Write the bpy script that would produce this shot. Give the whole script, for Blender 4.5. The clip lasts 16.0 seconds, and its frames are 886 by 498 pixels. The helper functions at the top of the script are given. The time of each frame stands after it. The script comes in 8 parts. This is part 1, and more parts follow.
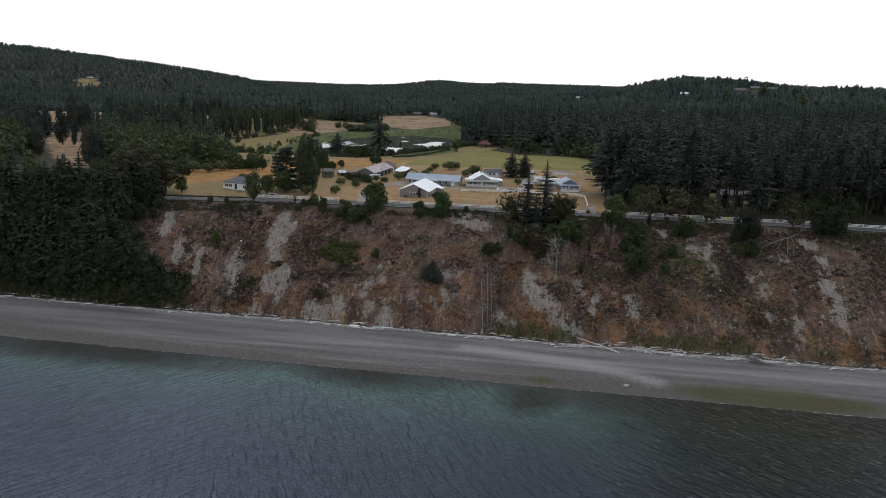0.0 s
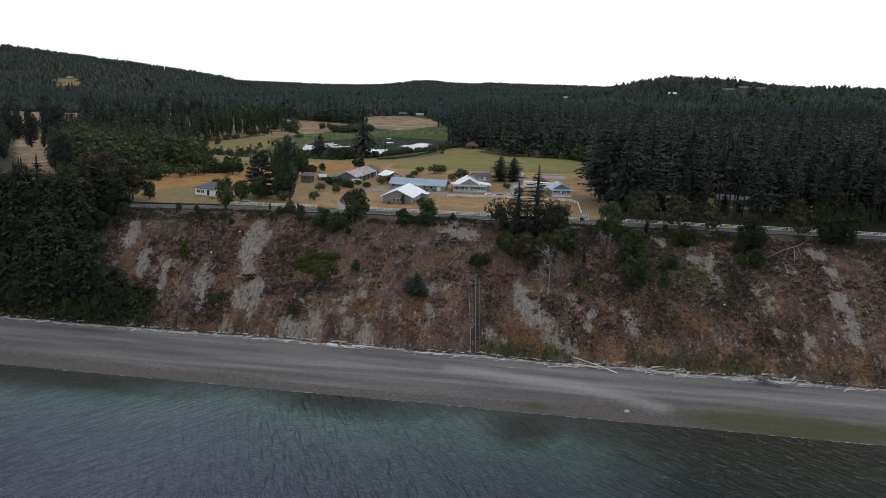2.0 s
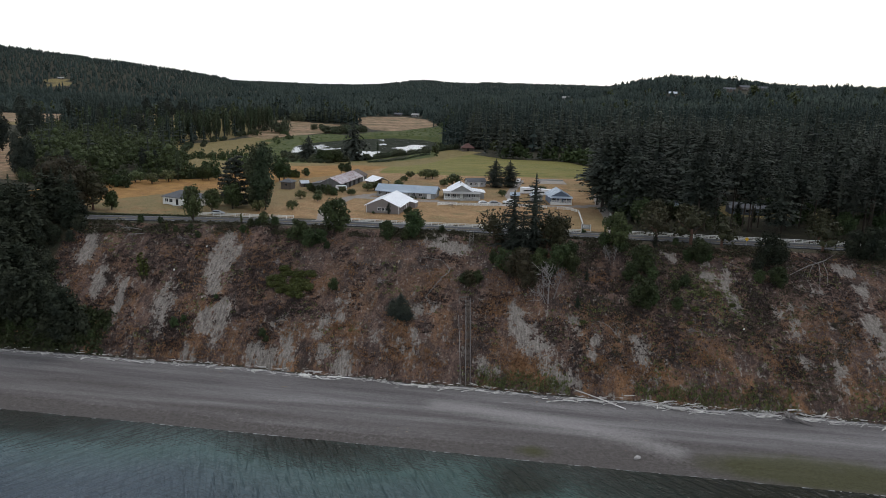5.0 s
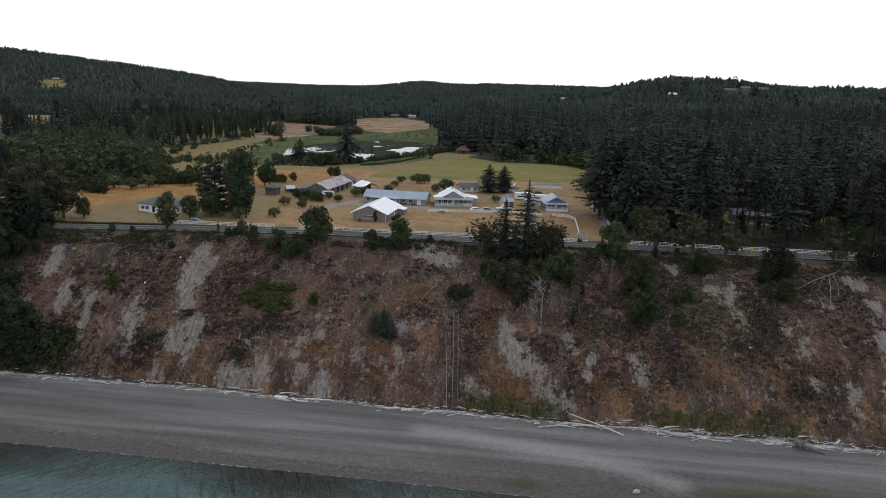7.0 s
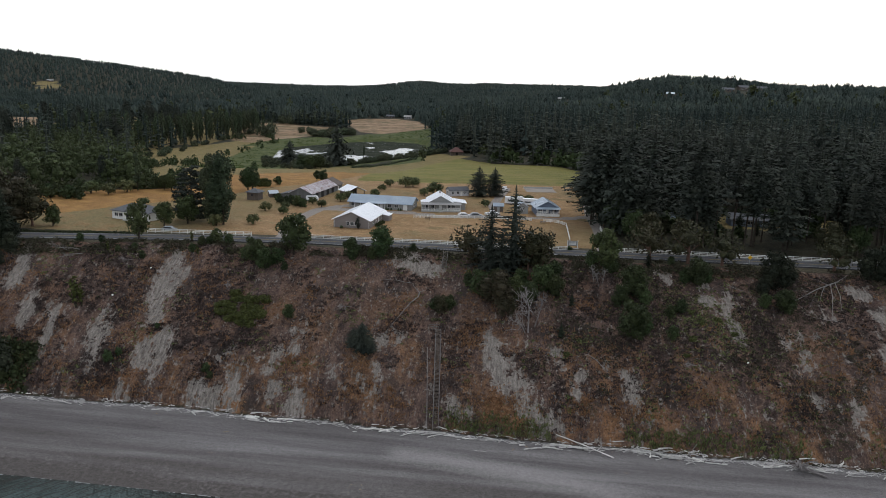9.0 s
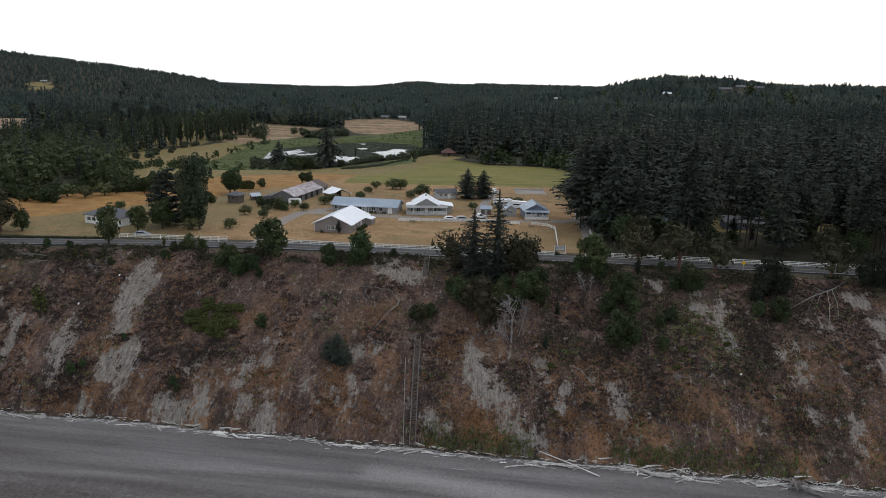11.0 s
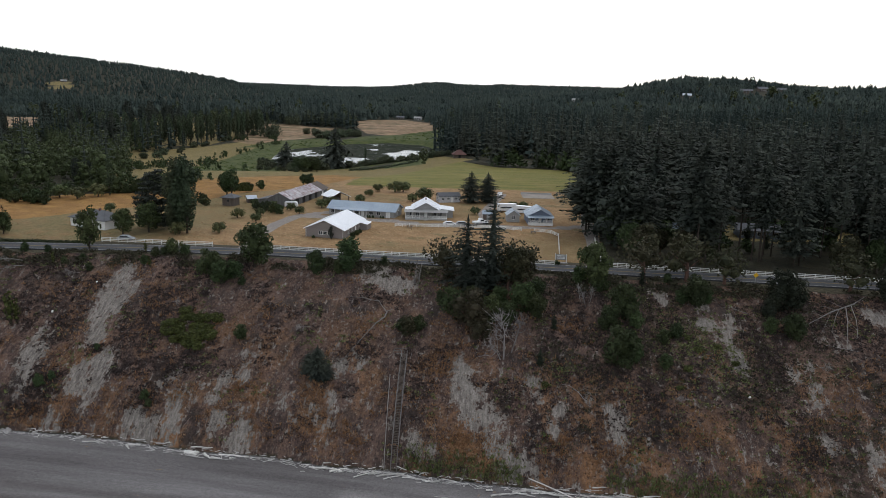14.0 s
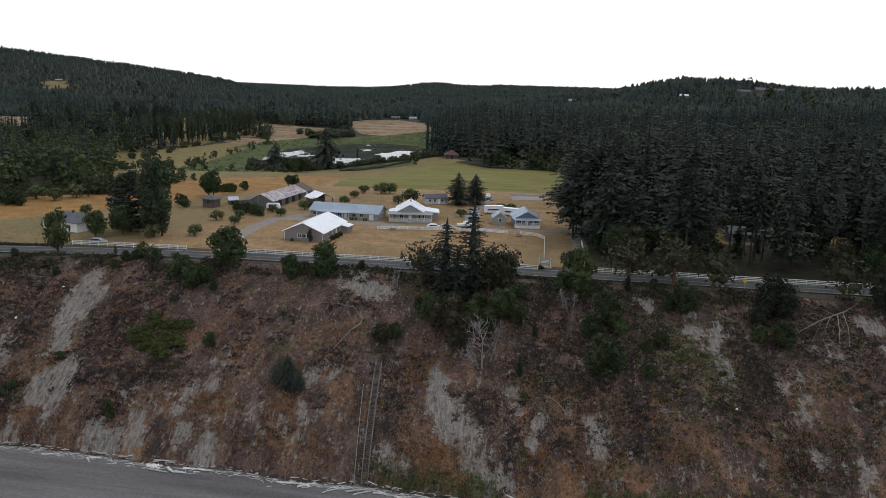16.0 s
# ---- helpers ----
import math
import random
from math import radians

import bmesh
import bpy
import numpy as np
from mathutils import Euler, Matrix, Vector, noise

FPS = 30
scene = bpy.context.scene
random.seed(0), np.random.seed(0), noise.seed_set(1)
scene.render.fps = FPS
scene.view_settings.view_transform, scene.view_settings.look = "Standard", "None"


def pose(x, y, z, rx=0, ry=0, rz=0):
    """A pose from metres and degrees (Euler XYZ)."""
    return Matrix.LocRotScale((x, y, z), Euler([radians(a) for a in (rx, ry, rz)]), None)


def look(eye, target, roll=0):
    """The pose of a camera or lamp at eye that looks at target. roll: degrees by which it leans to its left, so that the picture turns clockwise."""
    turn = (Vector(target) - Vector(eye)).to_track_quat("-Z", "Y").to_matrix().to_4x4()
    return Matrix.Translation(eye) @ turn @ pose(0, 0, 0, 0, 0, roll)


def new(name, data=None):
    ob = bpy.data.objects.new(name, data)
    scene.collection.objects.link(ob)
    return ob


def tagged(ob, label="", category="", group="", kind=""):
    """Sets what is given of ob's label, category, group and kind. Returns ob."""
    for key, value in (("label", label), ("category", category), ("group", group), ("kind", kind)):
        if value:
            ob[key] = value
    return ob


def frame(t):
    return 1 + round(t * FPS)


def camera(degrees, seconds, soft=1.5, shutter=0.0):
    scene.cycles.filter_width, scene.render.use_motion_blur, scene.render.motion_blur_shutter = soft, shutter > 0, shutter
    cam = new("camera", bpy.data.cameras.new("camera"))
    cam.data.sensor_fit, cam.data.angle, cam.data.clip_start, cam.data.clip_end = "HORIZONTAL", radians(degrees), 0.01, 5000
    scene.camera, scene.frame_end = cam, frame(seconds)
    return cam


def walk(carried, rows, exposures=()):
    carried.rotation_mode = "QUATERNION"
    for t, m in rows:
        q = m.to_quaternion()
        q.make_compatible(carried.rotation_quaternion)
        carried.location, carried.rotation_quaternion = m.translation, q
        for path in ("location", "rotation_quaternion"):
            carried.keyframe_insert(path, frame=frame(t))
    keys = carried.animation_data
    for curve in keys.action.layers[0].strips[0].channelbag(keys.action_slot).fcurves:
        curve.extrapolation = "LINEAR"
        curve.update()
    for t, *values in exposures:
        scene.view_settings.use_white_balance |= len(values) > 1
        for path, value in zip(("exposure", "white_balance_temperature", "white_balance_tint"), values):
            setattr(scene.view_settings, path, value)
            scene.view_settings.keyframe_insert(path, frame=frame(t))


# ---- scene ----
cam = camera(60.0, 16.0, soft=0.6)
PATH = [
    (0, (1.404, -48.401, 77.939), (1.265, -46.452, 77.512), 1.9),
    (0.5, (1.065, -44.036, 77.883), (0.93, -42.086, 77.457), 1.9),
    (1, (0.865, -39.543, 77.838), (0.747, -37.593, 77.411), 1.9),
    (1.5, (0.662, -35.189, 77.835), (0.557, -33.237, 77.409), 1.9),
    (2, (0.792, -30.91, 77.818), (0.686, -28.958, 77.392), 1.9),
    (2.5, (0.9, -26.653, 77.76), (0.795, -24.702, 77.334), 1.9),
    (3, (1.123, -22.548, 77.751), (1.018, -20.597, 77.325), 1.9),
    (3.5, (1.3, -18.352, 77.633), (1.196, -16.4, 77.207), 1.8),
    (4, (1.613, -14.051, 77.602), (1.51, -12.1, 77.175), 1.8),
    (6.5, (4.406, 4.056, 77.74), (4.305, 6.008, 77.316), 1.8),
    (7, (5.193, 7.283, 77.891), (5.092, 9.235, 77.467), 1.8),
    (7.5, (6.094, 10.15, 78.029), (5.993, 12.102, 77.604), 1.7),
    (8, (6.973, 12.766, 78.226), (6.872, 14.718, 77.801), 1.7),
    (8.5, (7.971, 15.455, 78.27), (7.871, 17.407, 77.846), 1.7),
    (9, (9.018, 18.043, 78.305), (8.919, 19.995, 77.881), 1.6),
    (11.5, (14.22, 28.828, 77.906), (14.125, 30.781, 77.484), 1.5),
    (12, (15.271, 30.862, 77.815), (15.177, 32.815, 77.394), 1.6),
    (12.5, (16.127, 32.768, 77.768), (16.025, 34.72, 77.347), 1.6),
    (13, (17.164, 34.741, 77.731), (17.032, 36.691, 77.309), 1.6),
    (13.5, (18.287, 36.337, 77.855), (18.141, 38.286, 77.432), 1.7),
    (14, (19.289, 38.323, 77.754), (19.144, 40.273, 77.332), 1.7),
    (14.5, (20.375, 40.242, 77.606), (20.229, 42.191, 77.184), 1.7),
    (15, (21.416, 41.961, 77.529), (21.272, 43.911, 77.106), 1.7),
    (15.5, (22.466, 43.542, 77.44), (22.322, 45.492, 77.018), 1.8),
    (16, (23.633, 45.199, 77.477), (23.491, 47.149, 77.056), 1.8),
]
walk(cam, [(t, look(e, g, r)) for t, e, g, r in PATH])

# ---------------------------------------------------------------- sky and sun: a bright, closed overcast
world = bpy.data.worlds.new("world")
scene.world = world
world.use_nodes = True
wn = world.node_tree
wn.nodes.clear()
w_out = wn.nodes.new("ShaderNodeOutputWorld")
w_sky = wn.nodes.new("ShaderNodeTexSky")
w_sky.sky_type = "NISHITA"
w_sky.sun_disc = False
w_sky.sun_elevation = radians(48)
w_sky.sun_rotation = radians(25)
w_bg_sky = wn.nodes.new("ShaderNodeBackground")
w_bg_sky.inputs["Strength"].default_value = 0.05
wn.links.new(w_sky.outputs["Color"], w_bg_sky.inputs["Color"])
w_cloud = wn.nodes.new("ShaderNodeBackground")
w_cloud.inputs["Strength"].default_value = 0.98
w_noise = wn.nodes.new("ShaderNodeTexNoise")
w_noise.inputs["Scale"].default_value = 2.2
w_noise.inputs["Detail"].default_value = 4
w_map = wn.nodes.new("ShaderNodeMapping")
w_map.inputs["Scale"].default_value = (1, 1, 3)
w_co = wn.nodes.new("ShaderNodeTexCoord")
w_ramp = wn.nodes.new("ShaderNodeValToRGB")
w_ramp.color_ramp.elements[0].position = 0.30
w_ramp.color_ramp.elements[0].color = (0.88, 0.94, 1.02, 1)
w_ramp.color_ramp.elements[1].position = 0.50
w_ramp.color_ramp.elements[1].color = (0.975, 0.99, 1.02, 1)
wn.links.new(w_co.outputs["Generated"], w_map.inputs["Vector"])
wn.links.new(w_map.outputs["Vector"], w_noise.inputs["Vector"])
wn.links.new(w_noise.outputs["Fac"], w_ramp.inputs["Fac"])
wn.links.new(w_ramp.outputs["Color"], w_cloud.inputs["Color"])
# the cloud cover is brightest low down and greyer overhead
w_sep = wn.nodes.new("ShaderNodeSeparateXYZ")
w_grad = wn.nodes.new("ShaderNodeMapRange")
w_grad.inputs["From Min"].default_value = 0.05
w_grad.inputs["From Max"].default_value = 0.9
w_grad.inputs["To Min"].default_value = 1.02
w_grad.inputs["To Max"].default_value = 0.62
wn.links.new(w_co.outputs["Generated"], w_sep.inputs[0])
wn.links.new(w_sep.outputs["Z"], w_grad.inputs["Value"])
wn.links.new(w_grad.outputs[0], w_cloud.inputs["Strength"])
w_add = wn.nodes.new("ShaderNodeAddShader")
wn.links.new(w_bg_sky.outputs[0], w_add.inputs[0])
wn.links.new(w_cloud.outputs[0], w_add.inputs[1])
wn.links.new(w_add.outputs[0], w_out.inputs["Surface"])

sun = new("sun", bpy.data.lights.new("sun", "SUN"))
sun.data.energy = 0.6
sun.data.angle = radians(25)
sun.data.color = (1.0, 0.97, 0.92)
sun.matrix_world = look((300, 700, 900), (0, 250, 30))
scene.view_settings.exposure = 0.0

# ---------------------------------------------------------------- materials
def mat(name, c1, c2, scale=1.0, fine=8.0, rough=0.85, bump=0.3, metal=0.0, spec=0.3, c3=None, island=0.0, rand=0.0,
        stretch=(1, 1, 1), bump_dist=0.05):
    """Two colours mixed by a coarse and a fine noise; optionally varied by piece and by object."""
    m = bpy.data.materials.new(name)
    m.use_nodes = True
    nt = m.node_tree
    N, L = nt.nodes, nt.links
    b = N["Principled BSDF"]
    b.inputs["Roughness"].default_value = rough
    b.inputs["Metallic"].default_value = metal
    b.inputs["Specular IOR Level"].default_value = spec
    geo = N.new("ShaderNodeNewGeometry")
    mp = N.new("ShaderNodeMapping")
    mp.inputs["Scale"].default_value = stretch
    L.new(geo.outputs["Position"], mp.inputs["Vector"])
    n1 = N.new("ShaderNodeTexNoise")
    n1.inputs["Scale"].default_value = scale
    n1.inputs["Detail"].default_value = 5
    n1.inputs["Roughness"].default_value = 0.65
    n2 = N.new("ShaderNodeTexNoise")
    n2.inputs["Scale"].default_value = fine
    n2.inputs["Detail"].default_value = 3
    L.new(mp.outputs[0], n1.inputs["Vector"])
    L.new(mp.outputs[0], n2.inputs["Vector"])
    r = N.new("ShaderNodeMapRange")
    r.inputs["From Min"].default_value = 0.3
    r.inputs["From Max"].default_value = 0.7
    L.new(n1.outputs["Fac"], r.inputs["Value"])
    mix = N.new("ShaderNodeMix")
    mix.data_type = "RGBA"
    mix.inputs["A"].default_value = (*c1, 1)
    mix.inputs["B"].default_value = (*c2, 1)
    L.new(r.outputs[0], mix.inputs["Factor"])
    col = mix.outputs["Result"]
    if c3:
        r3 = N.new("ShaderNodeMapRange")
        r3.inputs["From Min"].default_value = 0.52
        r3.inputs["From Max"].default_value = 0.66
        L.new(n2.outputs["Fac"], r3.inputs["Value"])
        mix3 = N.new("ShaderNodeMix")
        mix3.data_type = "RGBA"
        mix3.inputs["B"].default_value = (*c3, 1)
        L.new(r3.outputs[0], mix3.inputs["Factor"])
        L.new(col, mix3.inputs["A"])
        col = mix3.outputs["Result"]
    hsv = N.new("ShaderNodeHueSaturation")
    L.new(col, hsv.inputs["Color"])
    # brightness: fine grain, then piece and object variation
    val = N.new("ShaderNodeMapRange")
    val.inputs["To Min"].default_value = 0.78
    val.inputs["To Max"].default_value = 1.22
    L.new(n2.outputs["Fac"], val.inputs["Value"])
    v = val.outputs[0]
    for amount, out in ((island, geo.outputs["Random Per Island"]), (rand, None)):
        if amount:
            if out is None:
                out = N.new("ShaderNodeObjectInfo").outputs["Random"]
            mr = N.new("ShaderNodeMapRange")
            mr.inputs["To Min"].default_value = 1 - amount
            mr.inputs["To Max"].default_value = 1 + amount
            L.new(out, mr.inputs["Value"])
            mu = N.new("ShaderNodeMath")
            mu.operation = "MULTIPLY"
            L.new(v, mu.inputs[0])
            L.new(mr.outputs[0], mu.inputs[1])
            v = mu.outputs[0]
    L.new(v, hsv.inputs["Value"])
    if rand:
        mh = N.new("ShaderNodeMapRange")
        mh.inputs["To Min"].default_value = 0.5 - 0.03
        mh.inputs["To Max"].default_value = 0.5 + 0.03
        wrap = N.new("ShaderNodeMath")
        wrap.operation = "FRACT"
        ob7 = N.new("ShaderNodeMath")
        ob7.operation = "MULTIPLY"
        ob7.inputs[1].default_value = 7.3
        L.new(N.new("ShaderNodeObjectInfo").outputs["Random"], ob7.inputs[0])
        L.new(ob7.outputs[0], wrap.inputs[0])
        L.new(wrap.outputs[0], mh.inputs["Value"])
        L.new(mh.outputs[0], hsv.inputs["Hue"])
    L.new(hsv.outputs["Color"], b.inputs["Base Color"])
    if bump:
        bp = N.new("ShaderNodeBump")
        bp.inputs["Strength"].default_value = bump
        bp.inputs["Distance"].default_value = bump_dist
        L.new(n2.outputs["Fac"], bp.inputs["Height"])
        L.new(bp.outputs[0], b.inputs["Normal"])
    return m


M = {}
M["fir"] = mat("fir_needles", (0.025, 0.0325, 0.0285), (0.049, 0.0545, 0.0405), 0.25, 3.0, 0.8, 0, spec=0.12, island=0.22, rand=0.28)
# darker copy of the leaf colours, with the slope's shade put into them
M["shade_leaf"] = mat("shaded_leaves", (0.015, 0.020, 0.015), (0.032, 0.037, 0.022), 0.3, 3.0, 0.8, 0, spec=0.12, island=0.25, rand=0.3)
M["wood_far"] = mat("far_woods", (0.019, 0.029, 0.028), (0.043, 0.055, 0.044), 0.012, 0.08, 0.9, 0, spec=0.1, island=0.22)
M["leaf"] = mat("broad_leaves", (0.023, 0.036, 0.014), (0.048, 0.064, 0.023), 0.4, 4.0, 0.7, 0, spec=0.2, island=0.30, rand=0.30)
M["madrone"] = mat("madrone_leaves", (0.026, 0.030, 0.014), (0.050, 0.042, 0.021), 0.4, 4.0, 0.7, 0, spec=0.2, island=0.32, rand=0.2)
M["orchard"] = mat("orchard_leaves", (0.042, 0.054, 0.022), (0.088, 0.094, 0.038), 0.4, 4.0, 0.7, 0, spec=0.2, island=0.35, rand=0.2)
M["willow"] = mat("willow_leaves", (0.036, 0.046, 0.026), (0.074, 0.084, 0.046), 0.3, 4.0, 0.7, 0, spec=0.2, island=0.3, rand=0.25)
M["poplar"] = mat("poplar_leaves", (0.028, 0.041, 0.022), (0.058, 0.072, 0.036), 0.3, 4.0, 0.7, 0, spec=0.2, island=0.3, rand=0.25)
M["vine"] = mat("green_vines", (0.034, 0.043, 0.011), (0.064, 0.070, 0.018), 0.6, 4.0, 0.7, 0, spec=0.2, island=0.4)
M["redbark"] = mat("red_madrone_bark", (0.070, 0.036, 0.027), (0.15, 0.085, 0.065), 1.5, 8.0, 0.8, 0.3)
M["bark"] = mat("bark", (0.030, 0.024, 0.020), (0.065, 0.050, 0.040), 1.5, 12.0, 0.95, 0.5)
M["dead"] = mat("bleached_dead_wood", (0.115, 0.105, 0.10), (0.23, 0.215, 0.205), 1.2, 9.0, 0.9, 0.4, rand=0.25)
M["drift"] = mat("bleached_driftwood", (0.36, 0.35, 0.33), (0.70, 0.68, 0.65), 0.9, 8.0, 0.9, 0.4, rand=0.30, island=0.25)
M["brush"] = mat("dry_brown_brush", (0.074, 0.050, 0.043), (0.145, 0.095, 0.075), 0.12, 2.5, 0.95, 0, spec=0.1, island=0.3)
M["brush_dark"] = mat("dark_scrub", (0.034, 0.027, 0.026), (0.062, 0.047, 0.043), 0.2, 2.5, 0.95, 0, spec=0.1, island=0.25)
M["drygrass"] = mat("dry_orange_grass", (0.170, 0.092, 0.048), (0.285, 0.170, 0.095), 0.2, 2.5, 0.95, 0, spec=0.1, island=0.25)
M["greengrass"] = mat("shore_grass", (0.074, 0.092, 0.036), (0.140, 0.150, 0.064), 0.2, 2.5, 0.9, 0, spec=0.1, island=0.4)
M["weed"] = mat("floating_weed", (0.028, 0.034, 0.026), (0.060, 0.064, 0.050), 0.1, 1.5, 1.0, 0, spec=0.0, island=0.3)
M["foam"] = mat("thin_foam", (0.14, 0.145, 0.145), (0.30, 0.31, 0.31), 0.5, 4.0, 0.8, 0)
M["centre"] = mat("faded_yellow_paint", (0.16, 0.12, 0.05), (0.26, 0.20, 0.08), 0.8, 5.0, 0.8, 0)
M["olive"] = mat("olive_scrub", (0.040, 0.040, 0.026), (0.070, 0.063, 0.040), 0.25, 2.5, 0.9, 0, spec=0.1, island=0.22)
M["asphalt"] = mat("worn_asphalt", (0.034, 0.036, 0.041), (0.056, 0.058, 0.063), 0.15, 3.0, 0.9, 0.2)
M["gravel"] = mat("gravel_drive", (0.20, 0.18, 0.16), (0.29, 0.26, 0.23), 0.2, 4.0, 0.95, 0.4)
M["line"] = mat("road_paint", (0.22, 0.22, 0.22), (0.42, 0.42, 0.41), 0.8, 5.0, 0.8, 0)
M["concrete"] = mat("pale_concrete", (0.34, 0.34, 0.33), (0.45, 0.45, 0.44), 0.3, 4.0, 0.9, 0.2)
M["white"] = mat("white_paint", (0.66, 0.66, 0.64), (0.78, 0.78, 0.77), 0.4, 5.0, 0.6, 0.1)
M["fence"] = mat("white_fence_paint", (0.60, 0.60, 0.57), (0.76, 0.76, 0.74), 0.4, 5.0, 0.7, 0.1, rand=0.08)
M["pale"] = mat("pale_siding", (0.40, 0.40, 0.42), (0.52, 0.52, 0.54), 0.3, 6.0, 0.8, 0.2, stretch=(0.3, 0.3, 4))
M["taupe"] = mat("taupe_siding", (0.185, 0.165, 0.155), (0.225, 0.20, 0.19), 0.3, 6.0, 0.8, 0.2, stretch=(0.3, 0.3, 4))
M["grey"] = mat("grey_siding", (0.23, 0.23, 0.225), (0.29, 0.29, 0.28), 0.3, 6.0, 0.8, 0.2, stretch=(0.3, 0.3, 4))
M["blue"] = mat("slate_blue_siding", (0.13, 0.16, 0.215), (0.17, 0.20, 0.26), 0.3, 6.0, 0.8, 0.2, stretch=(0.3, 0.3, 4))
M["cedar"] = mat("weathered_boards", (0.075, 0.062, 0.052), (0.13, 0.105, 0.09), 0.5, 6.0, 0.9, 0.3, stretch=(3, 3, 0.4))
M["barnwall"] = mat("weathered_barn_boards", (0.085, 0.085, 0.085), (0.15, 0.15, 0.15), 0.5, 6.0, 0.9, 0.3, stretch=(3, 3, 0.4))
M["red"] = mat("red_brown_roof", (0.075, 0.036, 0.032), (0.115, 0.055, 0.046), 0.5, 6.0, 0.8, 0.2)
M["metalwhite"] = mat("white_metal_roof", (0.74, 0.76, 0.79), (0.84, 0.86, 0.88), 0.15, 3.0, 0.45, 0.05, spec=0.4)
M["metalblue"] = mat("blue_grey_metal_roof", (0.22, 0.28, 0.35), (0.31, 0.37, 0.43), 0.2, 3.0, 0.5, 0.05, spec=0.4)
M["straw"] = mat("pale_dry_straw", (0.20, 0.155, 0.115), (0.36, 0.29, 0.22), 0.3, 2.5, 0.95, 0, spec=0.1, island=0.5)
M["reed"] = mat("green_reeds", (0.042, 0.072, 0.017), (0.088, 0.112, 0.030), 0.05, 0.8, 0.9, 0, spec=0.1, island=0.35)
M["metalrust"] = mat("rusted_corrugated_roof", (0.24, 0.165, 0.16), (0.58, 0.59, 0.62), 0.5, 1.1, 0.6, 0.1, c3=(0.17, 0.092, 0.085), stretch=(1, 1, 1), rand=0.32)
M["metalpale"] = mat("pale_blue_metal_roof", (0.36, 0.41, 0.47), (0.46, 0.51, 0.56), 0.2, 3.0, 0.5, 0.05, spec=0.4)
M["shingle"] = mat("dark_grey_shingles", (0.075, 0.080, 0.090), (0.12, 0.125, 0.135), 0.5, 5.0, 0.9, 0.3)
M["dark"] = mat("dark_opening", (0.012, 0.012, 0.012), (0.02, 0.02, 0.02), 1, 5, 0.9, 0)
M["rubber"] = mat("tyre_rubber", (0.015, 0.015, 0.015), (0.03, 0.03, 0.03), 1, 8, 0.9, 0)
M["carwhite"] = mat("white_car_paint", (0.68, 0.69, 0.70), (0.76, 0.77, 0.78), 0.5, 4, 0.25, 0, spec=0.5)
M["cargrey"] = mat("silver_car_paint", (0.30, 0.32, 0.34), (0.36, 0.38, 0.40), 0.5, 4, 0.25, 0, spec=0.5)
M["yellow"] = mat("yellow_sign_paint", (0.62, 0.36, 0.02), (0.72, 0.44, 0.03), 1, 6, 0.5, 0)
M["steel"] = mat("galvanised_steel", (0.30, 0.31, 0.32), (0.42, 0.43, 0.44), 1, 8, 0.45, 0, metal=0.6)
M["stairwood"] = mat("weathered_stair_timber", (0.085, 0.077, 0.070), (0.185, 0.170, 0.155), 0.8, 8, 0.9, 0.3, rand=0.2)
M["stone"] = mat("grey_boulder", (0.24, 0.23, 0.22), (0.38, 0.37, 0.36), 1, 6, 0.9, 0.5)


def glass_mat():
    m = bpy.data.materials.new("window_glass")
    m.use_nodes = True
    b = m.node_tree.nodes["Principled BSDF"]
    b.inputs["Base Color"].default_value = (0.025, 0.03, 0.035, 1)
    b.inputs["Roughness"].default_value = 0.06
    b.inputs["Specular IOR Level"].default_value = 0.5
    return m


M["glass"] = glass_mat()


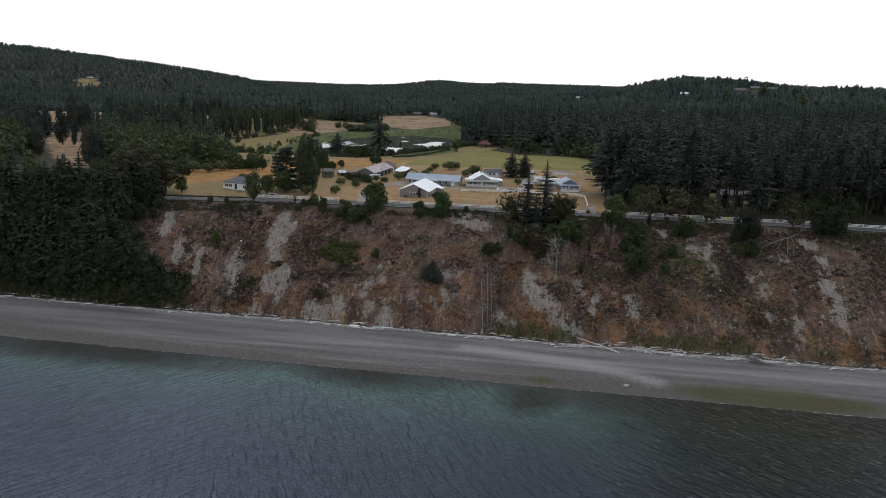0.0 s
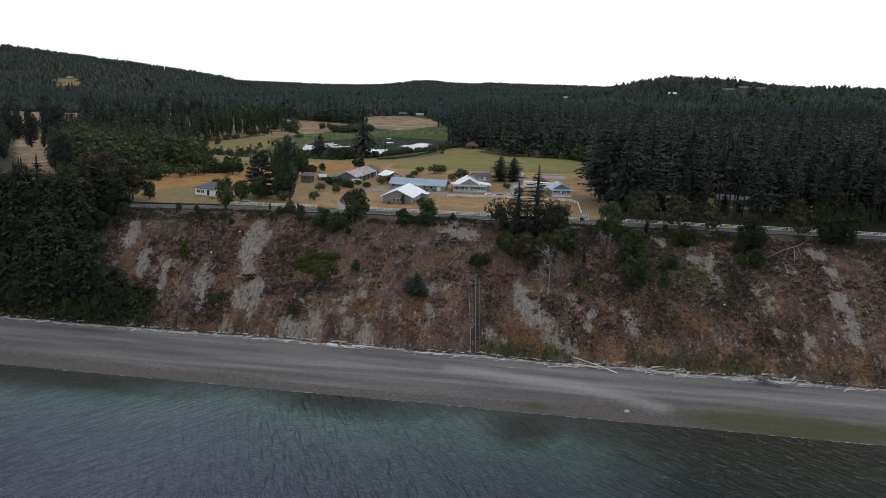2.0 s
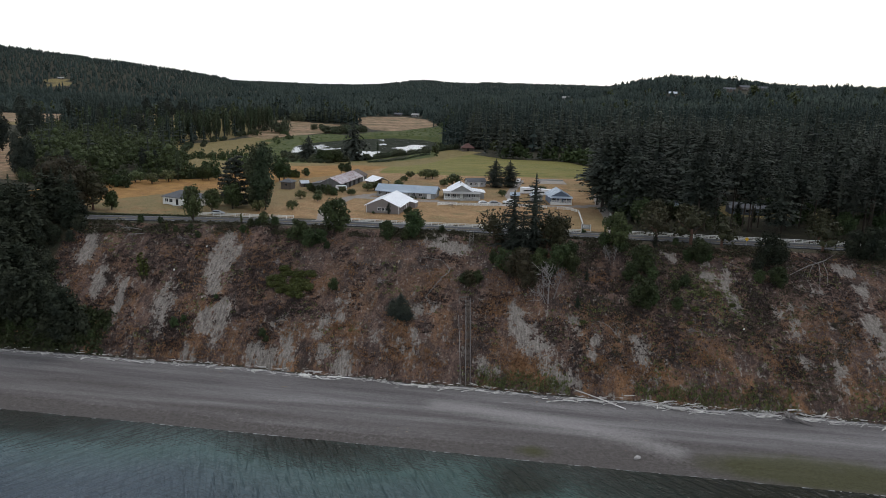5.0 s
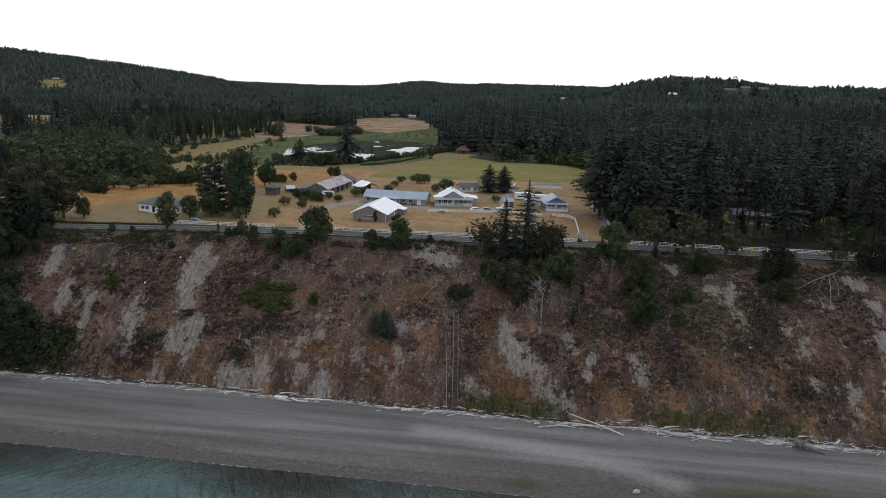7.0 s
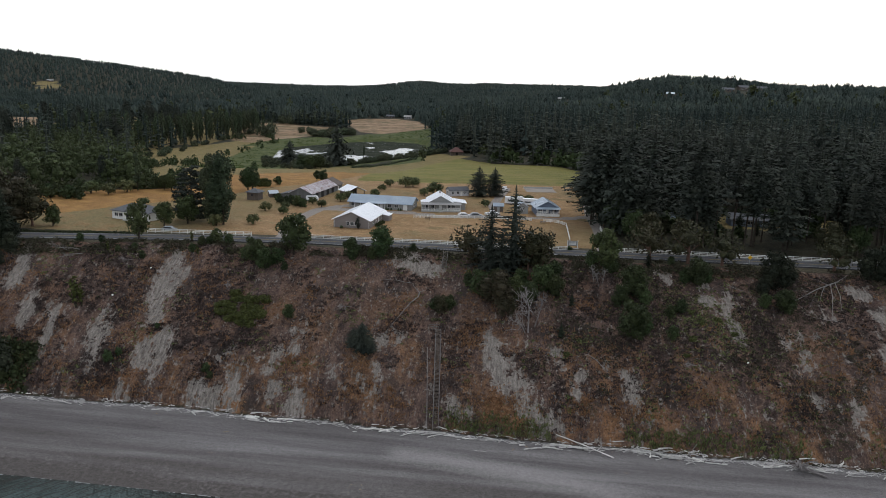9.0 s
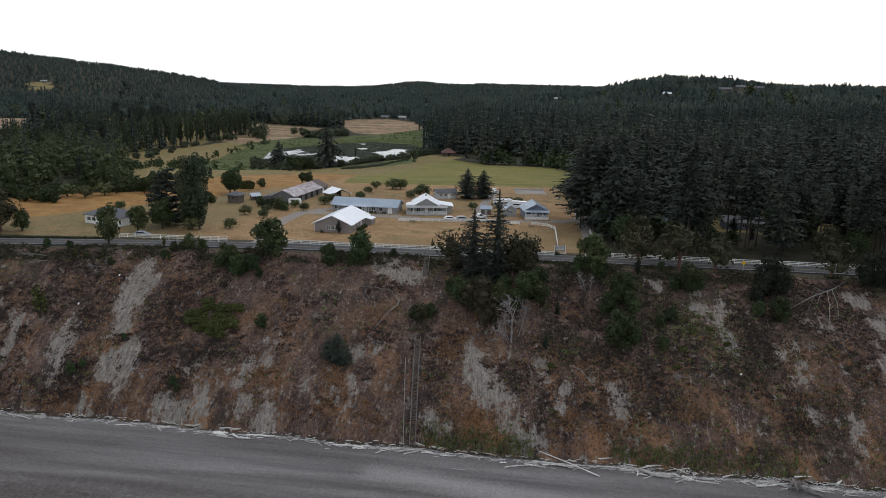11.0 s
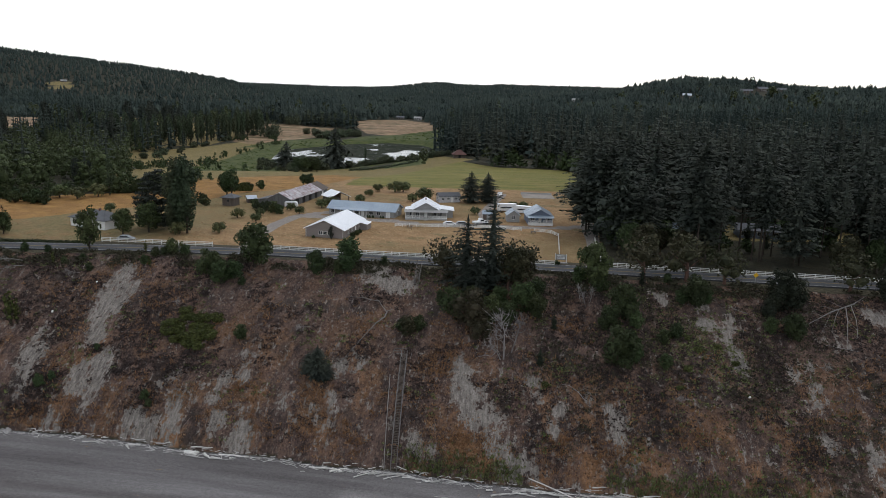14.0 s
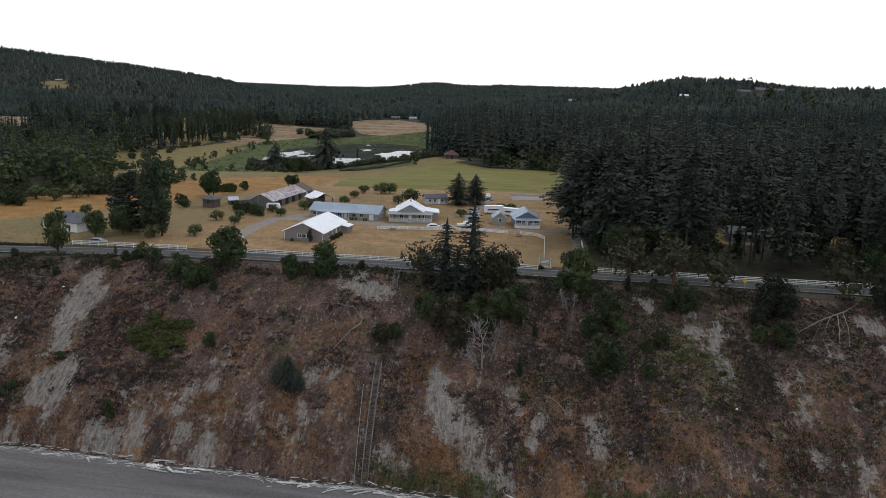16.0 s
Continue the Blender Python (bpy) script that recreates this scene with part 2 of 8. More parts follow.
def water_mat(name, shore):
    m = bpy.data.materials.new(name)
    m.use_nodes = True
    nt = m.node_tree
    N, L = nt.nodes, nt.links
    b = N["Principled BSDF"]
    b.inputs["Roughness"].default_value = 0.03 if shore else 0.16
    b.inputs["IOR"].default_value = 1.33
    geo = N.new("ShaderNodeNewGeometry")
    sep = N.new("ShaderNodeSeparateXYZ")
    L.new(geo.outputs["Position"], sep.inputs[0])
    big = N.new("ShaderNodeTexNoise")
    big.inputs["Scale"].default_value = 0.028
    big.inputs["Detail"].default_value = 3
    L.new(geo.outputs["Position"], big.inputs["Vector"])
    patchy = N.new("ShaderNodeTexNoise")
    patchy.inputs["Scale"].default_value = 0.16
    patchy.inputs["Detail"].default_value = 4
    L.new(geo.outputs["Position"], patchy.inputs["Vector"])
    if shore:
        # how far out from the water's edge, in metres: y + 0.088 x runs from 144 at the edge outwards
        ax = N.new("ShaderNodeMath")
        ax.operation = "MULTIPLY_ADD"
        ax.inputs[1].default_value = 0.088
        L.new(sep.outputs["X"], ax.inputs[0])
        L.new(sep.outputs["Y"], ax.inputs[2])
        out = N.new("ShaderNodeMath")
        out.operation = "SUBTRACT"
        out.inputs[0].default_value = 144.8
        L.new(ax.outputs[0], out.inputs[1])
        wob = N.new("ShaderNodeMath")
        wob.operation = "MULTIPLY_ADD"
        wob.inputs[1].default_value = 34.0
        L.new(big.outputs["Fac"], wob.inputs[0])
        L.new(out.outputs[0], wob.inputs[2])
        rng = N.new("ShaderNodeMapRange")
        rng.inputs["From Min"].default_value = 12
        rng.inputs["From Max"].default_value = 72
        L.new(wob.outputs[0], rng.inputs["Value"])
        ramp = N.new("ShaderNodeValToRGB")
        el = ramp.color_ramp.elements
        el[0].position, el[0].color = 0.0, (0.030, 0.031, 0.027, 1)
        el[1].position, el[1].color = 1.0, (0.007, 0.013, 0.021, 1)
        e = el.new(0.30)
        e.color = (0.042, 0.082, 0.070, 1)
        e = el.new(0.55)
        e.color = (0.018, 0.037, 0.038, 1)
        L.new(rng.outputs[0], ramp.inputs["Fac"])
        # paler towards the west: brighter sky reflection added into the base colour
        west = N.new("ShaderNodeMapRange")
        west.inputs["From Min"].default_value = 45
        west.inputs["From Max"].default_value = -75
        L.new(sep.outputs["X"], west.inputs["Value"])
        off = N.new("ShaderNodeMapRange")
        off.inputs["From Min"].default_value = 10
        off.inputs["From Max"].default_value = 40
        L.new(wob.outputs[0], off.inputs["Value"])
        both = N.new("ShaderNodeMath")
        both.operation = "MULTIPLY"
        L.new(west.outputs[0], both.inputs[0])
        L.new(off.outputs[0], both.inputs[1])
        sky_sheen = N.new("ShaderNodeMix")
        sky_sheen.data_type = "RGBA"
        sky_sheen.blend_type = "ADD"
        sky_sheen.inputs["B"].default_value = (0.056, 0.060, 0.078, 1)
        L.new(both.outputs[0], sky_sheen.inputs["Factor"])
        L.new(ramp.outputs["Color"], sky_sheen.inputs["A"])
        # darker towards the east: the weaker sky reflection is mixed into the base colour
        east = N.new("ShaderNodeMapRange")
        east.inputs["From Min"].default_value = 22
        east.inputs["From Max"].default_value = 55
        east.inputs["To Max"].default_value = 0.8
        L.new(sep.outputs["X"], east.inputs["Value"])
        dim_east = N.new("ShaderNodeMix")
        dim_east.data_type = "RGBA"
        dim_east.inputs["B"].default_value = (0.006, 0.008, 0.0065, 1)
        L.new(east.outputs[0], dim_east.inputs["Factor"])
        L.new(sky_sheen.outputs["Result"], dim_east.inputs["A"])
        # beds of weed just off the beach: middle and half widths, along and out from the shore
        deep = dim_east.outputs["Result"]
        for cx, co, rx, ro in ((11, 10, 9, 10), (-108, 5, 40, 10), (-30, 5, 20, 8), (62, 8, 44, 16)):
            du, dv = N.new("ShaderNodeMath"), N.new("ShaderNodeMath")
            for d_, mid_, half_, src in ((du, cx, rx, sep.outputs["X"]), (dv, co, ro, out.outputs[0])):
                d_.operation = "MULTIPLY_ADD"
                d_.inputs[1].default_value = 1.0 / half_
                d_.inputs[2].default_value = -mid_ / half_
                L.new(src, d_.inputs[0])
            pt = N.new("ShaderNodeCombineXYZ")
            L.new(du.outputs[0], pt.inputs[0])
            L.new(dv.outputs[0], pt.inputs[1])
            far_ = N.new("ShaderNodeVectorMath")
            far_.operation = "LENGTH"
            L.new(pt.outputs[0], far_.inputs[0])
            ragged = N.new("ShaderNodeMath")
            ragged.operation = "ADD"
            L.new(far_.outputs["Value"], ragged.inputs[0])
            L.new(patchy.outputs["Fac"], ragged.inputs[1])
            bed = N.new("ShaderNodeMapRange")
            bed.inputs["From Min"].default_value = 1.75
            bed.inputs["From Max"].default_value = 0.85
            bed.inputs["To Max"].default_value = 0.8
            L.new(ragged.outputs[0], bed.inputs["Value"])
            dark_ = N.new("ShaderNodeMix")
            dark_.data_type = "RGBA"
            dark_.inputs["B"].default_value = (0.010, 0.011, 0.006, 1)
            L.new(bed.outputs[0], dark_.inputs["Factor"])
            L.new(deep, dark_.inputs["A"])
            deep = dark_.outputs["Result"]
        L.new(deep, b.inputs["Base Color"])
        b.inputs["Specular IOR Level"].default_value = 0.30
    else:
        b.inputs["Base Color"].default_value = (0.012, 0.015, 0.014, 1)
    def crests(turn, along, across, detail, twist):
        """Ripples with long crests: the crest's bearing in degrees, its length and the spacing in metres."""
        mp = N.new("ShaderNodeMapping")
        mp.vector_type = "TEXTURE"
        mp.inputs["Rotation"].default_value = (0, 0, radians(turn))
        mp.inputs["Scale"].default_value = (along, across, 1)
        L.new(geo.outputs["Position"], mp.inputs["Vector"])
        t = N.new("ShaderNodeTexNoise")
        t.inputs["Scale"].default_value = 1.0
        t.inputs["Detail"].default_value = detail
        t.inputs["Distortion"].default_value = twist
        L.new(mp.outputs[0], t.inputs["Vector"])
        return t

    # the crests turn from the west side of the bay to the east
    west_w, mid_w, east_w = crests(50, 6.5, 1.5, 2, 0.5), crests(-68, 7.5, 1.6, 2, 0.3), crests(-43, 9.0, 1.4, 2, 0.35)

    def blend(a, c, x0, x1):
        f = N.new("ShaderNodeMapRange")
        f.inputs["From Min"].default_value = x0
        f.inputs["From Max"].default_value = x1
        L.new(sep.outputs["X"], f.inputs["Value"])
        x = N.new("ShaderNodeMix")
        L.new(f.outputs[0], x.inputs["Factor"])
        L.new(a, x.inputs["A"])
        L.new(c, x.inputs["B"])
        return x.outputs["Result"]

    long_ = blend(blend(west_w.outputs["Fac"], mid_w.outputs["Fac"], -85, -45), east_w.outputs["Fac"], -5, 45)
    small = crests(-22, 2.2, 0.7, 1, 0.4)
    sm = N.new("ShaderNodeMath")
    sm.operation = "MULTIPLY_ADD"
    sm.inputs[1].default_value = 0.22
    L.new(small.outputs["Fac"], sm.inputs[0])
    L.new(long_, sm.inputs[2])
    bp = N.new("ShaderNodeBump")
    bp.inputs["Strength"].default_value = 0.9 if shore else 0.25
    bp.inputs["Distance"].default_value = 3.1 if shore else 0.25
    L.new(sm.outputs[0], bp.inputs["Height"])
    L.new(bp.outputs[0], b.inputs["Normal"])
    return m


M["sea"] = water_mat("sea_water", True)
M["pond"] = water_mat("pond_water", False)

# ---------------------------------------------------------------- the lie of the land
def smooth(a, b, v):
    t = np.clip((v - a) / (b - a), 0, 1)
    return t * t * (3 - 2 * t)


def vnoise(x, y, seed=0):
    """Value noise, 0 to 1, on arrays."""
    xi, yi = np.floor(x).astype(np.int64), np.floor(y).astype(np.int64)
    fx, fy = x - xi, y - yi
    fx, fy = fx * fx * (3 - 2 * fx), fy * fy * (3 - 2 * fy)

    def h(a, b):
        n = (a * 374761393 + b * 668265263 + seed * 982451653) & 0x7FFFFFFF
        n = ((n ^ (n >> 13)) * 1274126177) & 0x7FFFFFFF
        n = ((n ^ (n >> 16)) * 1103515245) & 0x7FFFFFFF
        return (n & 0xFFFF) / 65535.0

    a = h(xi, yi) * (1 - fx) + h(xi + 1, yi) * fx
    b = h(xi, yi + 1) * (1 - fx) + h(xi + 1, yi + 1) * fx
    return a * (1 - fy) + b * fy


def fbm(x, y, seed=0, octaves=4):
    v, a, tot = 0.0, 1.0, 0.0
    for k in range(octaves):
        v = v + a * vnoise(x * 2 ** k, y * 2 ** k, seed + k)
        tot += a
        a *= 0.5
    return v / tot


CREST_X = [-4500, -300, -200, -150, -105, -76, -40, 0, 40, 70, 106, 200, 700]
CREST_Y = [600, 225, 214, 220, 227, 230.5, 233, 230.5, 228.5, 226.5, 223.5, 215, 175]
ROAD_X = [-4500, -300, -200, -150, -109, -76, -40, 0, 40, 70, 110, 150, 250, 700]
ROAD_Y = [612, 234, 223, 228.5, 233.5, 237.2, 239.0, 237.0, 235.9, 234.7, 232.8, 230.0, 222.0, 183.0]
TOE, TOP, POND_Z = 1.6, 31.0, 18.0


def base_y(x):
    return 177.3 - 0.088 * x + 1.5 * (vnoise(np.asarray(x) / 14.0, np.zeros_like(np.asarray(x, float)), 5) - 0.5)


def crest_y(x):
    return np.interp(x, CREST_X, CREST_Y)


def road_y(x):
    return np.interp(x, ROAD_X, ROAD_Y)


def inside(x, y, poly, soft=3.0):
    """1 inside a polygon, 0 outside, fading over soft metres."""
    inn = np.zeros(x.shape, bool)
    dist = np.full(x.shape, 1e9)
    for (x0, y0), (x1, y1) in zip(poly, poly[1:] + poly[:1]):
        hit = (y0 > y) != (y1 > y)
        with np.errstate(divide="ignore", invalid="ignore"):
            xc = (x1 - x0) * (y - y0) / (y1 - y0 if y1 != y0 else 1e-9) + x0
        inn ^= hit & (x < xc)
        ex, ey = x1 - x0, y1 - y0
        t = np.clip(((x - x0) * ex + (y - y0) * ey) / (ex * ex + ey * ey), 0, 1)
        dist = np.minimum(dist, np.hypot(x - x0 - t * ex, y - y0 - t * ey))
    return np.clip(0.5 + np.where(inn, dist, -dist) / soft, 0, 1)


def capsule(x, y, a, b, wa, wb):
    """1 on the line from a to b, fading to 0 at the widths wa and wb from it."""
    ex, ey = b[0] - a[0], b[1] - a[1]
    t = np.clip(((x - a[0]) * ex + (y - a[1]) * ey) / (ex * ex + ey * ey), 0, 1)
    d = np.hypot(x - a[0] - t * ex, y - a[1] - t * ey)
    return np.clip(1.3 - d / (wa + (wb - wa) * t), 0, 1)


POND = [(-152, 600), (-165, 666), (-161, 702), (-132, 767), (-96, 802), (-68, 808), (-47, 764), (-41, 680), (-44, 622), (-54, 604), (-68, 604), (-88, 566),
        (-104, 545), (-125, 552), (-140, 575)]
# bare clay slips down the bluff: from, to, and the half widths there
SLIPS_WEST = [((-77.2, 227.1), (-76.4, 218.4), 3.2, 4.4), ((-76.4, 218.4), (-75.7, 210.4), 4.4, 4.6), ((-75.7, 210.4), (-75.0, 202.8), 4.6, 3.0), ((-72.2, 219.5), (-73.7, 212.3), 1.8, 2.2),
              ((-70.2, 199.2), (-69.5, 190.5), 3.6, 3.2), ((-74.6, 196.2), (-72.3, 190.2), 2.1, 2.1), ((-87.0, 205.0), (-86.7, 197.2), 1.9, 4.1), ((-86.0, 194.3), (-85.3, 190.7), 2.2, 1.9),
              ((-36.3, 200.0), (-36.1, 195.8), 3.4, 3.4), ((-51.4, 195.2), (-53.5, 192.3), 2.2, 2.0), ((-49.2, 189.1), (-47.9, 184.8), 3.8, 3.4), ((-57.6, 185.4), (-53.5, 183.5), 3.4, 3.6),
              ((-76.1, 185.3), (-74.1, 184.2), 2.5, 2.9)]
SLIPS_MIDDLE = [((-40.5, 193.9), (-41.3, 189.9), 3.0, 3.0), ((-40.6, 190.1), (-37.3, 183.7), 1.6, 1.8), ((-33.4, 186.5), (-32.5, 181.7), 3.6, 2.9), ((-12.5, 228.4), (-5.4, 222.5), 4.6, 4.8),
                ((-5.4, 222.5), (-2.7, 224.0), 3.6, 2.9), ((-10.7, 199.5), (-13.9, 196.7), 3.0, 2.6), ((-18.4, 186.5), (-14.0, 184.1), 2.2, 2.5), ((4.5, 180.8), (6.3, 179.1), 2.8, 2.8),
                ((10.9, 199.5), (14.1, 191.2), 2.2, 5.4), ((14.1, 191.2), (18.5, 184.1), 5.4, 4.9), ((18.5, 184.1), (23.1, 178.2), 4.6, 3.2), ((23.1, 178.2), (27.7, 176.6), 2.8, 1.8),
                ((33.5, 188.7), (32.5, 183.1), 2.4, 2.2)]
SLIPS_STAIR = [((43.7, 188.0), (44.8, 183.0), 2.9, 3.1), ((45.3, 182.9), (47.3, 178.4), 2.1, 1.5), ((28.3, 195.5), (28.7, 190.1), 1.2, 1.2), ((68.6, 219.6), (68.4, 213.0), 2.2, 4.6),
               ((73.2, 213.4), (70.9, 206.7), 2.9, 2.1), ((71.3, 206.6), (72.6, 199.3), 1.9, 1.5), ((56.8, 224.7), (58.2, 219.7), 2.6, 3.2), ((64.5, 197.0), (66.9, 194.5), 2.1, 2.1),
               ((87.8, 202.2), (85.6, 190.9), 1.6, 2.8), ((83.1, 199.5), (83.0, 196.8), 1.8, 1.8), ((93.6, 207.7), (95.3, 206.3), 3.6, 3.2), ((105.4, 215.6), (109.8, 214.6), 3.5, 4.2),
               ((92.5, 181.2), (92.1, 174.2), 2.4, 2.9)]
SLIPS_EAST = [((84.9, 184.6), (83.6, 177.4), 1.4, 1.6), ((-25.9, 189.0), (-23.1, 185.3), 1.6, 1.6), ((-15.3, 189.4), (-13.4, 186.0), 1.6, 1.6), ((-109.5, 208.4), (-107.9, 200.6), 2.4, 2.4),
              ((-101.9, 205.9), (-99.9, 197.4), 2.6, 2.5), ((-118.8, 200.9), (-120.4, 198.2), 3.1, 2.9), ((-118.1, 224.7), (-116.3, 210.7), 3.4, 3.5), ((-102.8, 194.3), (-101.1, 192.8), 2.2, 2.0),
              ((108.6, 207.0), (105.6, 193.9), 2.6, 3.6), ((105.6, 193.9), (105.5, 181.8), 3.6, 4.9), ((105.5, 181.8), (106.2, 178.5), 4.9, 3.5)]
BARE = SLIPS_WEST + SLIPS_MIDDLE + SLIPS_STAIR + SLIPS_EAST
GOLD = [(-178, 262), (-172, 300), (-146, 325), (-123, 336), (-121, 384), (-82, 425), (-63, 452), (-48, 440), (-57, 395),
        (-66, 372), (-88, 345), (-96, 318), (-120, 292), (-135, 270)]
GREEN = [(-52, 383), (-23, 384), (17, 388), (62, 391), (70, 470), (58, 524), (18, 527), (-10, 562), (-43, 531), (-61, 498),
         (-52, 450)]
LOW = [(-205, 480), (-166, 440), (-150, 470), (-160, 520), (-168, 600), (-178, 700), (-215, 760), (-232, 690), (-246, 640), (-250, 600), (-238, 540)]
FAR_TAN = [(-185, 1076), (-168, 1122), (-124, 1146), (-84, 1092), (-60, 979), (-72, 927), (-103, 863), (-131, 881), (-162, 986)]
FAR_TAN_B = [(-269, 969), (-244, 990), (-215, 965), (-176, 945), (-163, 890), (-166, 820), (-193, 760), (-206, 715), (-232, 740), (-262, 860)]
LOW_B = [(-165, 440), (-60, 452), (-45, 500), (-60, 565), (-110, 545), (-175, 525)]
LOW_C = [(-150, 333), (-123, 337), (-121, 384), (-82, 425), (-63, 452), (-58, 472), (-170, 465), (-172, 400)]
MARSH_B = [(-206, 680), (-193, 763), (-163, 802), (-140, 790), (-127, 838), (-96, 876), (-69, 944), (-48, 960), (-36, 800), (-44, 764), (-68, 800), (-97, 794), (-132, 758), (-160, 697)]
MARSH_C = [(-62, 555), (-36, 560), (-33, 680), (-46, 780), (-55, 660)]
LOW_D = [(-66, 430), (-46, 430), (-28, 520), (-2, 575), (-30, 610), (-70, 560)]
REEDS = [(-164, 436), (-140, 436), (-118, 505), (-132, 560), (-150, 600), (-160, 690), (-150, 760), (-190, 770), (-192, 690), (-184, 600), (-180, 520)]
GLADE = [(84, 288), (84, 318), (130, 325), (150, 300), (130, 284)]
CORRIDOR = [(-172, 470), (-224, 470), (-540, 1010), (-424, 1010)]
LEFT_A = [(-208, 312), (-240, 350), (-282, 415), (-352, 527), (-392, 600), (-366, 606), (-330, 545), (-300, 492), (-232, 368), (-208, 330), (-195, 308)]
LEFT_B = [(-532, 797), (-487, 758), (-445, 756), (-458, 810), (-507, 915), (-560, 1010), (-620, 980), (-600, 890)]
LEFT_C = [(-458, 951), (-470, 1020), (-440, 1015), (-398, 880), (-355, 778), (-378, 786)]
LEFT_D = [(-300, 675), (-338, 815), (-392, 985), (-425, 985), (-362, 801), (-314, 688)]
HILL_CLEAR = [(-914, 1572), (-884, 1602), (-938, 1706), (-968, 1680)]
HILL_CLEAR_B = [(-34, 1082), (2, 1086), (-2, 1232), (-36, 1228)]


def slope_part(x, y):
    b, c = base_y(x), crest_y(x)
    return np.clip((y - b) / (c - b), 0, 1)


def bare(x, y):
    v = np.zeros(np.shape(x))
    wx = x + 4.2 * (fbm(x / 3.0, y / 6.0, 31) - 0.5)
    wy = y + 5.0 * (fbm(x / 3.0, y / 3.0, 37) - 0.5)
    for a, b, wa, wb in BARE:
        v = np.maximum(v, capsule(wx, wy, a, b, wa * 0.78, wb * 0.78))
    rough_ = 0.55 * fbm(x / 1.5, y / 4.0, 39, 4) + 0.45 * fbm(x / 3.0, y / 3.0, 43, 4)
    return v * np.clip(4.6 * rough_ - 1.35 - 0.25 * smooth(50, 75, x), 0, 1)


def height(x, y):
    x, y = np.broadcast_arrays(np.asarray(x, float), np.asarray(y, float))
    b, c = base_y(x), crest_y(x)
    s = np.clip((y - b) / (c - b), 0, 1)
    z = TOE + (TOP - TOE) * s ** 0.7
    mid = np.clip(s * (1 - s) * 4, 0, 1)
    gully = fbm(x / 9.0 + 0.06 * y, y / 34.0, 11, 4) - 0.5
    z = z + mid * (3.0 * gully + 1.5 * (fbm(x / 4.0, y / 4.5, 3, 4) - 0.5) + 0.5 * (vnoise(x / 1.2, y / 1.2, 7) - 0.5))
    z = z - 0.55 * mid * bare(x, y)
    beach = TOE * (1 - (177.3 - 0.088 * x - y) / 32.5) + 0.03 * (fbm(x / 11.0, y / 3.0, 23) - 0.5)
    beach = np.where(beach < 0, beach * 1.6, beach)
    z = np.where(y < b, np.maximum(beach, -9.0), z)
    # the plateau dips towards the pond, the field beyond the houses dips less
    low = POND_Z + 0.9 + (26 - POND_Z - 0.9) * smooth(-75, -5, x)
    low = low + 5.0 * smooth(-230, -330, x)
    z = z - (TOP - low) * smooth(385, 555, y) * (y > 300)
    z = z + np.where(y > c + 12, 0.5 * (fbm(x / 40.0, y / 40.0, 41, 3) - 0.5), 0)
    pond = inside(x, y, POND, 14.0)
    z = z - np.maximum(z - (POND_Z - 1.5), 0) * smooth(0.22, 0.62, pond)
    # hills, from a lower plain in the north-west
    z = z - 29.4 * smooth(-290, -640, x) * smooth(820, 1350, y)
    z = z + 141 * np.exp(-(((x + 1500) / 750) ** 2 + ((y - 2100) / 700) ** 2)) * smooth(700, 1100, y)
    z = z + 56 * np.exp(-(((x - 640) / 600) ** 2 + ((y - 1500) / 500) ** 2)) * smooth(420, 900, y)
    z = z + 13 * np.exp(-(((x - 380) / 170) ** 2 + ((y - 1480) / 260) ** 2))
    z = z + 9 * np.exp(-(((x - 340) / 75) ** 2 + ((y - 1500) / 220) ** 2)) - 5 * np.exp(-(((x - 560) / 80) ** 2 + ((y - 1500) / 220) ** 2))
    z = z + 15 * np.exp(-(((x + 905) / 190) ** 2 + ((y - 2330) / 420) ** 2)) + 11 * np.exp(-((x + 430) / 240) ** 2) * smooth(3600, 4300, y)
    z = z + 42 * smooth(2400, 3900, y) + 14 * (fbm(x / 420.0, y / 420.0, 51, 3) - 0.5) * smooth(700, 1400, y)
    return z


def h1(x, y):
    return float(height(np.array([x]), np.array([y]))[0])


def mesh_of(name, verts, faces, material=None, smooth_faces=False):
    me = bpy.data.meshes.new(name)
    me.from_pydata(verts, [], faces)
    if smooth_faces:
        me.polygons.foreach_set("use_smooth", [True] * len(me.polygons))
    if material:
        me.materials.append(material)
    return me


def axis(parts):
    out = []
    for a, b, step in parts:
        n = max(1, round((b - a) / step))
        out += [a + (b - a) * k / n for k in range(n)]
    out.append(parts[-1][1])
    return np.array(out)


gx = axis([(-4200, -1600, 130), (-1600, -600, 34), (-600, -260, 9), (-260, -135, 2.2), (-135, 135, 0.95), (135, 230, 2.5),
           (230, 600, 12), (600, 1600, 40), (1600, 4200, 130)])
gy = axis([(40, 136, 8), (136, 172, 1.2), (172, 236, 0.78), (236, 262, 1.6), (262, 460, 3.0), (460, 840, 5.0), (840, 1300, 10),
           (1300, 2400, 34), (2400, 4800, 110)])
GX, GY = np.meshgrid(gx, gy)
GZ = height(GX, GY)
nx, ny = len(gx), len(gy)
idx = np.arange(nx * ny).reshape(ny, nx)
quads = np.stack([idx[:-1, :-1], idx[:-1, 1:], idx[1:, 1:], idx[1:, :-1]], -1).reshape(-1, 4)
ground_me = mesh_of("ground", np.stack([GX, GY, GZ], -1).reshape(-1, 3).tolist(), quads.tolist(), None, True)


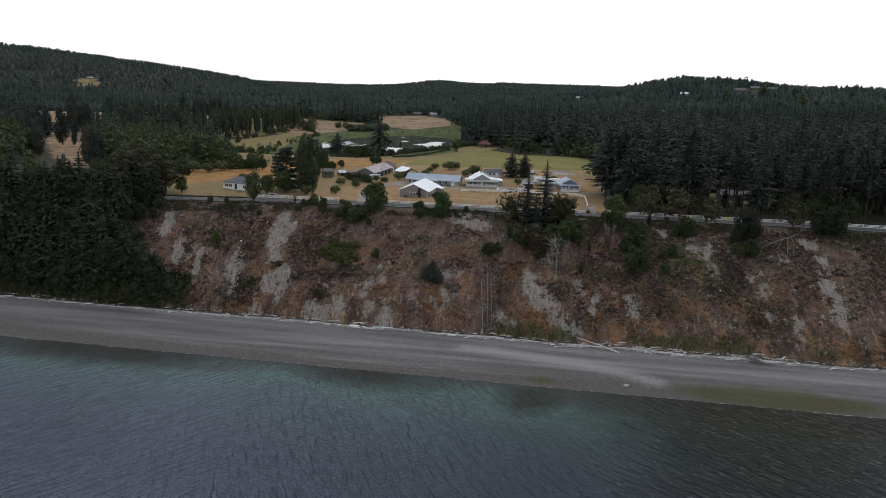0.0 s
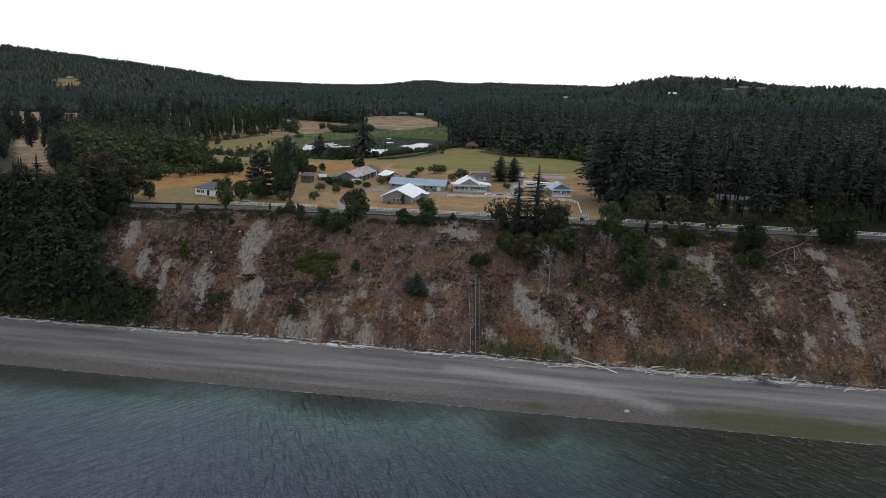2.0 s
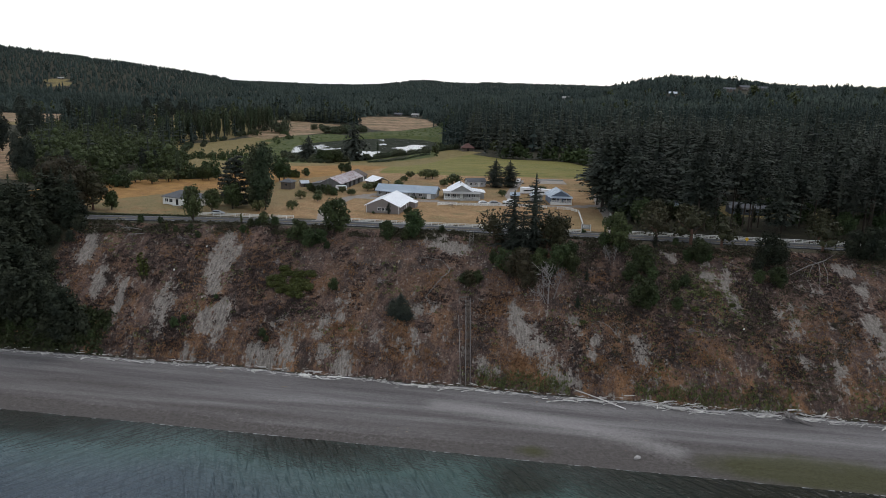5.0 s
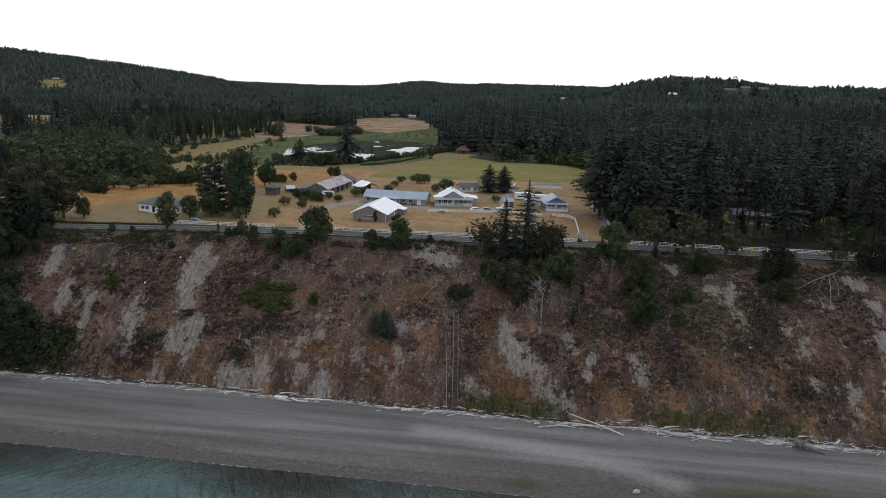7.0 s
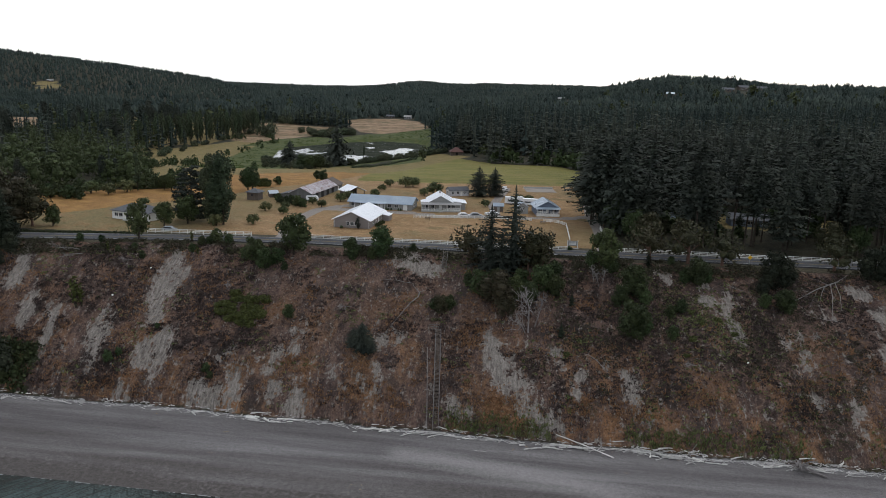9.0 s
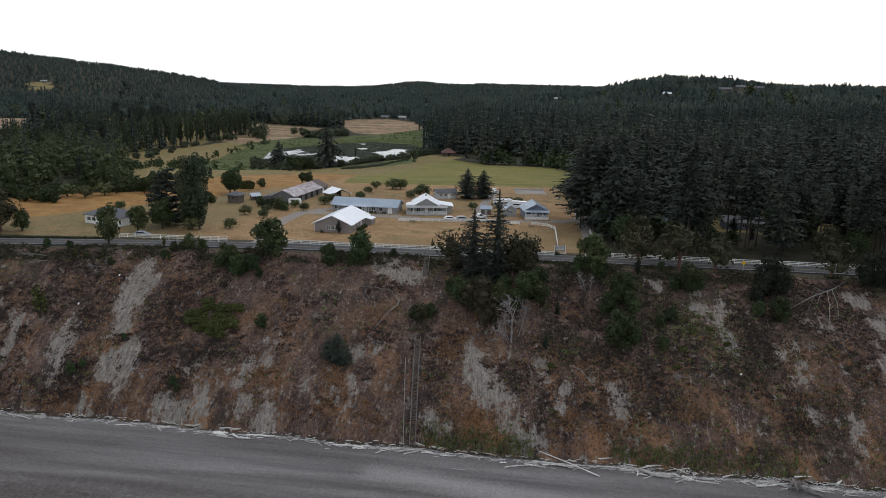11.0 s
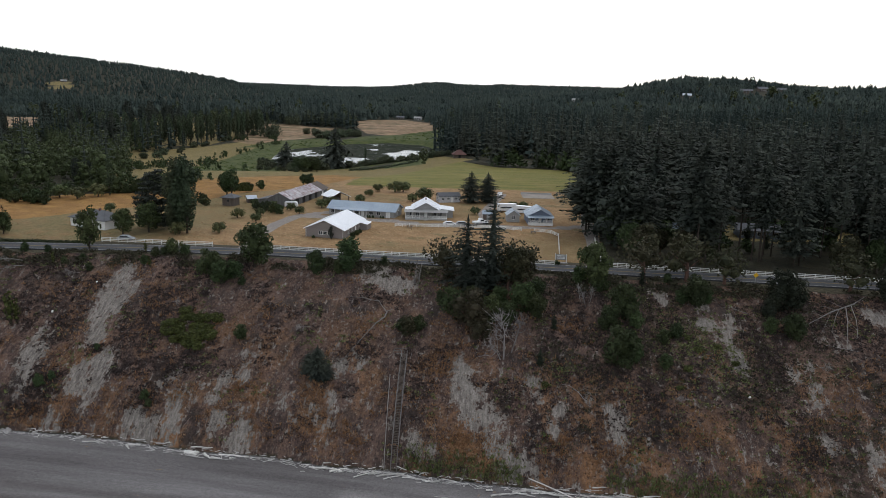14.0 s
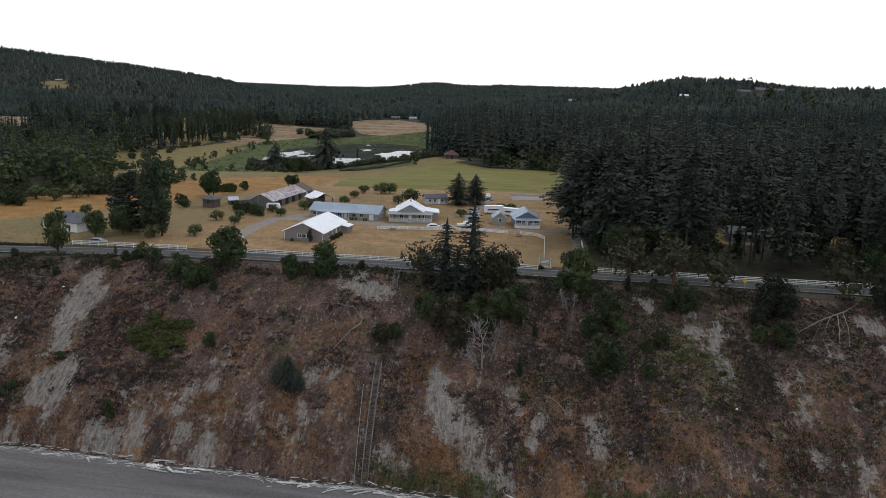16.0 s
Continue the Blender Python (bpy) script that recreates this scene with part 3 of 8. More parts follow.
def strip_mask(x, y, pts, w, soft=0.8):
    v = np.zeros(x.shape)
    for a, b in zip(pts, pts[1:]):
        ex, ey = b[0] - a[0], b[1] - a[1]
        t = np.clip(((x - a[0]) * ex + (y - a[1]) * ey) / (ex * ex + ey * ey), 0, 1)
        d = np.hypot(x - a[0] - t * ex, y - a[1] - t * ey)
        v = np.maximum(v, np.clip((w - d) / soft + 0.5, 0, 1))
    return v


DRIVE_L = [(-50, 239), (-54, 262), (-54, 282), (-52, 297), (-46, 306), (-40, 311)]
DRIVE_M = [(-50, 300), (-36, 299), (-20, 297), (-8, 292), (16, 294), (38, 295), (47, 300)]
DRIVE_R = [(45, 238), (47, 258), (48.5, 278), (49, 300), (52, 330)]
DRIVE_B = [(14, 294), (13, 320), (16, 345), (20, 372)]

s_ = slope_part(GX, GY)
on_bluff = ((s_ > 0) & (s_ < 1)).astype(float)
on_bluff *= smooth(-4, 2, GX + 124 - 17 * smooth(0.42, 0.05, s_))
behind = GY - road_y(GX)
plateau = (behind > -12).astype(float) * (s_ >= 1)
z1 = np.zeros((ny, nx, 4))
z2 = np.zeros((ny, nx, 4))
z3 = np.zeros((ny, nx, 4))
z1[..., 0] = inside(GX, GY, GOLD, 5)
z1[..., 1] = inside(GX, GY, GREEN, 4)
lawn = [(-160, 243), (47, 243), (53, 300), (52, 350), (66, 392), (-60, 392), (-100, 322), (-140, 290)]
z1[..., 2] = np.maximum(inside(GX, GY, lawn, 3), inside(GX, GY, [(-42, 445), (-50, 380), (-80, 380), (-66, 470)], 8)) * plateau
z1[..., 3] = plateau * (np.abs(behind) < 9) * (behind > -9)
z2[..., 0] = on_bluff
z2[..., 1] = bare(GX, GY) * on_bluff
z2[..., 2] = np.maximum.reduce([np.clip(inside(GX, GY, POND, 40) * 1.7, 0, 1) * (GY > 440), inside(GX, GY, MARSH_B, 10), inside(GX, GY, MARSH_C, 8), inside(GX, GY, REEDS, 8)])
z2[..., 3] = np.maximum.reduce([inside(GX, GY, p, 10) for p in (FAR_TAN, FAR_TAN_B, LEFT_A, LEFT_B)])
z3[..., 0] = np.maximum.reduce([inside(GX, GY, p, 10) for p in (LOW, LOW_B, LOW_C, LOW_D, CORRIDOR, GLADE, LEFT_C, LEFT_D, HILL_CLEAR, HILL_CLEAR_B)])
z3[..., 0] = np.maximum(z3[..., 0], smooth(0.50, 0.58, fbm(GX / 55.0, GY / 110.0, 301, 2)) * (GX < -236) * (GX > -680) * (GY > 560) * (GY < 1020))
tracks = np.maximum.reduce([strip_mask(GX, GY, DRIVE_L, 2.4), strip_mask(GX, GY, DRIVE_M, 2.6), strip_mask(GX, GY, DRIVE_R, 2.1),
                            strip_mask(GX, GY, DRIVE_B, 1.8)])
z3[..., 1] = tracks * plateau
shore = GY - (144.8 - 0.088 * GX)
z3[..., 2] = np.clip(1 - np.hypot((GX - 76) / 34, (shore - 6) / 9), 0, 1) * 2 * (GX > 40)
z3[..., 2] = np.maximum(z3[..., 2], np.clip(1 - np.hypot((GX - 15.5) / 6, (GY - 147.6) / 4), 0, 1) * 1.1)
z3[..., 3] = strip_mask(GX, GY, [(-6, 167.2), (2, 166), (14, 162.5), (27, 159.6), (38, 155.2), (46, 150.5)], 2.4, 6.0)
for nm, arr in (("zone_fields", z1), ("zone_bluff", z2), ("zone_misc", z3)):
    at = ground_me.attributes.new(nm, "FLOAT_COLOR", "POINT")
    at.data.foreach_set("color", np.clip(arr, 0, 1).astype(np.float32).ravel())


def ground_mat():
    m = bpy.data.materials.new("ground")
    m.use_nodes = True
    nt = m.node_tree
    N, L = nt.nodes, nt.links
    b = N["Principled BSDF"]
    b.inputs["Specular IOR Level"].default_value = 0.15
    b.inputs["Roughness"].default_value = 0.95
    geo = N.new("ShaderNodeNewGeometry")
    sep = N.new("ShaderNodeSeparateXYZ")
    L.new(geo.outputs["Position"], sep.inputs[0])

    def noise_tex(scale, detail=4, stretch=None, rough=0.6, turn=0):
        n = N.new("ShaderNodeTexNoise")
        n.inputs["Scale"].default_value = scale
        n.inputs["Detail"].default_value = detail
        n.inputs["Roughness"].default_value = rough
        src = geo.outputs["Position"]
        if stretch:
            mp = N.new("ShaderNodeMapping")
            mp.vector_type = "TEXTURE"
            mp.inputs["Scale"].default_value = tuple(1 / q for q in stretch)
            mp.inputs["Rotation"].default_value = (0, 0, turn)
            L.new(src, mp.inputs["Vector"])
            src = mp.outputs[0]
        L.new(src, n.inputs["Vector"])
        return n.outputs["Fac"]

    def rng(v, a, b_, lo=0.0, hi=1.0):
        r = N.new("ShaderNodeMapRange")
        for k, q in (("From Min", a), ("From Max", b_), ("To Min", lo), ("To Max", hi)):
            r.inputs[k].default_value = q
        L.new(v, r.inputs["Value"])
        return r.outputs[0]

    def op(kind, a, c):
        o = N.new("ShaderNodeMath")
        o.operation = kind
        for k, q in enumerate((a, c)):
            if isinstance(q, (int, float)):
                o.inputs[k].default_value = q
            else:
                L.new(q, o.inputs[k])
        return o.outputs[0]

    def mix(fac, a, c):
        x = N.new("ShaderNodeMix")
        x.data_type = "RGBA"
        L.new(fac, x.inputs["Factor"])
        for k, q in (("A", a), ("B", c)):
            if isinstance(q, tuple):
                x.inputs[k].default_value = (*q, 1)
            else:
                L.new(q, x.inputs[k])
        return x.outputs["Result"]

    def zones(name):
        a = N.new("ShaderNodeAttribute")
        a.attribute_name = name
        s = N.new("ShaderNodeSeparateColor")
        L.new(a.outputs["Color"], s.inputs[0])
        return s.outputs[0], s.outputs[1], s.outputs[2], a.outputs["Alpha"]

    gold, green, lawn_, verge = zones("zone_fields")
    bluff, bare_, marsh, tan = zones("zone_bluff")
    low, track, algae, bar = zones("zone_misc")
    big, mid_, fine = noise_tex(0.02, 4), noise_tex(0.16, 5), noise_tex(1.1, 5)
    grain = noise_tex(5.0, 3)

    def edge(mask, jitter=0.35):
        """A zone's edge broken up by the mid and fine grain."""
        j = op("MULTIPLY", op("SUBTRACT", op("ADD", mid_, fine), 1.0), jitter * 4)
        return rng(op("ADD", mask, j), 0.38, 0.62)

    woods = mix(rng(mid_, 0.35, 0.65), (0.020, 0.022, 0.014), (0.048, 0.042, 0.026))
    # beach: grey gravel in long bands along the shore
    bands = noise_tex(1.0, 4, (0.014, 0.21, 0.2), 0.55, radians(-5.2))
    beach_c = mix(rng(bands, 0.34, 0.68), (0.090, 0.084, 0.084), (0.208, 0.199, 0.201))
    beach_c = mix(rng(fine, 0.4, 0.75, 0, 0.5), beach_c, (0.125, 0.116, 0.114))
    wet = rng(op("ADD", sep.outputs["Z"], op("MULTIPLY", op("SUBTRACT", bands, 0.5), 0.9)), 0.30, 0.95)
    beach_c = mix(wet, mix(rng(fine, 0.3, 0.7), (0.070, 0.063, 0.060), (0.108, 0.098, 0.093)), beach_c)
    beach_c = mix(rng(op("ADD", bar, op("MULTIPLY", op("SUBTRACT", op("ADD", fine, bands), 1.0), 0.7)), 0.05, 1.1, 0.0, 0.9), beach_c, (0.262, 0.250, 0.247))
    beach_c = mix(op("MULTIPLY", rng(op("ADD", algae, op("MULTIPLY", op("SUBTRACT", mid_, 0.5), 0.8)), 0.2, 0.9), 0.75), beach_c,
                  (0.052, 0.054, 0.018))
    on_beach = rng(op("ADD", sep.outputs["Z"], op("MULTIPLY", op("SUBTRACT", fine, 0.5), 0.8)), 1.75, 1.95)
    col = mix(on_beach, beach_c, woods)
    # fields
    straw = mix(rng(mid_, 0.35, 0.65), (0.205, 0.126, 0.060), (0.345, 0.228, 0.120))
    straw = mix(rng(noise_tex(0.7, 5, (0.5, 1.6, 1), 0.7, radians(20)), 0.45, 0.60, 0, 0.75), straw, (0.225, 0.125, 0.060))
    straw = mix(rng(noise_tex(0.9, 6, None, 0.75), 0.50, 0.66, 0, 0.5), straw, (0.140, 0.098, 0.048))
    straw = mix(rng(noise_tex(0.11, 5, (0.6, 1.5, 1), 0.7, radians(-30)), 0.54, 0.64, 0, 0.7), straw, (0.118, 0.108, 0.050))
    straw = mix(rng(noise_tex(1.6, 5, (1.4, 0.4, 1), 0.8, radians(12)), 0.53, 0.66, 0, 0.75), straw, (0.430, 0.305, 0.170))
    straw = mix(rng(big, 0.46, 0.62, 0, 0.5), straw, (0.160, 0.128, 0.062))
    olive_l = mix(rng(fine, 0.35, 0.65), (0.088, 0.086, 0.036), (0.205, 0.165, 0.082))
    straw = mix(op("MULTIPLY", rng(sep.outputs["X"], -62, -92), rng(mid_, 0.38, 0.56, 0.2, 0.85)), straw, olive_l)
    col = mix(edge(lawn_), col, straw)
    goldc = mix(rng(mid_, 0.35, 0.65), (0.195, 0.106, 0.038), (0.325, 0.188, 0.064))
    goldc = mix(rng(noise_tex(0.5, 4, (0.10, 0.8, 1), 0.6, radians(-14)), 0.45, 0.62, 0, 0.6), goldc, (0.240, 0.128, 0.050))
    col = mix(edge(gold, 0.2), col, goldc)
    greenc = mix(rng(noise_tex(0.5, 4, (0.08, 0.9, 1), 0.6, radians(8)), 0.38, 0.62), (0.108, 0.112, 0.030), (0.188, 0.164, 0.050))
    greenc = mix(rng(noise_tex(0.06, 6, None, 0.75), 0.52, 0.66, 0, 0.6), greenc, (0.215, 0.165, 0.066))
    col = mix(edge(green, 0.2), col, greenc)
    lowc = mix(rng(mid_, 0.3, 0.7), (0.125, 0.105, 0.042), (0.205, 0.155, 0.066))
    col = mix(edge(low, 0.2), col, lowc)
    tanc = mix(rng(mid_, 0.38, 0.62), (0.135, 0.090, 0.054), (0.300, 0.200, 0.122))
    tanc = mix(rng(noise_tex(0.035, 6, None, 0.75), 0.48, 0.60, 0, 0.8), tanc, (0.098, 0.086, 0.043))
    tanc = mix(rng(noise_tex(0.02, 5, (0.5, 1.4, 1), 0.7), 0.54, 0.62, 0, 0.7), tanc, (0.350, 0.250, 0.165))
    col = mix(edge(tan, 0.2), col, tanc)
    marshc = mix(rng(mid_, 0.35, 0.65), (0.040, 0.058, 0.017), (0.084, 0.094, 0.032))
    col = mix(op("MULTIPLY", edge(marsh, 0.25), op("SUBTRACT", 1.0, green)), col, marshc)
    vergec = mix(rng(fine, 0.35, 0.65), (0.034, 0.032, 0.020), (0.082, 0.070, 0.046))
    col = mix(edge(verge, 0.15), col, vergec)
    gravelc = mix(rng(fine, 0.3, 0.7), (0.185, 0.165, 0.148), (0.275, 0.248, 0.225))
    col = mix(edge(track, 0.12), col, gravelc)
    # bluff: brown soil under dry brush, orange grass streaks, pale bare slips
    streak = noise_tex(0.22, 6, (1.6, 0.55, 0.7), 0.7)
    twig = noise_tex(1.7, 5, (1.3, 0.7, 0.7), 0.7)
    soil = mix(rng(streak, 0.38, 0.62), (0.038, 0.027, 0.025), (0.120, 0.078, 0.062))
    soil = mix(op("MULTIPLY", rng(noise_tex(0.10, 5, (1.4, 0.8, 0.8), 0.65), 0.48, 0.62, 0, 0.85), rng(sep.outputs["Z"], 22, 7, 0.35, 1.0)), soil, (0.215, 0.114, 0.056))
    soil = mix(rng(twig, 0.54, 0.68, 0, 0.7), soil, (0.215, 0.155, 0.118))
    soil = mix(rng(twig, 0.46, 0.35, 0, 0.8), soil, (0.018, 0.014, 0.013))
    soil = mix(rng(noise_tex(0.16, 4, (1.2, 0.8, 0.8)), 0.54, 0.66, 0, 0.8), soil, (0.034, 0.028, 0.025))
    palec = mix(rng(noise_tex(0.8, 6, (2.4, 0.45, 0.5), 0.75), 0.36, 0.64), (0.100, 0.087, 0.076), (0.255, 0.230, 0.206))
    palec = mix(rng(twig, 0.42, 0.32, 0, 0.7), palec, (0.060, 0.051, 0.046))
    slips = op("ADD", bare_, op("MULTIPLY", rng(noise_tex(0.42, 6, (1.5, 0.6, 0.6), 0.7), 0.53, 0.68), rng(sep.outputs["Z"], 24, 8, 0.4, 0.95)))
    ragged = op("MULTIPLY", op("SUBTRACT", op("ADD", noise_tex(0.5, 6, (2.2, 0.5, 0.5), 0.7), fine), 1.0), 2.4)
    soil = mix(rng(op("ADD", slips, ragged), 0.30, 0.58), soil, palec)
    col = mix(rng(op("MULTIPLY", bluff, on_beach), 0.3, 0.7), col, soil)
    hv = N.new("ShaderNodeHueSaturation")
    L.new(rng(op("ADD", grain, op("MULTIPLY", op("SUBTRACT", noise_tex(1.9, 4, None, 0.7), 0.5), 0.7)), 0.27, 0.73, 0.68, 1.32), hv.inputs["Value"])
    L.new(col, hv.inputs["Color"])
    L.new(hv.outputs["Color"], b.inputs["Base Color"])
    bp = N.new("ShaderNodeBump")
    bp.inputs["Strength"].default_value = 0.7
    bp.inputs["Distance"].default_value = 0.55
    L.new(op("ADD", fine, op("MULTIPLY", grain, 0.3)), bp.inputs["Height"])
    L.new(bp.outputs[0], b.inputs["Normal"])
    return m


ground_me.materials.append(ground_mat())
ground = tagged(new("ground", ground_me), "grey gravel beach, eroded brown bluff and dry farm fields", "ground", kind="structure")

# the sea reaches past the camera to the horizon behind it
sea = mesh_of("water", [(-4500, -4500, 0), (4500, -4500, 0), (4500, 230, 0), (-4500, 230, 0)], [(0, 1, 2, 3)], M["sea"])
tagged(new("water", sea), "calm dark green sea with fine ripples", "sea", kind="structure")
pw = [(x, y, POND_Z) for x, y in ((-190, 490), (-30, 490), (-30, 860), (-190, 860))]
tagged(new("pond_water", mesh_of("pond_water", pw, [(0, 1, 2, 3)], M["pond"])), "still pond mirroring white sky and dark trees",
       "pond", kind="structure")


def ribbon(name, line, w0, w1, lift, material, label, category, step=2.0):
    """A strip that follows a line (x, y) on the ground, from offset w0 to w1 across it, as a thin slab."""
    pts = []
    for a, b in zip(line, line[1:]):
        n = max(1, int(math.hypot(b[0] - a[0], b[1] - a[1]) / step))
        pts += [(a[0] + (b[0] - a[0]) * k / n, a[1] + (b[1] - a[1]) * k / n) for k in range(n)]
    pts.append(line[-1])
    P = np.array(pts)
    T = np.gradient(P, axis=0)
    T /= np.linalg.norm(T, axis=1)[:, None]
    Nn = np.stack([-T[:, 1], T[:, 0]], 1)
    mid_z = height(P[:, 0], P[:, 1])
    v, f = [], []
    for k in range(len(P)):
        for w, dz in ((w0, -0.25), (w0, lift), (w1, lift), (w1, -0.25)):
            q = P[k] + Nn[k] * w
            v.append((q[0], q[1], mid_z[k] + dz))
        if k:
            a, b = 4 * (k - 1), 4 * k
            f += [(a, a + 1, b + 1, b), (a + 1, a + 2, b + 2, b + 1), (a + 2, a + 3, b + 3, b + 2)]
    return tagged(new(name, mesh_of(name, v, f, material)), label, category, kind="structure")


road_line = [(x, float(road_y(x))) for x in range(-420, 321, 5)]
ribbon("road", road_line, -3.9, 3.9, 0.30, M["asphalt"], "two-lane grey asphalt road along the bluff edge", "road")
ribbon("road_line", road_line, 3.25, 3.42, 0.312, M["line"], "white painted edge line on the road", "road marking")
ribbon("road_line", road_line, -3.42, -3.25, 0.312, M["line"], "white painted edge line on the road", "road marking")
ribbon("road_line", road_line, -0.22, -0.08, 0.312, M["centre"], "yellow painted centre line on the road", "road marking")
ribbon("road_line", road_line, 0.08, 0.22, 0.312, M["centre"], "yellow painted centre line on the road", "road marking")

# ---------------------------------------------------------------- kit for building things
def part(name, bm, material, parent, label=""):
    me = bpy.data.meshes.new(name)
    bm.to_mesh(me)
    bm.free()
    me.materials.append(material)
    ob = new(name, me)
    ob.parent = parent
    if label:
        tagged(ob, label)
    return ob


def thing(name, x, y, z=None, turn=0.0, label="", category="", group="", kind=""):
    ob = new(name)
    ob.empty_display_size = 0.1
    ob.matrix_world = pose(x, y, h1(x, y) if z is None else z, 0, 0, turn)
    return tagged(ob, label, category, group, kind)


def box_bm(x0, x1, y0, y1, z0, z1, bevel=0.0, bm=None):
    bm = bm or bmesh.new()
    r = bmesh.ops.create_cube(bm, size=1.0)
    bmesh.ops.transform(bm, verts=r["verts"], matrix=Matrix.Translation(((x0 + x1) / 2, (y0 + y1) / 2, (z0 + z1) / 2))
                        @ Matrix.Diagonal((x1 - x0, y1 - y0, z1 - z0, 1)))
    if bevel:
        es = list({e for v in r["verts"] for e in v.link_edges})
        bmesh.ops.bevel(bm, geom=es, offset=bevel, segments=1, affect="EDGES")
    return bm


def prism(pts, axis_, a, b, bm=None):
    """A polygon in the plane across an axis ('x' or 'y'), pulled from a to b along it."""
    bm = bm or bmesh.new()
    mk = (lambda p, t: (t, p[0], p[1])) if axis_ == "x" else (lambda p, t: (p[0], t, p[1]))
    va = [bm.verts.new(mk(p, a)) for p in pts]
    vb = [bm.verts.new(mk(p, b)) for p in pts]
    n = len(pts)
    bm.faces.new(va)
    bm.faces.new(vb[::-1])
    for k in range(n):
        bm.faces.new((va[k], va[(k + 1) % n], vb[(k + 1) % n], vb[k]))
    bmesh.ops.recalc_face_normals(bm, faces=bm.faces)
    return bm


def tube(points, radii, sides=6, bm=None):
    """A tapered limb through points."""
    bm = bm or bmesh.new()
    rings = []
    P = [Vector(p) for p in points]
    for k, p in enumerate(P):
        d = (P[min(k + 1, len(P) - 1)] - P[max(k - 1, 0)]).normalized()
        u = d.cross(Vector((0.3, 0.2, 1)) if abs(d.z) < 0.9 else Vector((1, 0, 0))).normalized()
        w = d.cross(u)
        rings.append([bm.verts.new(p + (u * math.cos(q) + w * math.sin(q)) * radii[k])
                      for q in (2 * math.pi * j / sides for j in range(sides))])
    for a, b in zip(rings, rings[1:]):
        for j in range(sides):
            bm.faces.new((a[j], a[(j + 1) % sides], b[(j + 1) % sides], b[j]))
    bm.faces.new(rings[0][::-1])
    bm.faces.new(rings[-1])
    return bm


def window(parent, x, y, z, w, h, face, frame_mat="white"):
    """A framed pane on a wall that faces 'x+', 'x-', 'y+' or 'y-'."""
    t = 0.07
    sx, ax = (1 if face[1] == "+" else -1), face[0]

    def bar(u0, u1, v0, v1, d0, d1, bm):
        if ax == "y":
            box_bm(x + u0, x + u1, min(y + sx * d0, y + sx * d1), max(y + sx * d0, y + sx * d1), z + v0, z + v1, 0, bm)
        else:
            box_bm(min(x + sx * d0, x + sx * d1), max(x + sx * d0, x + sx * d1), y + u0, y + u1, z + v0, z + v1, 0, bm)

    bm = bmesh.new()
    for u0, u1, v0, v1 in ((-w / 2 - t, w / 2 + t, -t, 0), (-w / 2 - t, w / 2 + t, h, h + t), (-w / 2 - t, -w / 2, 0, h),
                           (w / 2, w / 2 + t, 0, h), (-0.03, 0.03, 0, h)):
        bar(u0, u1, v0, v1, 0.0, 0.09, bm)
    ob = part("window", bm, M[frame_mat], parent)
    bm = bmesh.new()
    bar(-w / 2, w / 2, 0, h, 0.0, 0.04, bm)
    part("pane", bm, M["glass"], ob)


def door(parent, x, y, z, w, h, face, m="white"):
    sx, ax = (1 if face[1] == "+" else -1), face[0]
    if ax == "y":
        bm = box_bm(x - w / 2, x + w / 2, min(y, y + sx * 0.08), max(y, y + sx * 0.08), z, z + h, 0.015)
    else:
        bm = box_bm(min(x, x + sx * 0.08), max(x, x + sx * 0.08), y - w / 2, y + w / 2, z, z + h, 0.015)
    return part("door", bm, M[m], parent)


def roof_slab(parent, pts_low, pts_high, thick, material, ribs=0, label=""):
    """One sloping roof plane between an eave line and a ridge line, with thickness and standing seams."""
    a, b = Vector(pts_low[0]), Vector(pts_low[1])
    d, c = Vector(pts_high[0]), Vector(pts_high[1])
    n = (b - a).cross(d - a)
    if n.length < 1e-6:
        n = (b - a).cross(c - a)
    n.normalize()
    if n.z < 0:
        n = -n
    bm = bmesh.new()
    loop = [a, b, c, d] if (c - d).length > 1e-4 else [a, b, c]
    top = [bm.verts.new(p + n * thick) for p in loop]
    bot = [bm.verts.new(p) for p in loop]
    bm.faces.new(top)
    bm.faces.new(bot[::-1])
    for k in range(len(loop)):
        j = (k + 1) % len(loop)
        bm.faces.new((top[k], bot[k], bot[j], top[j]))
    bmesh.ops.recalc_face_normals(bm, faces=bm.faces)
    slab = part("roof", bm, M[material], parent, label)
    if not ribs:
        return slab
    bm = bmesh.new()
    for k in range(ribs):
        t = (k + 0.5) / ribs
        p, q = a.lerp(b, t), d.lerp(c, t)
        u = (b - a).normalized() * 0.035
        vs = [bm.verts.new(v) for v in (p - u + n * thick, p + u + n * thick, q + u + n * thick, q - u + n * thick)]
        vt = [bm.verts.new(v.co + n * 0.06) for v in vs]
        bm.faces.new(vt)
        for i in range(4):
            bm.faces.new((vs[i], vs[(i + 1) % 4], vt[(i + 1) % 4], vt[i]))
    tagged(part("standing_seams", bm, M[material], slab), kind="stuff")
    return slab


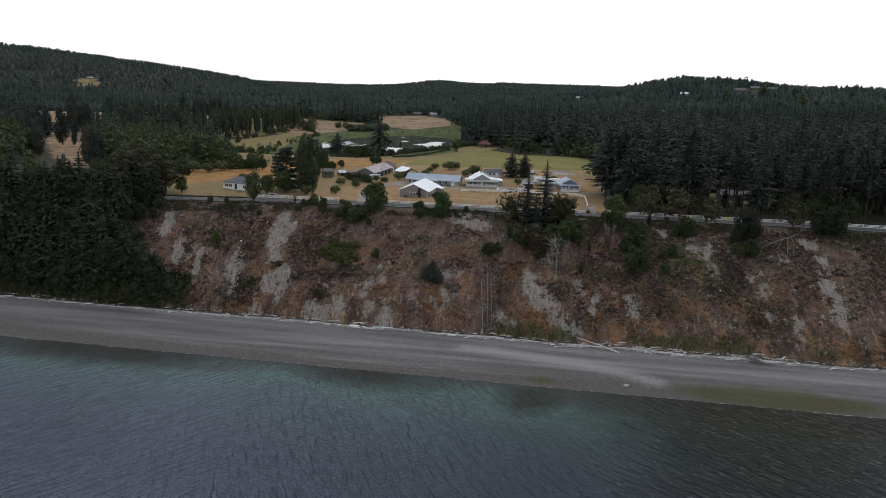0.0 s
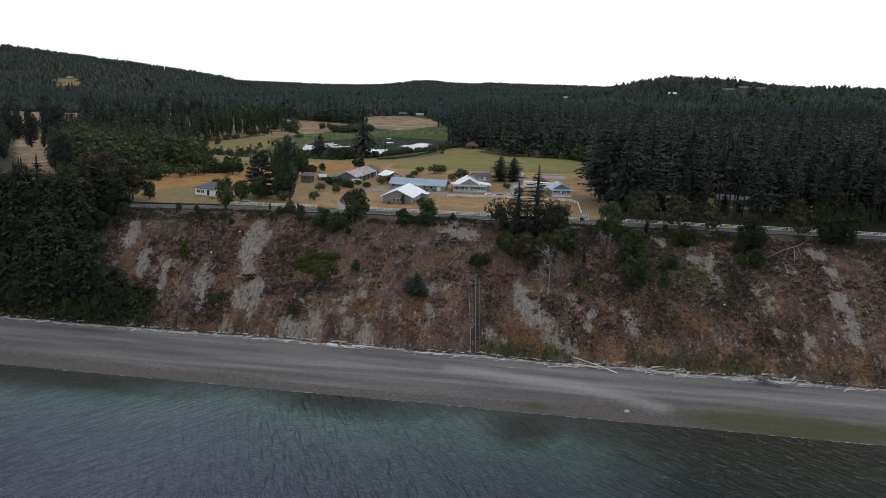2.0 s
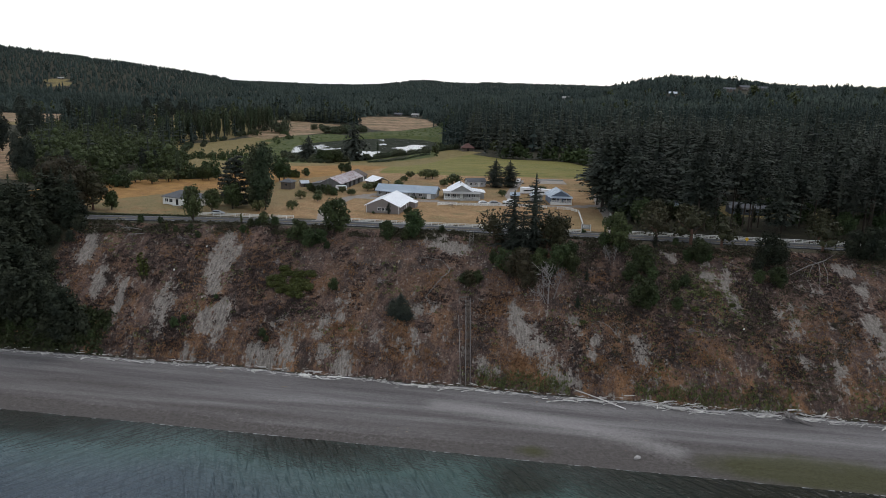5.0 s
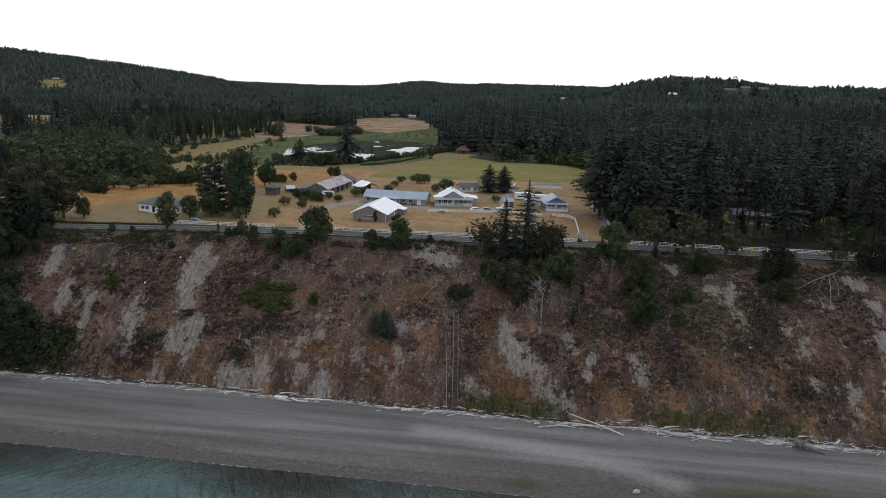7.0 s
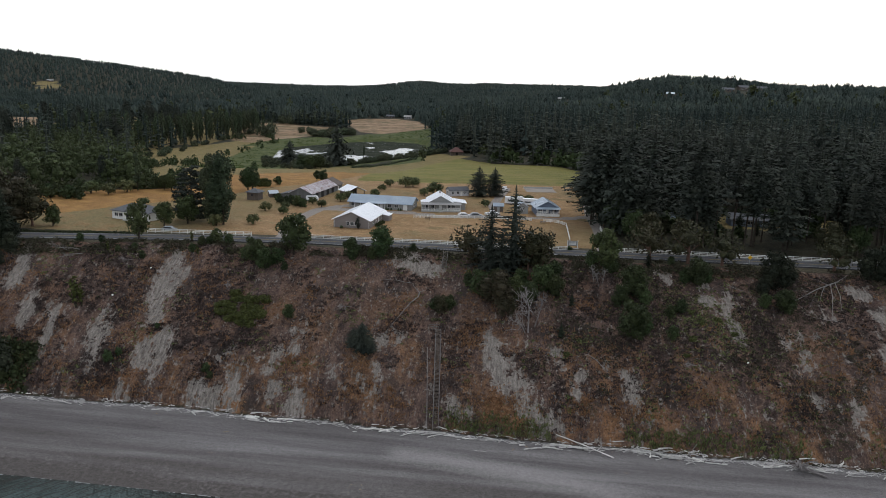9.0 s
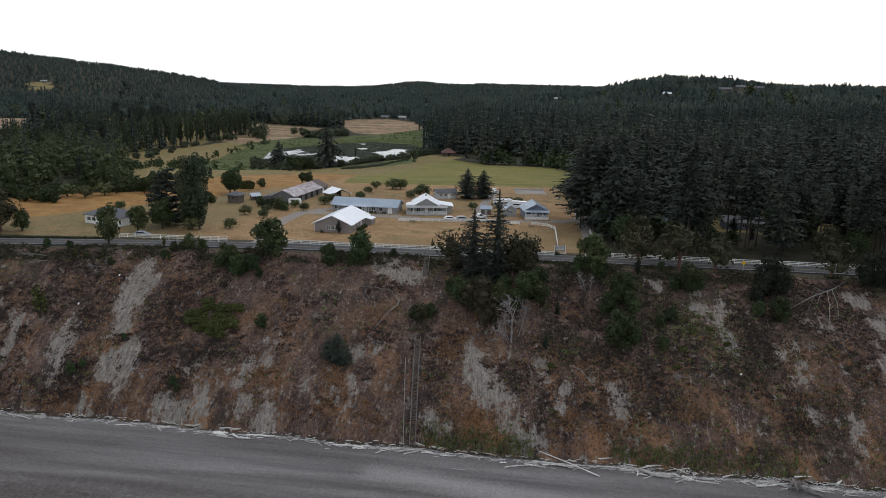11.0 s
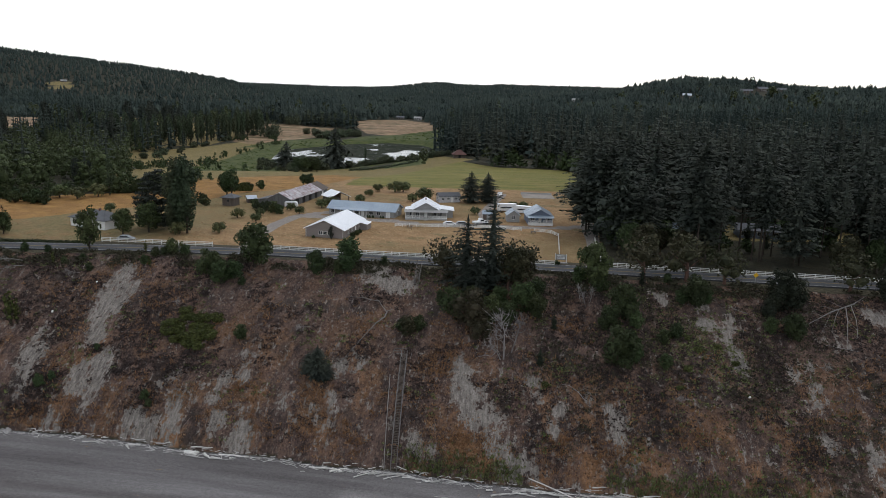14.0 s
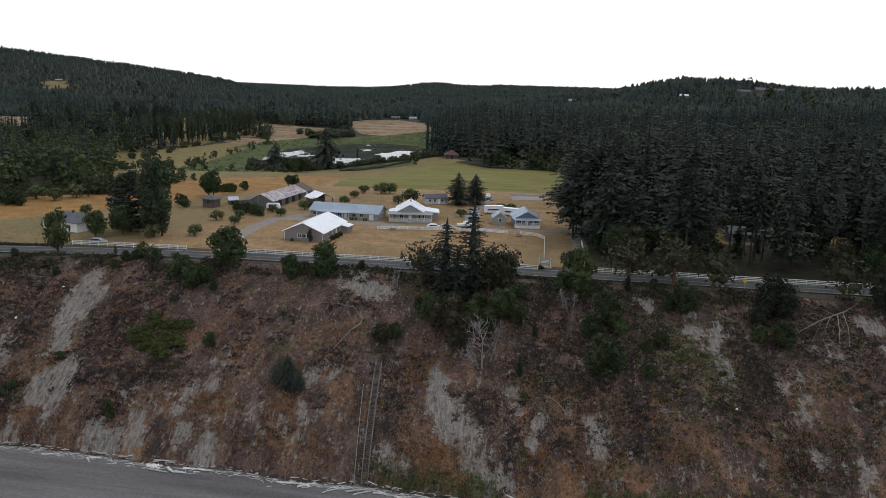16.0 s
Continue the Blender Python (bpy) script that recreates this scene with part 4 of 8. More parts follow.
def gable_house(name, x, y, turn, w, d, eave, ridge, wall_m, roof_m, label, along="y", over=0.5, ribs=0, category="house", z=None):
    """Walls with gables and a two-plane roof. Origin: middle of the front edge; the front faces -y. along: the ridge's axis."""
    h = thing(name, x, y, z, turn, label, category)
    if along == "y":
        pts = [(-w / 2, -0.4), (w / 2, -0.4), (w / 2, eave), (0, ridge), (-w / 2, eave)]
        part("wall", prism(pts, "y", 0, d), M[wall_m], h)
        k = (ridge - eave) / (w / 2)
        lo = eave - k * over
        for s in (-1, 1):
            roof_slab(h, [(s * (w / 2 + over), -over, lo + 0.02), (s * (w / 2 + over), d + over, lo + 0.02)],
                      [(0, -over, ridge + 0.02), (0, d + over, ridge + 0.02)], 0.14, roof_m, ribs)
    else:
        pts = [(0, -0.4), (d, -0.4), (d, eave), (d / 2, ridge), (0, eave)]
        part("wall", prism(pts, "x", -w / 2, w / 2), M[wall_m], h)
        k = (ridge - eave) / (d / 2)
        lo = eave - k * over
        for yy in (-over, d + over):
            roof_slab(h, [(-w / 2 - over, yy, lo + 0.02), (w / 2 + over, yy, lo + 0.02)],
                      [(-w / 2 - over, d / 2, ridge + 0.02), (w / 2 + over, d / 2, ridge + 0.02)], 0.14, roof_m, ribs)
    return h


def hip_house(name, x, y, turn, w, d, eave, ridge, wall_m, roof_m, label, over=0.5, ribs=0, category="house", z=None):
    h = thing(name, x, y, z, turn, label, category)
    part("wall", box_bm(-w / 2, w / 2, 0, d, -0.4, eave), M[wall_m], h)
    r = max(0.0, (w - d) / 2)
    A, B = (-w / 2 - over, -over, eave), (w / 2 + over, -over, eave)
    C, D = (w / 2 + over, d + over, eave), (-w / 2 - over, d + over, eave)
    R0, R1 = (-r - 0.01, d / 2, ridge), (r + 0.01, d / 2, ridge)
    roof_slab(h, [A, B], [R0, R1], 0.12, roof_m, ribs)
    roof_slab(h, [D, C], [R0, R1], 0.12, roof_m, ribs)
    roof_slab(h, [A, D], [R0, R0], 0.12, roof_m)
    roof_slab(h, [B, C], [R1, R1], 0.12, roof_m)
    return h


# ---------------------------------------------------------------- plants
def quads_mesh(name, corners, material):
    """A mesh of loose quads, from an array (n, 4, 3)."""
    n = len(corners)
    return mesh_of(name, corners.reshape(-1, 3).tolist(), np.arange(4 * n).reshape(n, 4).tolist(), material)


def rand_quads(rs, centers, size, flat=0.0, aspect=1.0):
    """Loose leaf clumps: randomly turned quads at centers; flat nearer 1 keeps them level."""
    n = len(centers)
    nr = rs.normal(size=(n, 3))
    nr[:, 2] = nr[:, 2] * (1 - flat) + np.sign(nr[:, 2]) * flat * 2.0
    nr /= np.linalg.norm(nr, axis=1)[:, None]
    t = rs.normal(size=(n, 3))
    u = np.cross(nr, t)
    u /= np.linalg.norm(u, axis=1)[:, None]
    v = np.cross(nr, u)
    s = (size * rs.uniform(0.55, 1.35, n))[:, None]
    u, v = u * s, v * s * aspect
    k = rs.uniform(0.5, 1.0, (4, n, 1))
    return np.stack([centers - u * k[0], centers - v * k[1], centers + u * k[2], centers + v * k[3]], 1)


def crown_points(rs, n, lobes, shell=0.75):
    """Points near the surfaces of a few ellipsoids (cx, cy, cz, rx, ry, rz)."""
    w = np.array([l[3] * l[4] + l[4] * l[5] + l[3] * l[5] for l in lobes])
    pick = rs.choice(len(lobes), n, p=w / w.sum())
    d = rs.normal(size=(n, 3))
    d /= np.linalg.norm(d, axis=1)[:, None]
    r = shell + (1.08 - shell) * rs.uniform(0, 1, (n, 1)) ** 0.6
    lb = np.array(lobes)[pick]
    return lb[:, :3] + d * r * lb[:, 3:]


def blob_quads(rs, lobes, shrink=0.78, rings=4, sides=7):
    """The dark inside of a crown: rough closed lumps under the leaves, as quads."""
    out = []
    for cx, cy, cz, rx, ry, rz in lobes:
        g = np.zeros((rings + 1, sides, 3))
        for i in range(rings + 1):
            t = math.pi * (0.06 + 0.88 * i / rings)
            for j in range(sides):
                a = 2 * math.pi * (j + 0.5 * (i % 2)) / sides
                k = shrink * rs.uniform(0.85, 1.12)
                g[i, j] = (cx + rx * k * math.sin(t) * math.cos(a), cy + ry * k * math.sin(t) * math.sin(a), cz + rz * k * math.cos(t))
        for i in range(rings):
            for j in range(sides):
                out.append([g[i, j], g[i + 1, j], g[i + 1, (j + 1) % sides], g[i, (j + 1) % sides]])
    return np.array(out)


def broadleaf_meshes(seed, height_, width, trunk_h, n=900, leaf=0.42, m="leaf", lobes_n=9, narrow=False, only_quads=False):
    """Trunk and crown meshes of a round or a narrow broadleaf tree, base at the origin."""
    rs = np.random.RandomState(seed)
    ch = height_ - trunk_h
    wide = width / 2
    lobes = [(0, 0, trunk_h + ch * 0.46, wide * (0.55 if narrow else 0.66), wide * (0.55 if narrow else 0.66), ch * 0.44)]
    for k in range(lobes_n + 4):
        a, q = rs.uniform(0, 6.28), (k + rs.uniform(0, 1)) / (lobes_n + 4)
        if narrow:
            bulge = (0.35 + 0.65 * math.sin(math.pi * (0.12 + 0.80 * q)))
            spread, r = 0.42 * wide * bulge, wide * rs.uniform(0.38, 0.55) * bulge
        else:
            bulge = math.sin(math.pi * (0.22 + 0.66 * q))
            spread, r = 0.66 * wide * bulge, wide * rs.uniform(0.30, 0.46)
        lobes.append((math.cos(a) * spread, math.sin(a) * spread, trunk_h + ch * (0.10 + 0.80 * q), r, r, r * (1.5 if narrow else 0.85)))
    pts = crown_points(rs, n, lobes)
    pts[:, 2] = np.clip(pts[:, 2], trunk_h * 0.6, height_)
    leaves = rand_quads(rs, pts, leaf)
    core = blob_quads(rs, lobes if n > 500 else lobes[:4], 0.56, 4 if n > 500 else 3, 7 if n > 500 else 5)
    core[..., 2] = np.clip(core[..., 2], trunk_h * 0.5, height_)
    leaves = np.concatenate([leaves, core])
    if only_quads:
        return leaves
    crown = quads_mesh("crown", leaves, M[m])
    bm = tube([(0, 0, -0.4), (0.1, 0, trunk_h), (0.2, 0.1, height_ * 0.75)], [width * 0.035 + 0.08, width * 0.028 + 0.05, 0.04])
    for k in range(5):
        a, z0 = rs.uniform(0, 6.28), trunk_h * rs.uniform(0.8, 1.3)
        tube([(0.08, 0, z0), (math.cos(a) * width * 0.16, math.sin(a) * width * 0.16, z0 + ch * 0.25),
              (math.cos(a) * width * 0.30, math.sin(a) * width * 0.30, z0 + ch * 0.42)], [0.12, 0.07, 0.03], 5, bm)
    me = bpy.data.meshes.new("trunk")
    bm.to_mesh(me)
    bm.free()
    me.materials.append(M["bark"])
    return me, crown


def conifer_meshes(seed, height_, width, bare_h, levels=22, m="fir", droop=0.35, sparse=0.0, frond=0.75, only_quads=False, full=1.25, fine=1.0):
    """Trunk and crown of a fir: whorls of drooping boughs, each of several fronds."""
    rs = np.random.RandomState(seed)
    out = []
    for k in range(levels):
        q = (k + rs.uniform(-0.3, 0.3)) / levels
        z = bare_h + (height_ - bare_h) * q
        lop, lop_at = rs.uniform(0.0, 0.45), rs.uniform(0, 6.283)
        reach = width / 2 * max(0.0, 1 - max(q, 0.0) ** full) ** 0.75 * rs.uniform(0.62, 1.18) + 0.2
        if q < 0.12:
            reach *= 0.75
        for b in range(int(rs.randint(8, 12) / fine)):
            if rs.uniform() < sparse:
                continue
            a = rs.uniform(0, 6.283)
            ln = reach * rs.uniform(0.6, 1.35) * (1 - lop * (0.5 + 0.5 * math.cos(a - lop_at)))
            c, s = math.cos(a), math.sin(a)
            nf = max(1 if only_quads else 2, int(ln / frond))
            for j in range(nf):
                t0, t1 = j / nf, min(1.0, (j + 1.35) / nf)
                wd = fine * (0.30 + 0.19 * ln) * (1 - 0.55 * t0) * rs.uniform(0.6, 1.1)
                zz = [z + 0.18 * ln * t - droop * ln * t * t * 1.4 for t in (t0, t1)]
                tilt = rs.uniform(-0.8, 0.8) * wd
                p0 = np.array([c * ln * t0, s * ln * t0, zz[0]])
                p1 = np.array([c * ln * t1, s * ln * t1, zz[1] - rs.uniform(0, 0.25)])
                pm = p0 * 0.45 + p1 * 0.55
                side = np.array([-s * wd, c * wd, tilt])
                out.append([p0, pm - side - [0, 0, 0.22 * wd], p1, pm + side - [0, 0, 0.22 * wd]])
    tip = np.array([0, 0, height_])
    for b in range(5):
        a = b * 1.257
        out.append([tip + [0, 0, 0.9], tip + [math.cos(a) * 0.3, math.sin(a) * 0.3, -0.4], tip - [0, 0, 1.1],
                    tip + [math.cos(a + 1.2) * 0.3, math.sin(a + 1.2) * 0.3, -0.5]])
    # rough inner cone, so that the crown is dense towards the stem
    tiers, sides = (4, 5) if only_quads else (8, 7)
    for i in range(tiers):
        q0, q1 = i / tiers, (i + 1.3) / tiers
        za, zb = bare_h + (height_ - bare_h) * q0, bare_h + (height_ - bare_h) * min(1.0, q1)
        ra, rb = width * 0.15 * (1 - q0) ** 0.8 * (0.6 if i == 0 else 1), width * 0.08 * max(0.0, 1 - q1) ** 0.8
        an = [2 * math.pi * (j + rs.uniform(-0.3, 0.3)) / sides for j in range(sides)]
        kk = [rs.uniform(0.7, 1.15) for j in range(sides)]
        for j in range(sides):
            j2 = (j + 1) % sides
            out.append([np.array([math.cos(an[j]) * ra * kk[j], math.sin(an[j]) * ra * kk[j], za]),
                        np.array([math.cos(an[j2]) * ra * kk[j2], math.sin(an[j2]) * ra * kk[j2], za]),
                        np.array([math.cos(an[j2]) * rb, math.sin(an[j2]) * rb, zb]), np.array([math.cos(an[j]) * rb, math.sin(an[j]) * rb, zb])])
    if only_quads:
        return np.array(out)
    crown = quads_mesh("crown", np.array(out), M[m])
    bm = tube([(0, 0, -0.6), (0, 0, height_ * 0.5), (0, 0, height_)], [0.008 * height_ + 0.07, 0.0055 * height_ + 0.04, 0.03], 7)
    me = bpy.data.meshes.new("trunk")
    bm.to_mesh(me)
    bm.free()
    me.materials.append(M["bark"])
    return me, crown


def plant(name, meshes, x, y, scale=1.0, turn=0.0, label="", category="tree", group="", z=None, tall=1.0, lean=0.0, sink=0.0):
    ob = new(name)
    ob.empty_display_size = 0.1
    zz = (h1(x, y) if z is None else z) - sink
    ob.matrix_world = pose(x, y, zz, lean, 0, turn) @ Matrix.Diagonal((scale, scale, scale * tall, 1))
    tagged(ob, label, category, group)
    for nm, me in zip(("trunk", "crown"), meshes):
        if me is None:
            continue
        c = new(nm, me)
        c.parent = ob
    return ob



def joined_trees(name, kinds, xs, ys, scales, seed, material, label, tall=None, category="forest"):
    """Many trees in one mesh: crowns of loose quads, one kind picked at random for each place."""
    rs_ = np.random.RandomState(seed)
    zs = height(xs, ys)
    out = []
    for x_, y_, z_, sc in zip(xs, ys, zs, scales):
        q_ = kinds[rs_.randint(len(kinds))]
        a_ = rs_.uniform(0, 6.283)
        c, s_r = math.cos(a_) * sc, math.sin(a_) * sc
        t_ = np.empty_like(q_)
        t_[..., 0] = q_[..., 0] * c - q_[..., 1] * s_r + x_
        t_[..., 1] = q_[..., 0] * s_r + q_[..., 1] * c + y_
        t_[..., 2] = q_[..., 2] * sc * rs_.uniform(0.85, 1.15) + z_
        out.append(t_)
    V = np.concatenate(out).reshape(-1, 3).astype(np.float32)
    me = bpy.data.meshes.new(name)
    me.vertices.add(len(V))
    me.vertices.foreach_set("co", V.ravel())
    me.loops.add(len(V))
    me.loops.foreach_set("vertex_index", np.arange(len(V), dtype=np.int32))
    me.polygons.add(len(V) // 4)
    me.polygons.foreach_set("loop_start", np.arange(0, len(V), 4, dtype=np.int32))
    me.update(calc_edges=True)
    me.materials.append(material)
    return tagged(new(name, me), label, category, kind="stuff")

# ---------------------------------------------------------------- farm buildings
def porch(h, x0, x1, depth, post_h, n, roof_m, deck=0.35, rail=True, slope=0.5):
    """A covered porch in front of y = 0: deck, posts, railing, lean-to roof."""
    part("porch_deck", box_bm(x0, x1, -depth, -0.02, 0.0, deck, 0.02), M["concrete"], h)
    for k in range(n):
        xx = x0 + 0.12 + (x1 - x0 - 0.24) * k / (n - 1)
        part("post", box_bm(xx - 0.08, xx + 0.08, -depth + 0.05, -depth + 0.21, deck, post_h, 0.01), M["white"], h)
    if rail:
        bm = bmesh.new()
        for zz in (deck + 0.12, deck + 0.5, deck + 0.88):
            box_bm(x0 + 0.2, (x0 + x1) / 2 - 0.7, -depth + 0.09, -depth + 0.16, zz, zz + 0.09, 0, bm)
            box_bm((x0 + x1) / 2 + 0.7, x1 - 0.2, -depth + 0.09, -depth + 0.16, zz, zz + 0.09, 0, bm)
        k = 0
        xx = x0 + 0.4
        while xx < x1 - 0.3:
            if abs(xx - (x0 + x1) / 2) > 0.75:
                box_bm(xx - 0.025, xx + 0.025, -depth + 0.10, -depth + 0.15, deck + 0.12, deck + 0.9, 0, bm)
            xx += 0.22
        part("railing", bm, M["white"], h)
    roof_slab(h, [(x0 - 0.3, -depth - 0.35, post_h), (x1 + 0.3, -depth - 0.35, post_h)],
              [(x0 - 0.3, 0.1, post_h + slope), (x1 + 0.3, 0.1, post_h + slope)], 0.12, roof_m)


# taupe hall with a white metal roof
g = gable_house("garage_hall", -33.7, 263.6, -7, 12.2, 20.8, 2.7, 5.3, "taupe", "metalwhite",
                "long taupe-sided hall with white standing-seam metal roof", "y", 0.55, 22, "outbuilding")
for xx in (-1.2, 0.2, 1.6):
    window(g, xx, 0, 0.95, 1.1, 1.0, "y-")
for yy in (4.5, 8.0, 15.5):
    window(g, 6.1, yy, 1.0, 0.9, 1.1, "x+")
door(g, 6.1, 11.5, 0.0, 1.0, 2.05, "x+")
part("lean_to", prism([(6.12, 0), (8.6, 0), (8.6, 1.9), (6.12, 2.35)], "y", 15.5, 20.0), M["taupe"], g)
roof_slab(g, [(8.9, 15.2, 1.95), (8.9, 20.3, 1.95)], [(6.15, 15.2, 2.5), (6.15, 20.3, 2.5)], 0.1, "metalwhite", 5)
for xx in (-5.9, 5.9):
    part("gutter_pipe", box_bm(xx - 0.05, xx + 0.05, -0.12, -0.02, 0, 2.6), M["white"], g)

# long low ranch house
r = gable_house("ranch_house", -29.7, 303.0, -8, 24.2, 9.4, 2.5, 4.5, "grey", "metalblue",
                "long grey ranch house with blue-grey metal roof", "x", 0.7, 26)
porch(r, -9.5, 2.5, 2.0, 2.35, 6, "metalblue", 0.2, False, 0.45)
for xx in (-10.6, -7.5, -4.6, -1.6, 3.6, 6.4):
    window(r, xx, 0, 0.95, 1.3, 1.1, "y-")
door(r, 0.5, 0, 0.2, 1.0, 2.05, "y-")
door(r, 9.8, 0, 0.05, 1.6, 2.05, "y-")
window(r, 12.1, 4.6, 1.0, 1.6, 1.1, "x+")
for xx in (2.6, 3.4, 4.6, 7.4, 8.3):
    bm = tube([(xx, -0.9, -0.2), (xx, -0.9, 0.9)], [0.5, 0.2], 6)
    part("foundation_shrub", bm, M["leaf"], r)

# open-fronted shed behind it
s = thing("open_shed", -43.2, 330.5, None, 38, "open-fronted pole shed with white metal roof", "shed")
for xx in (-3.7, 0, 3.7):
    for yy in (0.2, 7.4):
        part("post", box_bm(xx - 0.12, xx + 0.12, yy - 0.12, yy + 0.12, -0.3, 2.6 if xx else 4.2), M["cedar"], s)
part("back_wall", prism([(-3.8, -0.3), (3.8, -0.3), (3.8, 2.6), (0, 4.3), (-3.8, 2.6)], "y", 7.5, 7.65), M["cedar"], s)
part("side_wall", box_bm(-3.85, -3.7, 0.3, 7.5, -0.3, 2.5), M["cedar"], s)
for sg in (-1, 1):
    roof_slab(s, [(sg * 4.5, -0.6, 2.3), (sg * 4.5, 8.2, 2.3)], [(0, -0.6, 4.4), (0, 8.2, 4.4)], 0.1, "metalwhite", 9)
part("hay_stack", box_bm(-2.5, 1.5, 3.5, 6.5, 0, 1.6, 0.1), M["barnwall"], s)

# white farmhouse: a grey gable to the front, white roof, low wings, a railed porch
f = gable_house("farmhouse", -6.8, 303.0, 6, 9.4, 13.0, 3.1, 5.7, "grey", "metalwhite",
                "grey farmhouse with white metal roof and railed front porch", "y", 0.5, 14)
porch(f, -7.2, 7.4, 2.6, 2.65, 7, "grey", 0.5, True, 0.55)
part("left_wing", box_bm(-7.0, -4.75, 0.0, 8.0, -0.3, 2.6), M["grey"], f)
roof_slab(f, [(-7.4, 0.15, 2.65), (-7.4, 8.4, 2.65)], [(-4.8, 0.15, 3.2), (-4.8, 8.4, 3.2)], 0.12, "metalwhite", 7)
part("front_wall", box_bm(4.75, 7.0, 0.0, 2.95, -0.3, 2.9), M["grey"], f)
for xx in (-5.0, -2.9, 2.9, 5.0):
    window(f, xx, 0, 1.1, 1.2, 1.3, "y-")
door(f, 0, 0, 0.5, 1.1, 2.1, "y-")
for yy in (2.5, 6.0):
    window(f, 9.6, yy + 2.0, 1.0, 1.1, 1.0, "x+")
part("side_wing", box_bm(4.75, 9.6, 3.0, 11.0, -0.3, 2.5), M["grey"], f)
roof_slab(f, [(10.1, 2.6, 2.55), (10.1, 11.4, 2.55)], [(4.8, 2.6, 3.25), (4.8, 11.4, 3.25)], 0.12, "metalwhite", 8)
part("chimney", box_bm(-0.3, 0.3, 6.6, 7.2, 5.0, 6.5, 0.03), M["stone"], f)
part("porch_steps", box_bm(-0.8, 0.8, -3.3, -2.42, 0, 0.28, 0.02), M["concrete"], f)

# small pale cottage behind the farmhouse
c = gable_house("cottage", -1.2, 342.8, 22, 8.6, 4.4, 2.5, 3.7, "pale", "shingle", "small pale cottage with dark shingle roof", "x", 0.4)
for xx in (-2.8, -0.6, 2.4):
    window(c, xx, 0, 1.0, 0.9, 1.0, "y-")
door(c, 1.0, 0, 0.05, 0.9, 2.0, "y-")
window(c, -4.3, 2.2, 1.0, 1.2, 1.1, "x-")

# old barn with a rusted roof
b = gable_house("barn", -63.6, 318.0, -9, 9.2, 36.0, 2.8, 5.0, "barnwall", "metalrust",
                "weathered grey barn with rust-streaked corrugated metal roof", "y", 0.5, 60, "barn")
for s in (-1, 1):
    # loose sheets laid over the old roof, each rusted in its own way, two courses to a slope
    for course in (0, 1):
        k0, k1 = (0.0, 0.54) if course == 0 else (0.46, 1.0)
        ex, ez = s * 5.12, 2.8 - (2.2 / 4.6) * 0.5 + 0.02
        p0, p1 = (ex * (1 - k0), ez + (5.02 - ez) * k0), (ex * (1 - k1), ez + (5.02 - ez) * k1)
        up = 0.165 + 0.02 * course
        sheet = mesh_of("roof_sheet", [(p0[0], -0.42, p0[1] + up), (p0[0], 0.42, p0[1] + up), (p1[0], 0.42, p1[1] + up), (p1[0], -0.42, p1[1] + up),
                                       (p0[0], -0.42, p0[1] + up - 0.015), (p0[0], 0.42, p0[1] + up - 0.015), (p1[0], 0.42, p1[1] + up - 0.015), (p1[0], -0.42, p1[1] + up - 0.015)],
                        [(0, 1, 2, 3), (7, 6, 5, 4), (0, 4, 5, 1), (2, 6, 7, 3), (1, 5, 6, 2), (3, 7, 4, 0)], M["metalrust"])
        for j in range(34):
            o = new("roof_sheet", sheet)
            o.parent = b
            o.location = (0, -0.1 + 0.865 * j, 0.004 * (j % 2))
part("far_roof", prism([(-5.3, 2.75), (5.3, 2.75), (0, 5.3)], "y", 29.6, 36.6), M["cedar"], b)
for yy in (6, 12, 18, 24):
    door(b, 4.6, yy, 0.0, 2.6, 2.4, "x+", "dark")
door(b, 4.6, 31, 0.0, 1.4, 2.2, "x+", "white")
part("lean_to", prism([(-4.62, 0), (-9.4, 0), (-9.4, 1.8), (-4.62, 2.7)], "y", 0.5, 11), M["barnwall"], b)
roof_slab(b, [(-9.8, 0, 1.85), (-9.8, 11.5, 1.85)], [(-4.7, 0, 2.75), (-4.7, 11.5, 2.75)], 0.08, "shingle", 0)

# slate-blue house with a front porch
u = gable_house("blue_house", 33.0, 301.2, 5, 8.4, 11.0, 3.0, 5.2, "blue", "metalpale",
                "slate-blue house with pale metal roof and white porch", "y", 0.6, 14)
porch(u, -4.2, 4.2, 2.2, 2.6, 5, "metalblue", 0.9, True, 0.5)
for xx in (-2.6, 2.6):
    window(u, xx, 0, 1.4, 1.4, 1.2, "y-")
door(u, 0, 0, 0.9, 1.0, 2.0, "y-")
part("porch_skirt", box_bm(-4.25, 4.25, -2.28, -2.2, 0, 0.92), M["white"], u)
window(u, 4.2, 4.0, 1.3, 1.2, 1.1, "x+")

# garden shed
k = gable_house("garden_shed", 23.9, 303.2, 8, 4.2, 5.0, 2.6, 4.1, "grey", "metalpale", "small grey garden shed with metal roof", "y", 0.35, 7, "shed")
window(k, 0, 0, 1.1, 0.9, 1.1, "y-")
k2 = gable_house("tool_shed", 15.0, 306.0, 0, 3.6, 3.2, 2.1, 3.0, "cedar", "metalblue", "low dark tool shed with metal roof", "x", 0.3, 5, "shed")
door(k2, 0, 0, 0, 1.0, 1.8, "y-", "grey")

